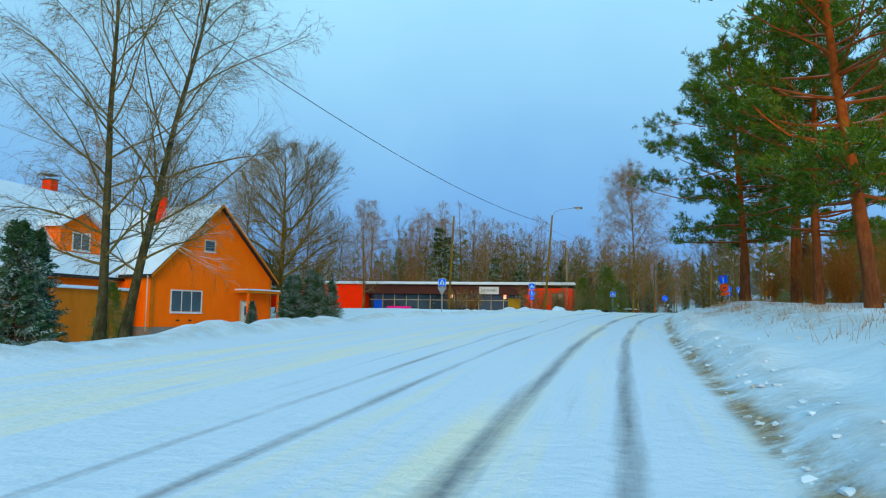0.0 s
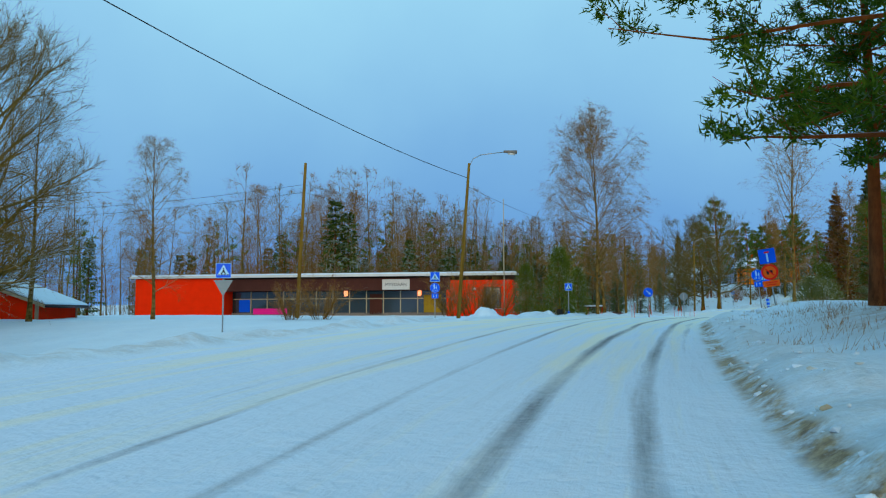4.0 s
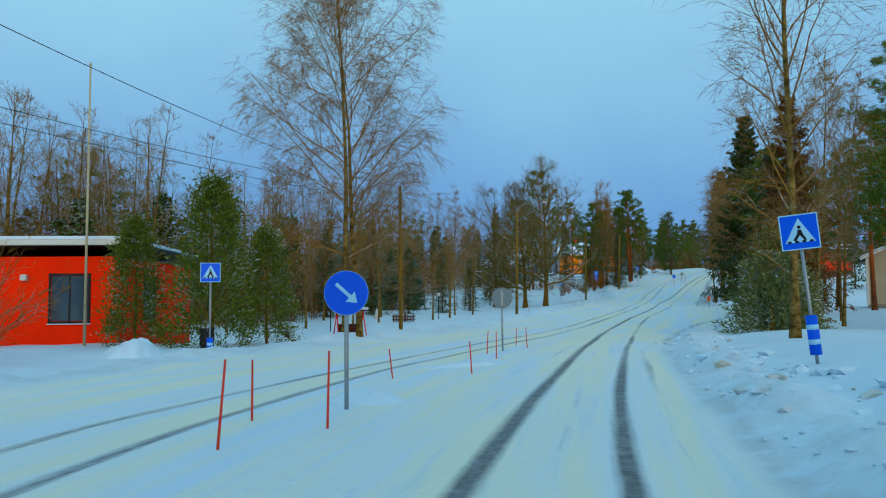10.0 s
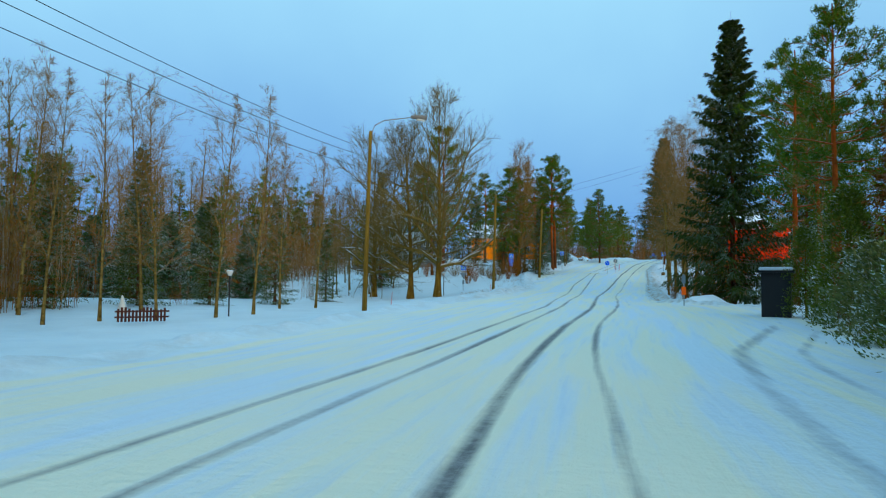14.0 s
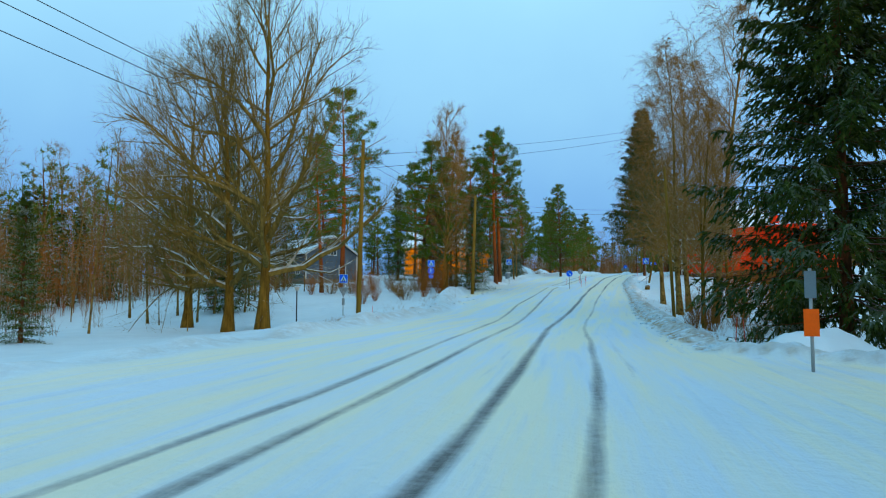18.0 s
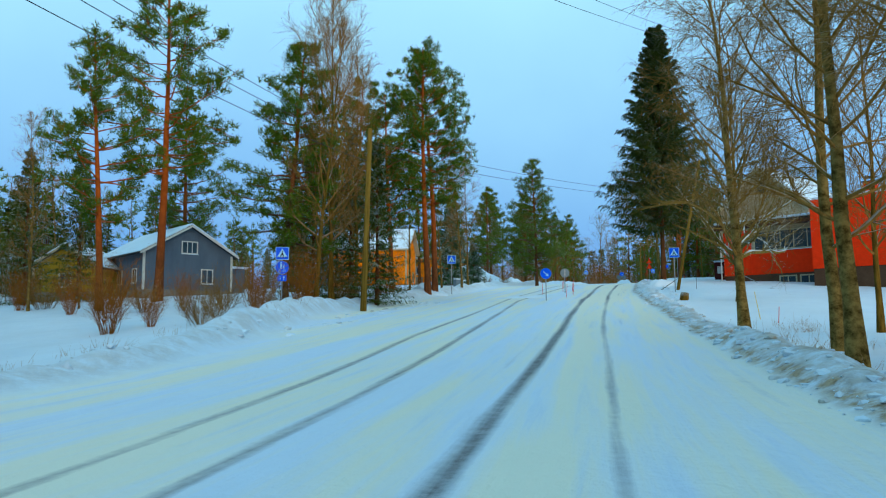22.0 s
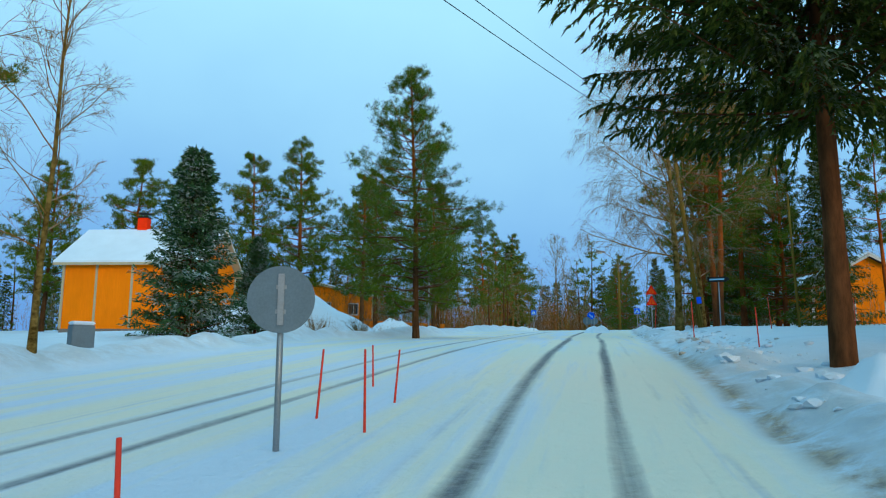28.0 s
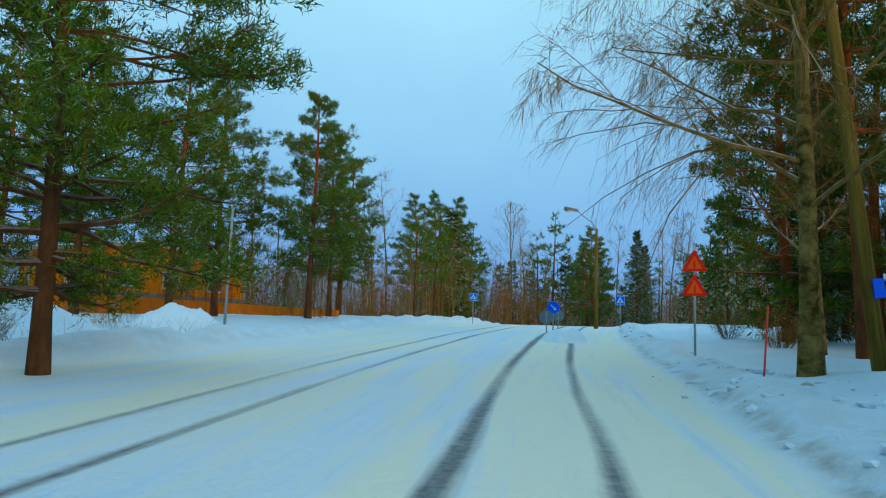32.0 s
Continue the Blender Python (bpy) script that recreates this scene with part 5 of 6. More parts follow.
def faces(w, depth):
    return {"front": ((0, -0.002, 0), (1, 0, 0), (0, -1, 0)), "left": ((-0.002, 0, 0), (0, 1, 0), (-1, 0, 0)),
            "right": ((w + 0.002, 0, 0), (0, 1, 0), (1, 0, 0)), "rear": ((0, depth + 0.002, 0), (1, 0, 0), (0, 1, 0))}


def chimney(parent, x, y, z0, z1, mat="brick"):
    c = part("chimney", box(x - 0.4, x + 0.4, y - 0.35, y + 0.35, z0, z1, 0.015), M[mat], parent, "red chimney")
    part("cap", merged(box(x - 0.48, x + 0.48, y - 0.43, y + 0.43, z1, z1 + 0.08), box(x - 0.42, x + 0.42, y - 0.38, y + 0.38, z1 + 0.35, z1 + 0.42)), M["dark"], c)


# orange house at the first bend
oh = house("house", (-32.0, 8.7), (0.447, 0.894), 11.6, 12.0, 4.3, 9.6, "orange", "orange_trim", "bright orange wooden house with snowy gabled roof and dormer", base=-1.1)
F = faces(11.6, 12.0)
window(oh, F["front"], 3.0, 1.45, 2.7, 1.5, "white", 3)
for u in (2.3, 3.4):
    part("vent", box(u - 0.14, u + 0.14, -0.03, -0.003, 0.75, 0.87), M["dark"], oh, "small dark vent slot")
part("drain_pipe", rod((-0.65, -0.3, 0.0), (-0.65, -0.3, 3.9), 0.05), M["cream"], oh)
window(oh, F["front"], 5.0, 6.1, 0.9, 0.75, "cream", 1)
door(oh, F["front"], 8.9, 0.2, 1.0, 2.1, "white")
window(oh, F["left"], 3.0, 1.5, 1.6, 1.3, "cream", 2)
window(oh, F["left"], 9.0, 1.5, 1.6, 1.3, "cream", 2)
porch = part("porch_roof", box(7.6, 11.4, -1.5, 0.05, 3.0, 3.2, 0.02), M["orange_trim"], oh, "flat porch roof")
part("post", box(11.1, 11.25, -1.4, -1.25, 0, 3.0), M["orange"], porch)
part("post", box(7.8, 7.95, -1.4, -1.25, 0, 3.0), M["orange"], porch)
part("snow_cap", box(7.65, 11.35, -1.45, 0.0, 3.205, 3.32, 0.03), M["snow_plain"], porch)
chimney(oh, 4.6, 5.5, 8.2, 10.6)
mw = house("house", (-47.4, -2.1), (0.98, -0.2), 9.4, 21.0, 4.3, 9.9, "orange", "orange_trim", "orange main wing of the house with snowy roof and dormer", base=-1.2)
chimney(mw, 4.2, 13.0, 8.8, 11.0)
FM = faces(9.4, 21)
for u in (4.0, 15.0):
    window(mw, FM["right"], u, 1.4, 1.5, 1.3, "cream", 2)
part("lean_to", box(9.42, 11.6, 6.0, 13.0, -1.0, 2.9), M["orange_trim"], mw, "low porch on the long wall")
part("lean_to_snow", box(9.42, 11.9, 5.7, 13.3, 2.9, 3.1, 0.04), M["snow_plain"], mw)
dorm = part("dormer", box(6.2, 8.6, 9.6, 13.4, 4.6, 7.3), M["orange"], mw, "orange dormer")
for sg in (-1, 1):
    ln = [(11.5, 8.4), (11.5 + sg * 2.4, 7.1), (11.5 + sg * 2.4, 7.32), (11.5, 8.64)]
    sl = part("dormer_roof", prism(ln, 5.2, 9.1), M["snow_plain"], mw, "snowy dormer roof")
    sl.matrix_local = Matrix(((0, 1, 0, 0), (1, 0, 0, 0), (0, 0, 1, 0), (0, 0, 0, 1)))
gb = part("dormer_gable", prism([(9.6, 7.25), (13.4, 7.25), (11.5, 8.35)], 5.5, 8.6), M["orange"], mw)
gb.matrix_local = Matrix(((0, 1, 0, 0), (1, 0, 0, 0), (0, 0, 1, 0), (0, 0, 0, 1)))
window(mw, ((8.602, 0, 0), (0, 1, 0), (1, 0, 0)), 11.5, 5.7, 1.5, 1.1, "white", 2)

# the low shop
shop = thing("shop", pose(-37.0, 67.2, 0.75, 0, 0, -7.2), "long low shop with glass front between red end blocks", "shop")
part("wall", box(0.0, 9.8, 0, 12, -1, 4.1, 0.02), M["red"], shop, "red end block")
part("wall", box(33.2, 39.8, 0.4, 12, -1, 3.7, 0.02), M["red"], shop, "red end block")
part("wall", box(9.8, 33.2, 2.4, 12, -1, 3.4), M["dark"], shop, "dark rear wall")
part("plinth", box(9.8, 33.2, 2.2, 2.4, -1, 0.5), M["concrete"], shop)
part("fascia", box(9.4, 33.6, 0.3, 2.4, 2.75, 4.0, 0.02), M["fascia"], shop, "dark brown board fascia")
rf = part("roof", box(-0.4, 40.2, -0.4, 12.4, 4.1, 4.3), M["dark"], shop, "flat roof edged with white metal")
part("roof_edge", box(-0.45, 40.25, -0.46, -0.402, 4.12, 4.34), M["white"], rf)
part("roof_snow", box(-0.35, 40.15, -0.35, 12.35, 4.305, 4.5, 0.05), M["snow_plain"], rf, "snow on the flat roof")
part("signboard", box(26.7, 29.5, 0.2, 0.295, 2.8, 3.85, 0.01), M["white"], shop, "white shop sign with dark letters")
for k in range(13):
    x = 10.2 + k * 1.8
    p = part("shop_window", box(x, x + 1.7, 2.28, 2.34, 0.5, 2.7), M["glass"], shop, "tall shop window")
    part("mullion", box(x + 1.7, x + 1.8, 2.2, 2.38, 0.4, 2.75), M["cream"], p)
part("window_rail", box(10.0, 33.2, 2.17, 2.27, 1.9, 2.0), M["cream"], shop)
part("door", box(24.9, 26.2, 2.2, 2.275, 0.3, 2.4, 0.01), M["fascia"], shop, "brown shop door")
for x in (22.2, 30.0):
    part("wall_lamp", box(x, x + 0.35, 2.0, 2.2, 2.2, 2.75, 0.02), M["lamp"], shop, "glowing orange lamp")
F = {"right": ((39.802, 0.4, 0), (0, 1, 0), (1, 0, 0)), "front": ((33.2, 0.398, 0), (1, 0, 0), (0, -1, 0))}
window(shop, F["front"], 4.6, 1.0, 1.5, 1.9, "dark", 2)
window(shop, F["right"], 4.0, 1.0, 1.5, 1.9, "dark", 2)
for x in (1.3, 2.7):
    part("floodlight", box(33.2 + x, 33.45 + x, 0.1, 0.35, 2.7, 2.95, 0.02), M["white"], shop)
part("banner", box(13.4, 17.0, -0.62, -0.5, 0.35, 0.95, 0.02), M["pink"], shop, "pink banner on the fence")
part("blue_poster", box(10.6, 11.8, 2.24, 2.27, 0.6, 1.9), M["blue"], shop, "blue poster in the window")
part("awning_panel", box(30.6, 32.4, 2.1, 2.17, 0.5, 2.3, 0.02), M["ochre"], shop, "yellow door panel")
txt = bpy.data.curves.new("lettering", "FONT")
txt.body, txt.size, txt.extrude, txt.align_x, txt.align_y = "MYYD\u00c4\u00c4N", 0.46, 0.004, "CENTER", "CENTER"
txt.materials.append(M["sign_black"])
lt = new("lettering", txt)
lt.parent = shop
lt.matrix_local = Matrix.Translation((28.1, 0.192, 3.3)) @ pose(0, 0, 0, 90, 0, 0)
part("porch_slab", box(9.8, 33.2, 0.4, 2.4, -0.6, 0.2), M["snow_plain"], shop)

# grey house, ochre shed, yellow house
gh = house("house", (56.2, 181.5), (0.94, 0.35), 7.9, 11.0, 3.6, 5.9, "grey", "white", "grey-blue wooden house with white trim and snowy roof", base=6.2)
F = faces(7.9, 11)
for u in (5.6,):
    window(gh, F["front"], u, 1.0, 0.95, 1.15, "white", 2)
window(gh, F["front"], 3.95, 3.6, 1.3, 0.95, "white", 3)
for u in (2.0, 5.5):
    window(gh, F["left"], u, 1.0, 0.9, 1.1, "white", 2)
window(gh, F["right"], 3, 1.0, 1.2, 1.2, "white", 2)
part("porch", box(7.92, 10.3, 2.0, 6.0, -1, 2.6), M["grey"], gh, "low side porch")
part("porch_snow", box(7.92, 10.6, 1.8, 6.2, 2.6, 2.8, 0.04), M["snow_plain"], gh)
sh = house("shed", (47.5, 186.0), (0.93, -0.36), 5.5, 6.0, 2.6, 4.3, "ochre", "cream", "ochre yellow wooden shed with snowy roof", base=6.0)
window(sh, faces(5.5, 6)["front"], 2.7, 0.9, 0.9, 1.0, "white", 2)
yh = thing("house", pose(81.0, 217.5, 8.8, 0, 0, math.degrees(math.atan2(-0.486, 0.874))), "yellow-orange wooden house with pale corner boards and snowy roof", "house")
part("wall", box(0, 10.5, 0, 8, -1.5, 5.4), M["yellow"], yh)
part("plinth", box(-0.04, 10.54, -0.04, 8.04, -1.5, 0.3), M["concrete"], yh)
for x in (0, 10.5):
    for y in (0, 8):
        part("corner_board", box(x - 0.09, x + 0.09, y - 0.09, y + 0.09, 0.3, 5.3), M["cream"], yh)
F = faces(10.5, 8.0)
for u in (2.6, 5.4, 8.2):
    part("corner_board", box(u - 0.09, u + 0.09, -0.05, -0.003, 0.35, 5.2), M["cream"], yh)
window(yh, F["right"], 3.4, 4.3, 1.1, 1.2, "orange_trim", 2)
window(yh, F["right"], 2.6, 0.5, 1.3, 1.9, "cream", 2)
window(yh, F["right"], 5.9, 1.0, 1.0, 1.3, "cream", 2)
part("gable", prism([(0, 5.4), (8.0, 5.4), (4.0, 8.2)], 0, 10.5), M["yellow"], yh).matrix_local = Matrix(((0, 1, 0, 0), (1, 0, 0, 0), (0, 0, 1, 0), (0, 0, 0, 1)))
for sg in (0, 1):
    ya, yb = (4.0, -0.6) if not sg else (4.0, 8.6)
    line = [(ya, 8.3), (yb, 5.08), (yb, 5.28), (ya, 8.5)]
    sl = part("roof", prism(line, -0.6, 11.1), M["cream"], yh)
    sl.matrix_local = Matrix(((0, 1, 0, 0), (1, 0, 0, 0), (0, 0, 1, 0), (0, 0, 0, 1)))
    sn = part("roof_snow", prism([(ya, 8.505), (yb, 5.285), (yb, 5.42), (ya, 8.66)], -0.58, 11.08), M["snow_plain"], sl, "layer of snow on the roof")
chimney(yh, 4.0, 4.2, 7.8, 9.6)
rh = thing("building", pose(98.7, 160.2, 6.0, 0, 0, -70), "red brick building with beige gable and ribbon windows", "building")
part("wall", box(0, 16, 0, 8.3, 1.0, 2.75, 0.01), M["brick"], rh, "red brick wall")
part("end_wall", box(-0.02, 2.2, -0.03, 8.2, 1.02, 4.45, 0.01), M["brick"], rh, "red brick corner")
part("plinth", box(0.03, 15.97, 0.03, 8.27, -3.2, 1.0), M["plinth"], rh, "dark brown base storey")
part("upper_wall", box(2.2, 8.0, 0.05, 8.25, 2.75, 4.6), M["beige"], rh, "beige rendered wall over the windows")
part("lintel", box(0.05, 2.2, 0.05, 8.2, 4.45, 4.62), M["beige"], rh)
rr = part("roof", box(-0.5, 16.3, -0.75, 8.6, 4.86, 5.0), M["dark"], rh, "flat roof under snow")
part("roof_snow", box(-0.45, 16.25, -0.7, 8.55, 5.004, 5.22, 0.06), M["snow_plain"], rr, "snow on the flat roof")
part("fascia", box(-0.5, 16.3, -0.78, 0.0, 4.62, 4.86), M["fascia"], rh, "brown eaves board")
bay = part("bay", box(7.7, 16.1, -2.6, 0.1, 1.0, 5.75, 0.02), M["brick"], rh, "tall red brick bay")
part("bay_base", box(7.75, 16.05, -2.55, 0.1, -3.2, 1.0), M["plinth"], bay, "dark brown base storey")
part("bay_snow", box(7.8, 16.0, -2.5, 8.3, 5.755, 5.95, 0.05), M["snow_plain"], bay, "snow on top")
back = part("rear_block", prism([(-4.6, -3.0), (3.2, -3.0), (3.2, 7.4), (-0.7, 10.8), (-4.6, 7.4)], 8.4, 20.0), M["beige"], rh, "beige rendered block with a gable")
for sg in (-1, 1):
    ln = [(-0.7, 10.82), (-0.7 + sg * 4.5, 6.9), (-0.7 + sg * 4.5, 7.08), (-0.7, 11.02)]
    rs2 = part("gable_roof", prism(ln, 7.8, 20.5), M["cream"], back)
    part("gable_snow", prism([(x, zz + 0.005) for x, zz in ln[2:][::-1]] + [(-0.7 + sg * 4.45, 7.24), (-0.7, 11.2)], 7.85, 20.4), M["snow_plain"], rs2, "snow on the roof")
FB = ((0, 8.398, 0), (1, 0, 0), (0, -1, 0))
window(rh, FB, -0.7, 8.8, 0.6, 0.7, "dark", 1)
window(rh, FB, -2.8, 5.0, 1.1, 1.5, "cream", 2)
window(rh, FB, -2.8, 2.6, 1.1, 1.3, "cream", 2)
chimney(rh, 9.5, 4.0, 5.9, 7.6)
F = ((0, -0.002, 0), (1, 0, 0), (0, -1, 0))
window(rh, F, 4.95, 2.85, 4.9, 1.35, "cream", 5)
for u in (4.9, 6.4):
    window(rh, F, u, 0.15, 1.1, 0.6, "cream", 2)
part("drain_pipe", rod((-0.2, -0.14, -1.2), (-0.2, -0.14, 4.6), 0.05), M["white"], rh)
mbx = part("bin_shelter", box(-2.6, -0.3, 3.2, 8.2, -2.0, 2.45, 0.02), M["maroon"], rh, "low dark red boarded shelter")
part("snow_cap", box(-2.65, -0.25, 3.15, 8.25, 2.455, 2.58, 0.04), M["snow_plain"], mbx)
part("hatch", box(-2.3, -1.8, 3.14, 3.2, 1.5, 2.1, 0.02), M["white"], mbx, "pale letter box")
steps = part("stairs", merged(*(box(1.9 + 0.3 * k, 2.2 + 0.3 * k, -1.5, -0.04, -3.2, 0.2 - 0.17 * k) for k in range(9))), M["concrete"], rh, "grey outside stairs")
part("nosing", merged(*(box(1.89 + 0.3 * k, 2.2 + 0.3 * k, -1.52, -0.04, 0.2 - 0.17 * k, 0.24 - 0.17 * k) for k in range(9))), M["dark"], steps, "dark tread edges")
part("handrail", merged(rod((1.9, -1.5, 1.1), (4.6, -1.5, -0.45), 0.025), rod((1.9, -1.5, 0.1), (1.9, -1.5, 1.1), 0.025), rod((4.6, -1.5, -1.4), (4.6, -1.5, -0.45), 0.025)), M["steel"], steps)
yr = house("house", (131.0, 191.8), (0.86, -0.5), 8.0, 9.0, 3.4, 5.6, "yellow", "white", "yellow house seen between the trees", base=9.0)
window(yr, faces(8, 9)["front"], 2.4, 1.0, 1.0, 1.2, "white", 2)
window(yr, faces(8, 9)["front"], 5.6, 1.0, 1.0, 1.2, "white", 2)
window(yr, faces(8, 9)["left"], 4.0, 1.0, 1.0, 1.2, "white", 2)
lh = house("house", (58.0, 84.0), (0.75, -0.66), 9.0, 9.0, 4.4, 6.5, "beige", "white", "pale brown house behind the trees", base=1.4)
for u in (2.2, 4.5, 6.8):
    window(lh, faces(9, 9)["front"], u, 1.2, 1.0, 1.3, "white", 2)
    window(lh, faces(9, 9)["left"], u, 1.2, 1.0, 1.3, "white", 2)
oy = house("house", (97.7, 236.8), (0.9, 0.1), 16.0, 7.0, 3.0, 4.2, "yellow", "cream", "low orange building behind the pines", base=11.6)
for u in (3, 6.5, 10, 13.5):
    window(oy, faces(16, 7)["front"], u, 0.9, 1.1, 1.2, "white", 2)
rs_ = house("shed", (-36.3, 34.2), (0.97, 0.2), 7.2, 8.0, 3.0, 4.4, "red", "beige", "low red shed with a snowy roof behind the bare tree", base=-1.0, over=0.7)
fence = thing("fence", pose(97.0, 224.0, level(97, 224) - 0.3, 0, 0, 12), "brown board fence before the pines", "fence")
for k in range(22):
    part("board", box(k * 1.0, k * 1.0 + 0.97, 0, 0.04, 0, 1.6), M["orange_trim"], fence)
hut = thing("waste_hut", stand(47.0, 84.6, 45), "small dark waste shelter with snow on top", "shelter")
part("wall", box(-0.7, 0.7, -0.6, 0.6, 0, 2.0, 0.02), M["dark"], hut)
part("roof", box(-0.85, 0.85, -0.75, 0.75, 2.0, 2.1), M["dark"], hut)
part("snow_cap", box(-0.8, 0.8, -0.7, 0.7, 2.102, 2.25, 0.04), M["snow_plain"], hut)


# ---- signs, posts and lamps ----
def disc(r, y0, y1, z, n=28, x=0.0):
    return rod((x, y0, z), (x, y1, z), r, r, n)


def plate(w, h, z, y=-0.03, t=0.008, x=0.0):
    return box(x - w / 2, x + w / 2, y - t, y, z - h / 2, z + h / 2)


def facing(x, y, toward, lean=0.0, sink=0.0):
    """A pose whose local -y looks toward a place."""
    a = math.degrees(math.atan2(toward[1] - y, toward[0] - x)) + 90
    # a leaning pole: its plates, not its foot, stand over the place given
    k = 2.2 * math.sin(radians(lean))
    return pose(x - k * math.cos(radians(a)), y - k * math.sin(radians(a)), level(x, y) - sink, 0, lean, a)


def sign_post(m, zs, name, label, items, bottom=""):
    """items: plates from (kind, height of the middle)."""
    sg = thing(name, m, label, "road sign", kind="")
    part("pole", rod((0, 0, -0.4), (0, 0, zs), 0.032), M["steel"], sg)
    for what, z in items:
        if what == "crossing":
            p = part("plate", plate(0.62, 0.62, z), M["blue"], sg, "blue square plate")
            part("rim", merged(plate(0.64, 0.02, z + 0.31, -0.04), plate(0.64, 0.02, z - 0.31, -0.04), plate(0.02, 0.6, z, -0.04, x=0.31), plate(0.02, 0.6, z, -0.04, x=-0.31)), M["sign_white"], p)
            part("triangle", prism([(-0.25, z - 0.19), (0.25, z - 0.19), (0, z + 0.25)], -0.044, -0.04), M["sign_white"], p)
            part("walker", merged(prism([(-0.03, z + 0.04), (0.03, z + 0.04), (0.05, z - 0.04), (0.11, z - 0.15), (0.07, z - 0.16), (0, z - 0.06), (-0.07, z - 0.16), (-0.12, z - 0.15), (-0.04, z - 0.03)], -0.05, -0.045), disc(0.03, -0.05, -0.045, z + 0.085, 12)), M["sign_black"], p)
            for k in range(4):
                part("stripe", plate(0.06, 0.035, z - 0.175, -0.046, 0.004, -0.18 + 0.12 * k), M["sign_black"], p)
        elif what in ("keep_right", "path", "arrow_plain"):
            p = part("plate", disc(0.32, -0.038, -0.03, z), M["blue"], sg, "round blue plate")
            part("rim", merged(disc(0.325, -0.036, -0.028, z), ), M["sign_white"], p)
            if what == "path":
                fig = merged(disc(0.035, -0.046, -0.04, z + 0.23, 12, -0.05), prism([(-0.1, z + 0.18), (0.0, z + 0.18), (-0.01, z - 0.06), (-0.08, z - 0.06)], -0.046, -0.04),
                             disc(0.025, -0.046, -0.04, z + 0.12, 12, 0.09), prism([(0.05, z + 0.08), (0.12, z + 0.08), (0.11, z - 0.05), (0.06, z - 0.05)], -0.046, -0.04))
                part("figure", fig, M["sign_white"], p)
                for x in (-0.1, 0.1):
                    part("wheel_mark", disc(0.065, -0.045, -0.04, z - 0.17, 18, x), M["sign_white"], p)
                    part("wheel_mark", disc(0.045, -0.05, -0.046, z - 0.17, 18, x), M["blue"], p)
            else:
                ar = merged(prism([(-0.2, 0.025), (0.08, 0.025), (0.08, 0.1), (0.22, 0.0), (0.08, -0.1), (0.08, -0.025), (-0.2, -0.025)], -0.046, -0.04))
                bmesh.ops.rotate(ar, cent=(0, 0, 0), matrix=Matrix.Rotation(radians(42), 3, "Y"), verts=ar.verts)
                bmesh.ops.translate(ar, vec=(0, 0, z), verts=ar.verts)
                part("arrow", ar, M["sign_white"], p)
        elif what == "two_way":
            p = part("plate", plate(0.44, 0.32, z), M["blue"], sg, "blue plate with two arrows")
            for x, up in ((-0.09, -1), (0.09, 1)):
                part("arrow", prism([(x - 0.012, z - 0.09 * up), (x + 0.012, z - 0.09 * up), (x + 0.012, z + 0.02 * up), (x + 0.05, z + 0.02 * up), (x, z + 0.1 * up), (x - 0.05, z + 0.02 * up), (x - 0.012, z + 0.02 * up)], -0.044, -0.04), M["sign_white"], p)
        elif what == "dead_end":
            p = part("plate", plate(0.7, 0.66, z), M["blue"], sg, "blue square plate with white stem")
            part("stem", plate(0.07, 0.4, z - 0.07, -0.04), M["sign_white"], p)
            part("bar", plate(0.2, 0.07, z + 0.17, -0.04), M["sign_red"], p)
        elif what == "ban":
            p = part("plate", disc(0.36, -0.038, -0.03, z), M["sign_red"], sg, "round red-rimmed plate")
            part("field", disc(0.27, -0.044, -0.039, z), M["sign_orange"], p)
            part("mark", merged(plate(0.26, 0.1, z + 0.02, -0.045), disc(0.045, -0.05, -0.045, z - 0.06, 12, -0.08), disc(0.045, -0.05, -0.045, z - 0.06, 12, 0.08)), M["sign_black"], p)
            st = plate(0.5, 0.05, 0, -0.051)
            bmesh.ops.rotate(st, cent=(0, 0, 0), matrix=Matrix.Rotation(radians(45), 3, "Y"), verts=st.verts)
            bmesh.ops.translate(st, vec=(0, 0, z), verts=st.verts)
            part("stroke", st, M["sign_red"], p)
        elif what == "text_plate":
            p = part("plate", plate(0.7, 0.28, z), M["sign_orange"], sg, "orange plate")
            part("bars", merged(plate(0.5, 0.04, z + 0.05, -0.04), plate(0.4, 0.04, z - 0.05, -0.04)), M["sign_red"], p)
        elif what == "warning":
            p = part("plate", prism([(-0.34, z - 0.24), (0.34, z - 0.24), (0, z + 0.36)], -0.038, -0.03, 0.004), M["sign_red"], sg, "red warning triangle")
            part("field", prism([(-0.2, z - 0.17), (0.2, z - 0.17), (0, z + 0.19)], -0.044, -0.04), M["sign_orange"], p)
            part("mark", plate(0.05, 0.2, z - 0.06, -0.046), M["sign_red"], p)
        elif what == "back_round":
            p = part("plate", disc(0.33, -0.05, -0.04, z), M["backplate"], sg, "grey back of a round sign")
            part("bracket", merged(plate(0.1, 0.04, z + 0.12, -0.05), plate(0.1, 0.04, z - 0.12, -0.05), plate(0.06, 0.5, z, -0.052, 0.02)), M["steel"], p)
        elif what == "back_triangle":
            part("plate", prism([(-0.4, z + 0.3), (0.4, z + 0.3), (0, z - 0.4)], -0.05, -0.04), M["backplate"], sg, "grey back of a triangular sign")
        elif what == "edge":
            part("plate", box(-0.1, 0.1, -0.05, -0.03, z - 0.25, z + 0.25, 0.004), M["backplate"], sg, "narrow grey plate")
        elif what == "marker":
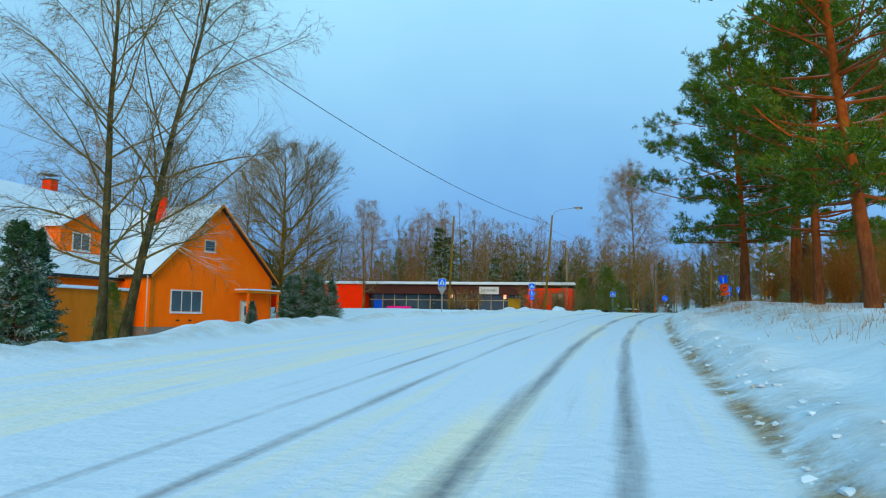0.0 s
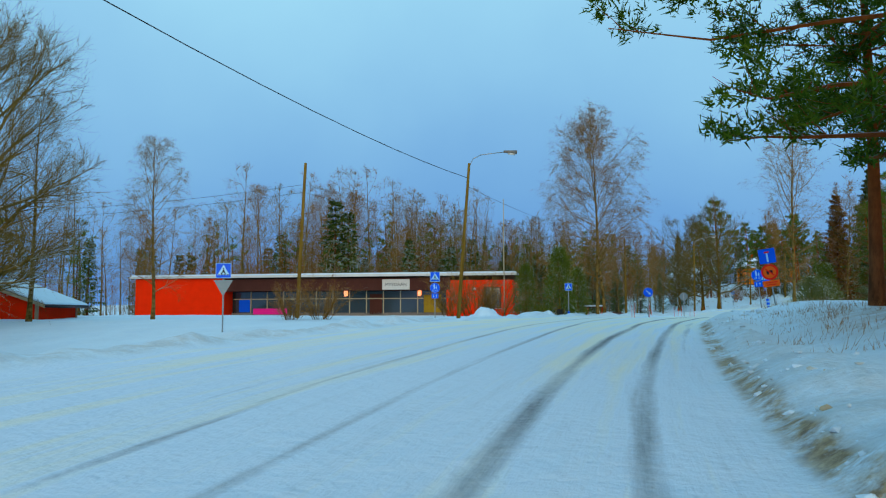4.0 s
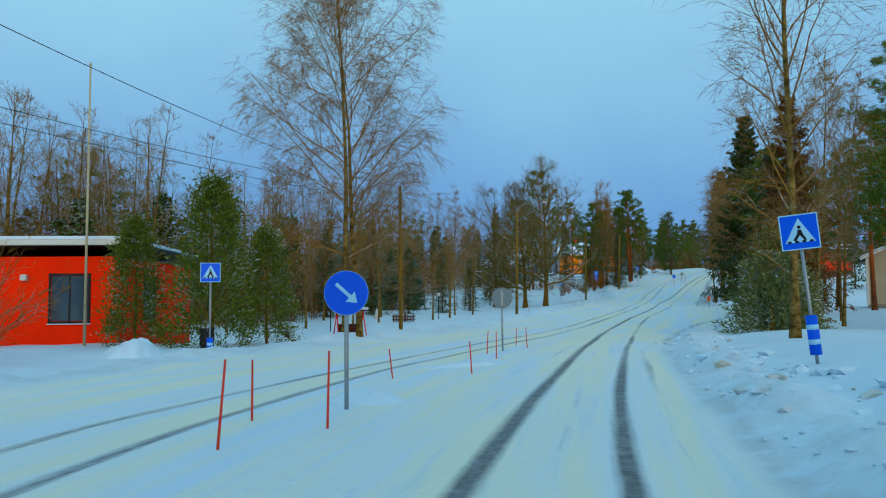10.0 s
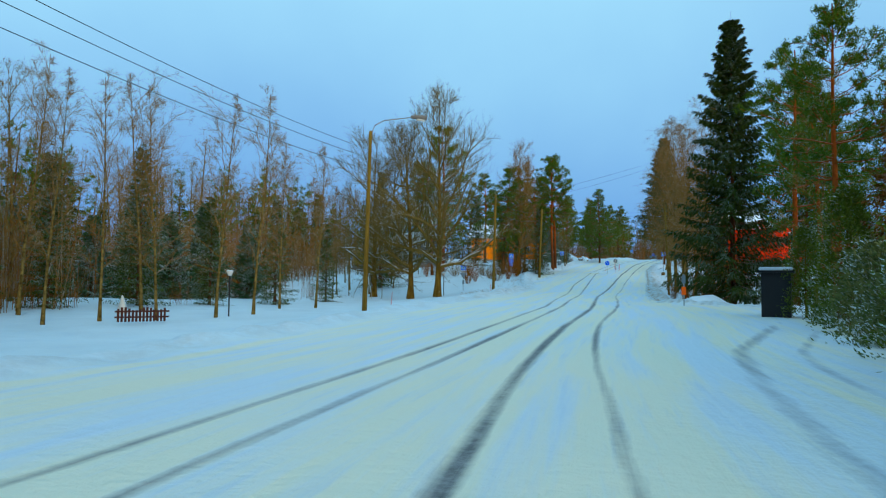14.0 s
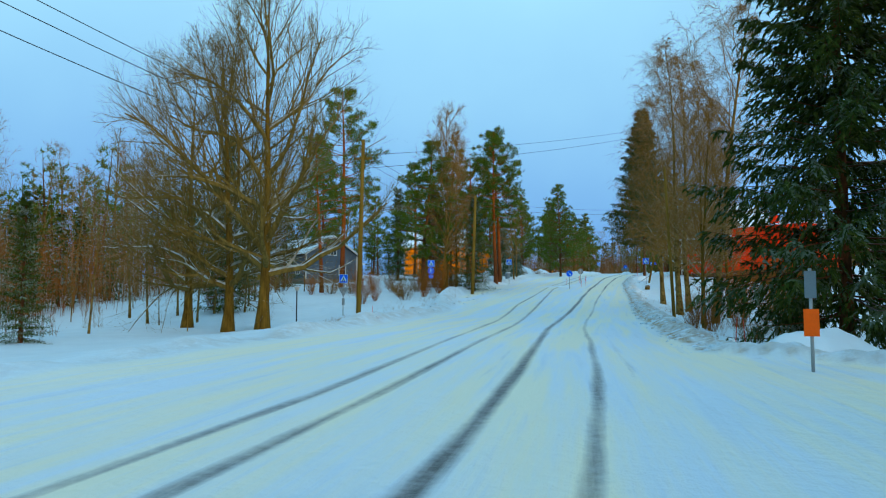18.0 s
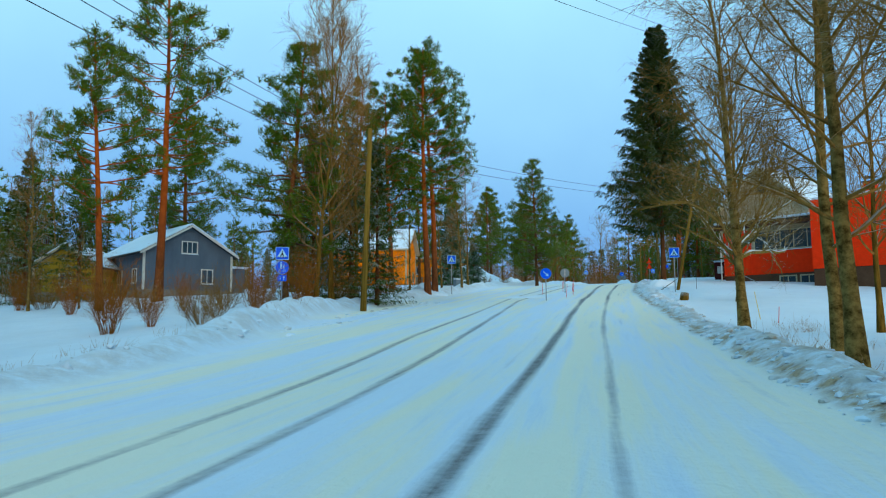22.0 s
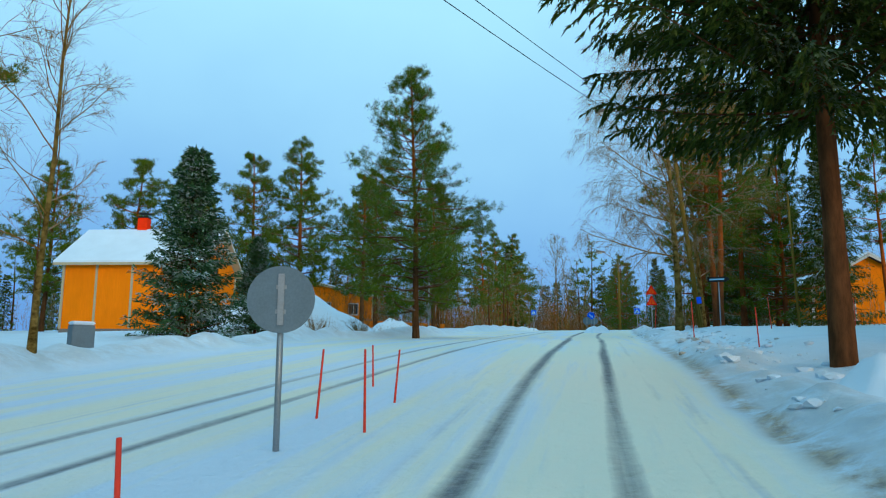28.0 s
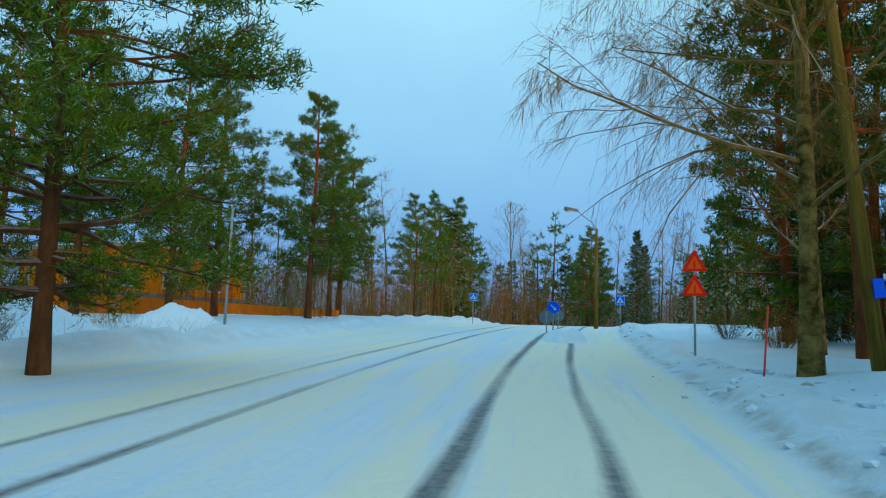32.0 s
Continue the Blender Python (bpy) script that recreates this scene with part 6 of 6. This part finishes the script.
            part("marker", box(-0.13, 0.13, -0.06, -0.03, z - 0.25, z + 0.25), M["sign_orange"], sg, "orange reflector")
        elif what == "tube":
            part("tube", rod((0, 0, z - 0.35), (0, 0, z + 0.35), 0.1, 0.1, 16), M["blue"], sg, "blue tube with white bands")
            for k in (-0.12, 0.14):
                part("band", rod((0, 0, z + k - 0.045), (0, 0, z + k + 0.045), 0.103, 0.103, 16), M["sign_white"], sg)
    return sg


sign_post(facing(11.4, 23.2, (3, 8), -7), 2.6, "road_sign", "blue square, red round and orange plates on a leaning pole", [("dead_end", 2.35), ("ban", 1.62), ("text_plate", 1.1)])
sign_post(facing(14.7, 32.9, (7, 20), -5), 2.5, "road_sign", "round blue path sign with small arrow plate below", [("path", 2.08), ("two_way", 1.55)])
sign_post(facing(18.4, 41.0, (8, 26), -5), 2.6, "crossing_sign", "blue crossing sign with a striped tube at its foot", [("crossing", 2.4), ("tube", 0.55)])
sign_post(facing(10.2, 40.2, (6, 20)), 1.7, "keep_right_sign", "round blue arrow sign on a snowy traffic island", [("keep_right", 1.68)])
sign_post(facing(16.1, 52.2, (12, 36)), 1.95, "road_sign", "grey back of a round sign on the island", [("back_round", 1.68)])
sign_post(facing(6.9, 55.0, (7, 20)), 2.85, "crossing_sign", "blue crossing sign before the evergreens", [("crossing", 2.6), ("tube", 0.1)])
sign_post(facing(-12.5, 20.5, (-5, -20)), 3.0, "crossing_sign", "blue crossing sign above a grey sign back", [("crossing", 2.6), ("back_triangle", 1.9)])
sign_post(facing(-4.2, 38.0, (0, 5)), 3.1, "crossing_sign", "blue crossing, path and arrow plates on one pole", [("crossing", 2.75), ("path", 2.02), ("two_way", 1.5)])
sign_post(facing(62.6, 151.3, (58, 118)), 3.2, "crossing_sign", "blue crossing, path and arrow plates on one pole", [("crossing", 2.9), ("path", 2.2), ("two_way", 1.68)])
sign_post(facing(77.8, 166.0, (66, 135)), 3.0, "crossing_sign", "blue crossing sign beside the pines", [("crossing", 2.6)])
sign_post(facing(78.3, 152.7, (68, 133)), 1.75, "keep_right_sign", "round blue arrow sign on a snowy traffic island", [("keep_right", 1.6)])
sign_post(facing(84.8, 161.3, (80, 148)), 1.75, "road_sign", "grey back of a round sign with its snowy pole", [("back_round", 1.45)])
sign_post(facing(88.1, 153.2, (75, 133)), 2.9, "crossing_sign", "blue crossing sign by the leaning pole", [("crossing", 2.55)])
sign_post(facing(114.11, 189.75, (98, 172)), 2.85, "warning_sign", "two red warning triangles on one pole", [("warning", 2.52), ("warning", 1.86)])
sign_post(facing(122.0, 206.6, (98, 172)), 1.5, "keep_right_sign", "round blue arrow sign on the far island", [("keep_right", 1.35)])
sign_post(facing(131.9, 231.5, (98, 172)), 2.6, "crossing_sign", "far blue crossing sign", [("crossing", 2.3)])
sign_post(facing(135.3, 216.5, (98, 172)), 2.4, "crossing_sign", "far blue crossing sign", [("crossing", 2.0)])
sign_post(facing(50.2, 95.8, (38, 84)), 1.9, "road_sign", "grey sign back above an orange reflector", [("edge", 1.6), ("marker", 0.9)])
sign_post(facing(51.5, 139.5, (50, 100)), 3.0, "crossing_sign", "blue crossing sign above a grey sign back", [("crossing", 2.7), ("back_triangle", 1.75), ("edge", 1.0)])
for x, y in ((124.5, 209.5), (119.6, 203.9)):
    sign_post(facing(x, y, (98, 172)), 1.0, "road_sign", "small far sign back on the island", [("back_round", 0.9)])

def stick(x, y, h, mat="stick", lean=(0, 0)):
    ob = part("marker_stick", rod((0, 0, -0.3), (0, 0, h), 0.018, 0.013, 7), M[mat], None)
    ob.matrix_world = stand(x, y, x * 50, 0, lean)
    return tagged(ob, "thin red snow marker stick in the snow" if mat == "stick" else "thin yellow snow marker stick", "snow marker", "snow marker sticks")


for s, d, h in ((80.8, -4.1, 0.95), (82.2, -3.4, 0.95), (82.6, -4.6, 0.8), (89.2, -2.9, 0.7), (93.6, -3.1, 0.75), (95.5, -3.7, 0.7), (98.6, -2.9, 0.7), (100.0, -3.5, 0.65), (88.0, -4.3, 0.6),
                (229.0, -2.7, 0.75), (231.0, -3.6, 0.7),
                (257.3, 3.5, 1.15), (249.0, 7.0, 1.2), (252.0, 11.0, 1.2), (165.5, 5.6, 1.1), (168.0, 6.4, 1.1), (139.5, 10.0, 1.2), (204.6, 7.4, 0.7), (238.5, 4.2, 1.0), (181.0, -13.0, .8), (147.5, -13.0, 1.0)):
    px, py, _z = spot(s, d)
    stick(float(px), float(py), h, "stick", (random.uniform(-5, 5), random.uniform(-5, 5)))
for x, y, h in ((81.2, 155.2, 0.85), (83.3, 157.8, 0.8), (81.7, 159.1, 0.8), (85.7, 163.1, 0.85), (85.9, 161.9, 0.9), (100.1, 171.7, 1.3)):
    stick(x, y, h, "stick", (random.uniform(-4, 4), random.uniform(-4, 4)))
px, py, _z = spot(207.5, 7.2)
stick(float(px), float(py), 1.3, "stick_yellow", (4, 8))


def lamp_post(x, y, h, arm, label, lean=(0, 0), reach=2.6):
    lp = thing("street_lamp", stand(x, y, 0, 0.1, lean), label, "street lamp")
    part("pole", rod((0, 0, -0.3), (0, 0, h), 0.14, 0.09, 12), M["pole"], lp, "brown wooden pole")
    a = Vector(arm).normalized()
    pts = [Vector((0, 0, h - 0.3)), Vector((0, 0, h + 0.35)) + a * 0.25, Vector((0, 0, h + 0.7)) + a * 0.8, Vector((0, 0, h + 1.15)) + a * reach]
    part("arm", merged(*(rod(pts[k], pts[k + 1], 0.035, 0.03, 8) for k in range(3))), M["steel"], lp)
    hd = rod(pts[3] - a * 0.1, pts[3] + a * 0.85 + Vector((0, 0, 0.08)), 0.09, 0.15, 12)
    head = part("lamp_head", hd, M["concrete"], lp, "grey lamp head")
    b = pts[3] + a * 0.5 + Vector((0, 0, -0.08))
    part("lens", rod(b - a * 0.25, b + a * 0.25, 0.08, 0.08, 10), M["white"], head)
    return lp


def pole(x, y, h, label, lean=(0, 0), r=0.13, arms=0.0, turn=0.0):
    pl = thing("utility_pole", stand(x, y, turn, 0.1, lean), label, "utility pole")
    part("pole", rod((0, 0, -0.3), (0, 0, h), r, r * 0.7, 12), M["pole"], pl)
    if arms:
        part("crossarm", box(-arms, arms, -0.05, 0.05, h - 1.0, h - 0.88, 0.01), M["pole"], pl)
        for k in (-1, 0, 1):
            part("insulator", rod((k * arms * 0.9, 0, h - 0.88), (k * arms * 0.9, 0, h - 0.7), 0.045, 0.03, 8), M["concrete"], pl)
    return pl


lamp_post(-2.7, 40.5, 10.9, (0.95, 0.3, 0), "street lamp on a brown wooden pole before the shop", (0, 4.3))
lamp_post(30.9, 97.4, 10.0, (0.9, 0.2, 0), "street lamp on a wooden pole beside the garden", (0, 1))
lp3 = lamp_post(111.7, 183.3, 11.0, (-0.9, 0.43, 0), "street lamp on a leaning wooden pole beside the birch", (-2, -6), 3.0)
part("plate", box(-0.17, 0.17, -0.19, -0.17, 1.35, 1.7, 0.01), M["blue"], lp3, "small blue plate")
board = thing("direction_sign", facing(113.2, 183.4, (98, 172)), "dark pointed direction board with white rim", "road sign")
part("pole", rod((0, 0, -0.3), (0, 0, 2.75), 0.03), M["steel"], board)
bp = part("board", prism([(-0.55, 2.42), (0.4, 2.42), (0.58, 2.56), (0.4, 2.7), (-0.55, 2.7)], -0.055, -0.035, 0.004), M["dark"], board, "dark pointed board")
part("bar", box(-0.45, 0.3, -0.062, -0.056, 2.52, 2.6), M["sign_white"], bp, "plain pale bar")
lamp_post(131.0, 214.0, 6.8, (-0.85, 0.3, 0), "far street lamp on a wooden pole", (0, 0), 1.4)
pole(-13.0, 36.8, 10.2, "tall wooden utility pole with wires", (0, 2.5))
pole(16.5, 76.2, 9.7, "wooden utility pole with wires", arms=0.0)
pole(48.2, 121.8, 9.2, "wooden utility pole beside the broad trees", (0, 1), arms=0.45, turn=-30)
pole(66.65, 150.9, 9.6, "brown wooden utility pole beside the verge", (0, 2), 0.17)
pole(89.6, 154.8, 9.5, "leaning utility pole held by stays", (0, 14), 0.11)
pole(66.4, 120.6, 9.0, "thin leaning wooden pole by the verge", (0, -3), 0.1)
pole(110.8, 176.6, 6.0, "pale thin pole by the side road", (0, -2), 0.06)
pole(40.5, 134.0, 2.2, "short pole in the garden", r=0.04)
flag = thing("flagpole", stand(1.6, 61.0), "tall thin flagpole before the red wall", "flagpole")
part("pole", rod((0, 0, 0), (0, 0, 11.3), 0.06, 0.035, 10), M["cream"], flag)
part("knob", rod((0, 0, 11.3), (0, 0, 11.42), 0.06, 0.03, 10), M["cream"], flag)
far_lamp = thing("lamp_mast", stand(104.2, 201.0), "thin grey lamp mast by the snow mound", "lamp mast")
part("pole", rod((0, 0, -0.2), (0, 0, 5.0), 0.05, 0.035, 8), M["steel"], far_lamp)


def wire(a, b, sag, r=0.012, name="power_line"):
    a, b = Vector(a), Vector(b)
    lm = Limbs()
    pts = [np.array(a.lerp(b, k / 14) - Vector((0, 0, sag * 4 * (k / 14) * (1 - k / 14)))) for k in range(15)]
    lm.tube(pts, [r] * 15, 4)
    return tagged(new(name, limb_mesh(name, lm, M["wire"], True)), "thin dark overhead wire between poles", "wire", "overhead wires")


L1, PL, P2, LB, P3, P4, P5, PB = (-2.0, 40.4, 10.6), (-12.7, 36.8, 9.9), (16.5, 76.2, 9.7), (31.0, 97.4, 9.9), (48.3, 121.8, 10.0), (67.2, 152.2, 13.2), (91.8, 154.8, 14.1), (110.5, 183.7, 18.6)
wire((-21.3, -13.0, 12.8), L1, 1.3, 0.02)
for dz in (0.0, -0.5):
    wire((PL[0], PL[1], PL[2] - 0.3 + dz), (P2[0], P2[1], P2[2] - 0.4 + dz), 0.8)
    wire((PL[0] - 34, PL[1] + 6, PL[2] - 1.0 + dz), (PL[0], PL[1], PL[2] - 0.3 + dz), 0.7)
wire((L1[0], L1[1], L1[2] - 0.6), P2, 0.8)
for dz in (0.0, -0.45, -1.1):
    wire((P2[0], P2[1], P2[2] + dz), (LB[0], LB[1], LB[2] + dz), 0.3)
    wire((LB[0], LB[1], LB[2] + dz), (P3[0], P3[1], P3[2] + dz + 0.6), 0.4)
    wire((P3[0], P3[1], P3[2] + dz + 0.6), (P4[0], P4[1], P4[2] + dz), 0.5)
for dz in (0.0, -0.7):
    wire((P3[0], P3[1], P3[2] + dz + 0.4), (P5[0], P5[1], P5[2] + dz + 9.5), 0.4)
for dz in (0.0, -0.6):
    wire((P4[0], P4[1], P4[2] + dz), (PB[0], PB[1], PB[2] + dz), 0.5, 0.015)
wire((P5[0], P5[1], P5[2]), (120.0, 168.0, 17.0), 0.3)
for dx, dy in ((0.9, -0.8), (-0.7, 0.9)):
    wire((P5[0] - 0.6, P5[1], 7.2), (89.6 + dx, 154.8 + dy, level(89.6 + dx, 154.8 + dy)), 0.0, 0.02, "stay_wire")


# ---- garden things ----
swing = thing("garden_swing", stand(13.6, 79.9, 15), "garden swing with snow-covered canopy and red frame", "garden swing")
for x in (-1.0, 1.0):
    for y in (-0.55, 0.55):
        part("leg", rod((x, y, 0), (x * 0.92, 0, 1.85), 0.04), M["brick"], swing)
part("top_bar", rod((-1.0, 0, 1.85), (1.0, 0, 1.85), 0.03), M["maroon"], swing)
part("canopy", box(-1.15, 1.15, -0.7, 0.7, 1.88, 1.94, 0.01), M["fascia"], swing)
part("snow_cap", box(-1.12, 1.12, -0.67, 0.67, 1.942, 2.1, 0.05), M["snow_plain"], swing)
part("seat", box(-0.8, 0.8, -0.25, 0.25, 0.45, 0.52, 0.01), M["fascia"], swing)
part("backrest", box(-0.8, 0.8, 0.22, 0.28, 0.52, 1.0, 0.01), M["fascia"], swing)
table = thing("picnic_table", stand(8.8, 81.0, 10), "red picnic table under snow", "table")
part("tabletop", box(-0.9, 0.9, -0.4, 0.4, 0.7, 0.75), M["maroon"], table)
part("snow_cap", box(-0.88, 0.88, -0.38, 0.38, 0.752, 0.88, 0.04), M["snow_plain"], table)
for y in (-0.7, 0.7):
    part("bench", box(-0.9, 0.9, y - 0.14, y + 0.14, 0.42, 0.46), M["maroon"], table)
for x in (-0.7, 0.7):
    part("leg", box(x - 0.04, x + 0.04, -0.75, 0.75, 0.0, 0.42), M["maroon"], table)
rail = thing("picket_fence", stand(19.8, 95.8, 25, -0.1), "short brown picket fence in the snow", "fence")
for k in range(14):
    part("picket", box(k * 0.17 - 1.2, k * 0.17 - 1.1, 0, 0.03, 0, 0.62 + 0.08 * math.sin(k)), M["fascia"], rail)
for z in (0.18, 0.45):
    part("rail", box(-1.3, 1.3, 0.03, 0.06, z, z + 0.08), M["fascia"], rail)
for x, y in ((23.9, 100.3), (12.8, 88.4), (47.0, 133.0)):
    gl = thing("garden_lamp", stand(x, y), "low garden lamp with snow on its shade", "garden lamp", "garden lamps")
    part("pole", rod((0, 0, -0.2), (0, 0, 2.3), 0.04), M["dark"], gl)
    sd_ = part("shade", rod((0, 0, 2.3), (0, 0, 2.55), 0.08, 0.2, 12), M["white"], gl)
    part("snow_cap", rod((0, 0, 2.551), (0, 0, 2.61), 0.2, 0.14, 12), M["snow_plain"], sd_)
cone = part("garden_cone", rod((0, 0, 0), (0, 0, 1.1), 0.35, 0.03, 8), M["white"], None)
cone.matrix_world = stand(18.2, 103.0)
tagged(cone, "pale pointed cone standing in the snowy garden", "garden ornament")
stump = part("tree_stump", rod((0, 0, -0.2), (0, 0, 0.42), 0.27, 0.22, 14), M["oak"], None)
stump.matrix_world = stand(84.6, 148.2, 0, 0, (0, 10))
tagged(stump, "dark sawn tree stump beside the road", "stump")
bin_ = thing("litter_bin", stand(6.5, 28.0 + 30.0, 0), "small dark bin by the path", "bin")
part("body", rod((0, 0, 0), (0, 0, 0.7), 0.22, 0.26, 14), M["dark"], bin_)
part("lid", rod((0, 0, 0.7), (0, 0, 0.76), 0.27, 0.24, 14), M["dark"], bin_)
mb = thing("electric_cabinet", stand(82.9, 177.0, 20), "grey electric cabinet capped with snow", "cabinet")
part("body", box(-0.3, 0.3, -0.2, 0.2, 0, 0.9, 0.02), M["backplate"], mb)
part("snow_cap", box(-0.3, 0.3, -0.2, 0.2, 0.902, 1.0, 0.03), M["snow_plain"], mb)
def mound(x, y, rx, ry, h, seed, label):
    g = np.linspace(-1, 1, 34)
    a, b = np.meshgrid(g, g, indexing="ij")
    r = np.hypot(a, b) * (1 + 0.12 * vnoise(a * 3 + 40, b * 3, 1.0, seed))
    z = h * smooth(1.05 - r) * (1 + 0.22 * vnoise(a * 4, b * 4 + 9, 1.0, seed + 1)) + 0.06 * vnoise(a * 14, b * 14, 1.0, seed + 2) * (r < 1) - 0.25 - 1.6 * smooth((r - 0.85) / 0.35)
    idx = np.arange(34 * 34).reshape(34, 34)
    f = np.stack([idx[:-1, :-1], idx[1:, :-1], idx[1:, 1:], idx[:-1, 1:]], -1).reshape(-1, 4)
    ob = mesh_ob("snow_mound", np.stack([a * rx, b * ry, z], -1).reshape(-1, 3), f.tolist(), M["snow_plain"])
    ob.matrix_world = stand(x, y, seed * 25, 0.0)
    return tagged(ob, label, "snow pile")


mound(94.8, 201.0, 7.5, 4.6, 2.7, 1, "large ploughed snow mound with dry stalks")
mound(103.5, 206.0, 3.0, 2.4, 1.2, 2, "ploughed snow mound beside the road")
mound(-0.6, 47.0, 3.2, 1.8, 1.0, 3, "snow pile before the shop")
mound(4.8, 53.6, 2.4, 1.4, 0.8, 4, "snow pile by the crossing")
mound(10.6, 41.2, 1.6, 1.2, 0.35, 5, "low snow heap on the traffic island")
mound(55.0, 100.4, 3.2, 2.4, 1.1, 6, "ploughed snow mound by the drive")
mound(60.5, 106.5, 2.2, 1.8, 0.8, 7, "ploughed snow mound by the verge")
mound(92.5, 160.0, 2.6, 1.4, 0.8, 8, "snow bank piled against the tall spruce")
mound(118.0, 200.4, 2.2, 1.4, 0.8, 9, "low ploughed snow heap")
mound(76.0, 166.8, 3.5, 2.0, 0.9, 10, "snow pile by the pines")
mound(82.5, 158.0, 1.6, 5.5, 0.3, 11, "low snow ridge on the traffic island")
mound(13.6, 47.0, 1.0, 5.0, 0.28, 12, "low snow ridge on the traffic island")


def lumps(name, seed, rows, label):
    """Broken snow thrown up by the plough."""
    rs = np.random.RandomState(seed)
    vs, fs, n = [], [], 0
    ico = bmesh.new()
    bmesh.ops.create_icosphere(ico, subdivisions=1, radius=1)
    bv = np.array([v.co for v in ico.verts])
    bf = [tuple(v.index for v in f.verts) for f in ico.faces]
    ico.free()
    for s0, s1, d0, d1, count, r0, r1 in rows:
        for _ in range(count):
            s = s0 + (s1 - s0) * rs.rand()
            d = d0 + (d1 - d0) * rs.rand()
            x, y, z = (float(v) for v in spot(s, d))
            r = r0 + (r1 - r0) * rs.rand() ** 3
            v = bv * (1 + 0.75 * (rs.rand(len(bv), 1) - 0.5)) * r * np.array([1 + 0.8 * rs.rand(), 1 + 0.5 * rs.rand(), 0.7])
            a = rs.rand() * 6.28
            v = v @ np.array([[math.cos(a), math.sin(a), 0], [-math.sin(a), math.cos(a), 0], [0, 0, 1]])
            vs.append(v + (x, y, z + r * 0.1))
            fs += [tuple(i + n for i in f) for f in bf]
            n += len(bv)
    return tagged(mesh_ob(name, np.concatenate(vs), fs, M["crumbs"], None, False), label, "snow", kind="stuff")


lumps("snow_lumps", 1, [(0, 60, 1.35, 2.3, 420, .012, .06), (0, 60, 2.4, 5.0, 30, .03, .07), (60, 105, 1.6, 3.6, 420, .02, .15), (156, 212, 2.7, 4.4, 900, .015, .1), (205, 240, 2.2, 4.4, 260, .02, .14), (235, 262, 2.4, 5.0, 300, .02, .13),
                        (128, 152, 9.0, 11.0, 80, .04, .18), (170, 215, -11.5, -9.5, 200, .02, .12), (262, 300, 3.1, 4.4, 80, .04, .14)], "broken lumps of ploughed snow along the verges")


def stalks(name, seed, rows, label):
    """Dry grass in clumps."""
    rs = np.random.RandomState(seed)
    lm = Limbs()
    for s0, s1, d0, d1, clumps, h in rows:
        s, d, big = s0 + (s1 - s0) * rs.rand(clumps), d0 + (d1 - d0) * rs.rand(clumps), 0.1 + 0.3 * rs.rand(clumps)
        way = rs.normal(0, 0.35, (clumps, 2))
        w = np.repeat(np.arange(clumps), 6 + rs.randint(0, 16, clumps))
        p = np.stack(spot(s[w] + rs.normal(0, 1, len(w)) * big[w], d[w] + rs.normal(0, 1, len(w)) * big[w]), 1) - np.array([0, 0, 0.03])
        nd = units(np.stack([way[w, 0] + rs.normal(0, .45, len(w)), way[w, 1] + rs.normal(0, .45, len(w)), np.ones(len(w))], 1))
        lm.blades(p, p + nd * (h * (0.3 + 0.8 * rs.rand(len(w))))[:, None], units(np.cross(nd, rs.normal(0, 1, nd.shape))) * 0.006)
    return tagged(new(name, limb_mesh(name, lm, M["grass"], False)), label, "grass", kind="stuff")


stalks("dry_grass", 3, [(12, 58, 3.6, 7.0, 120, .42), (30, 58, 2.6, 4.5, 90, .3), (160, 205, 5.0, 9.0, 90, .6), (60, 75, 3.2, 6, 30, .3), (175, 200, -16, -11, 60, .5), (255, 275, -18, -12, 80, .9)], "dry yellow grass poking through the snow")
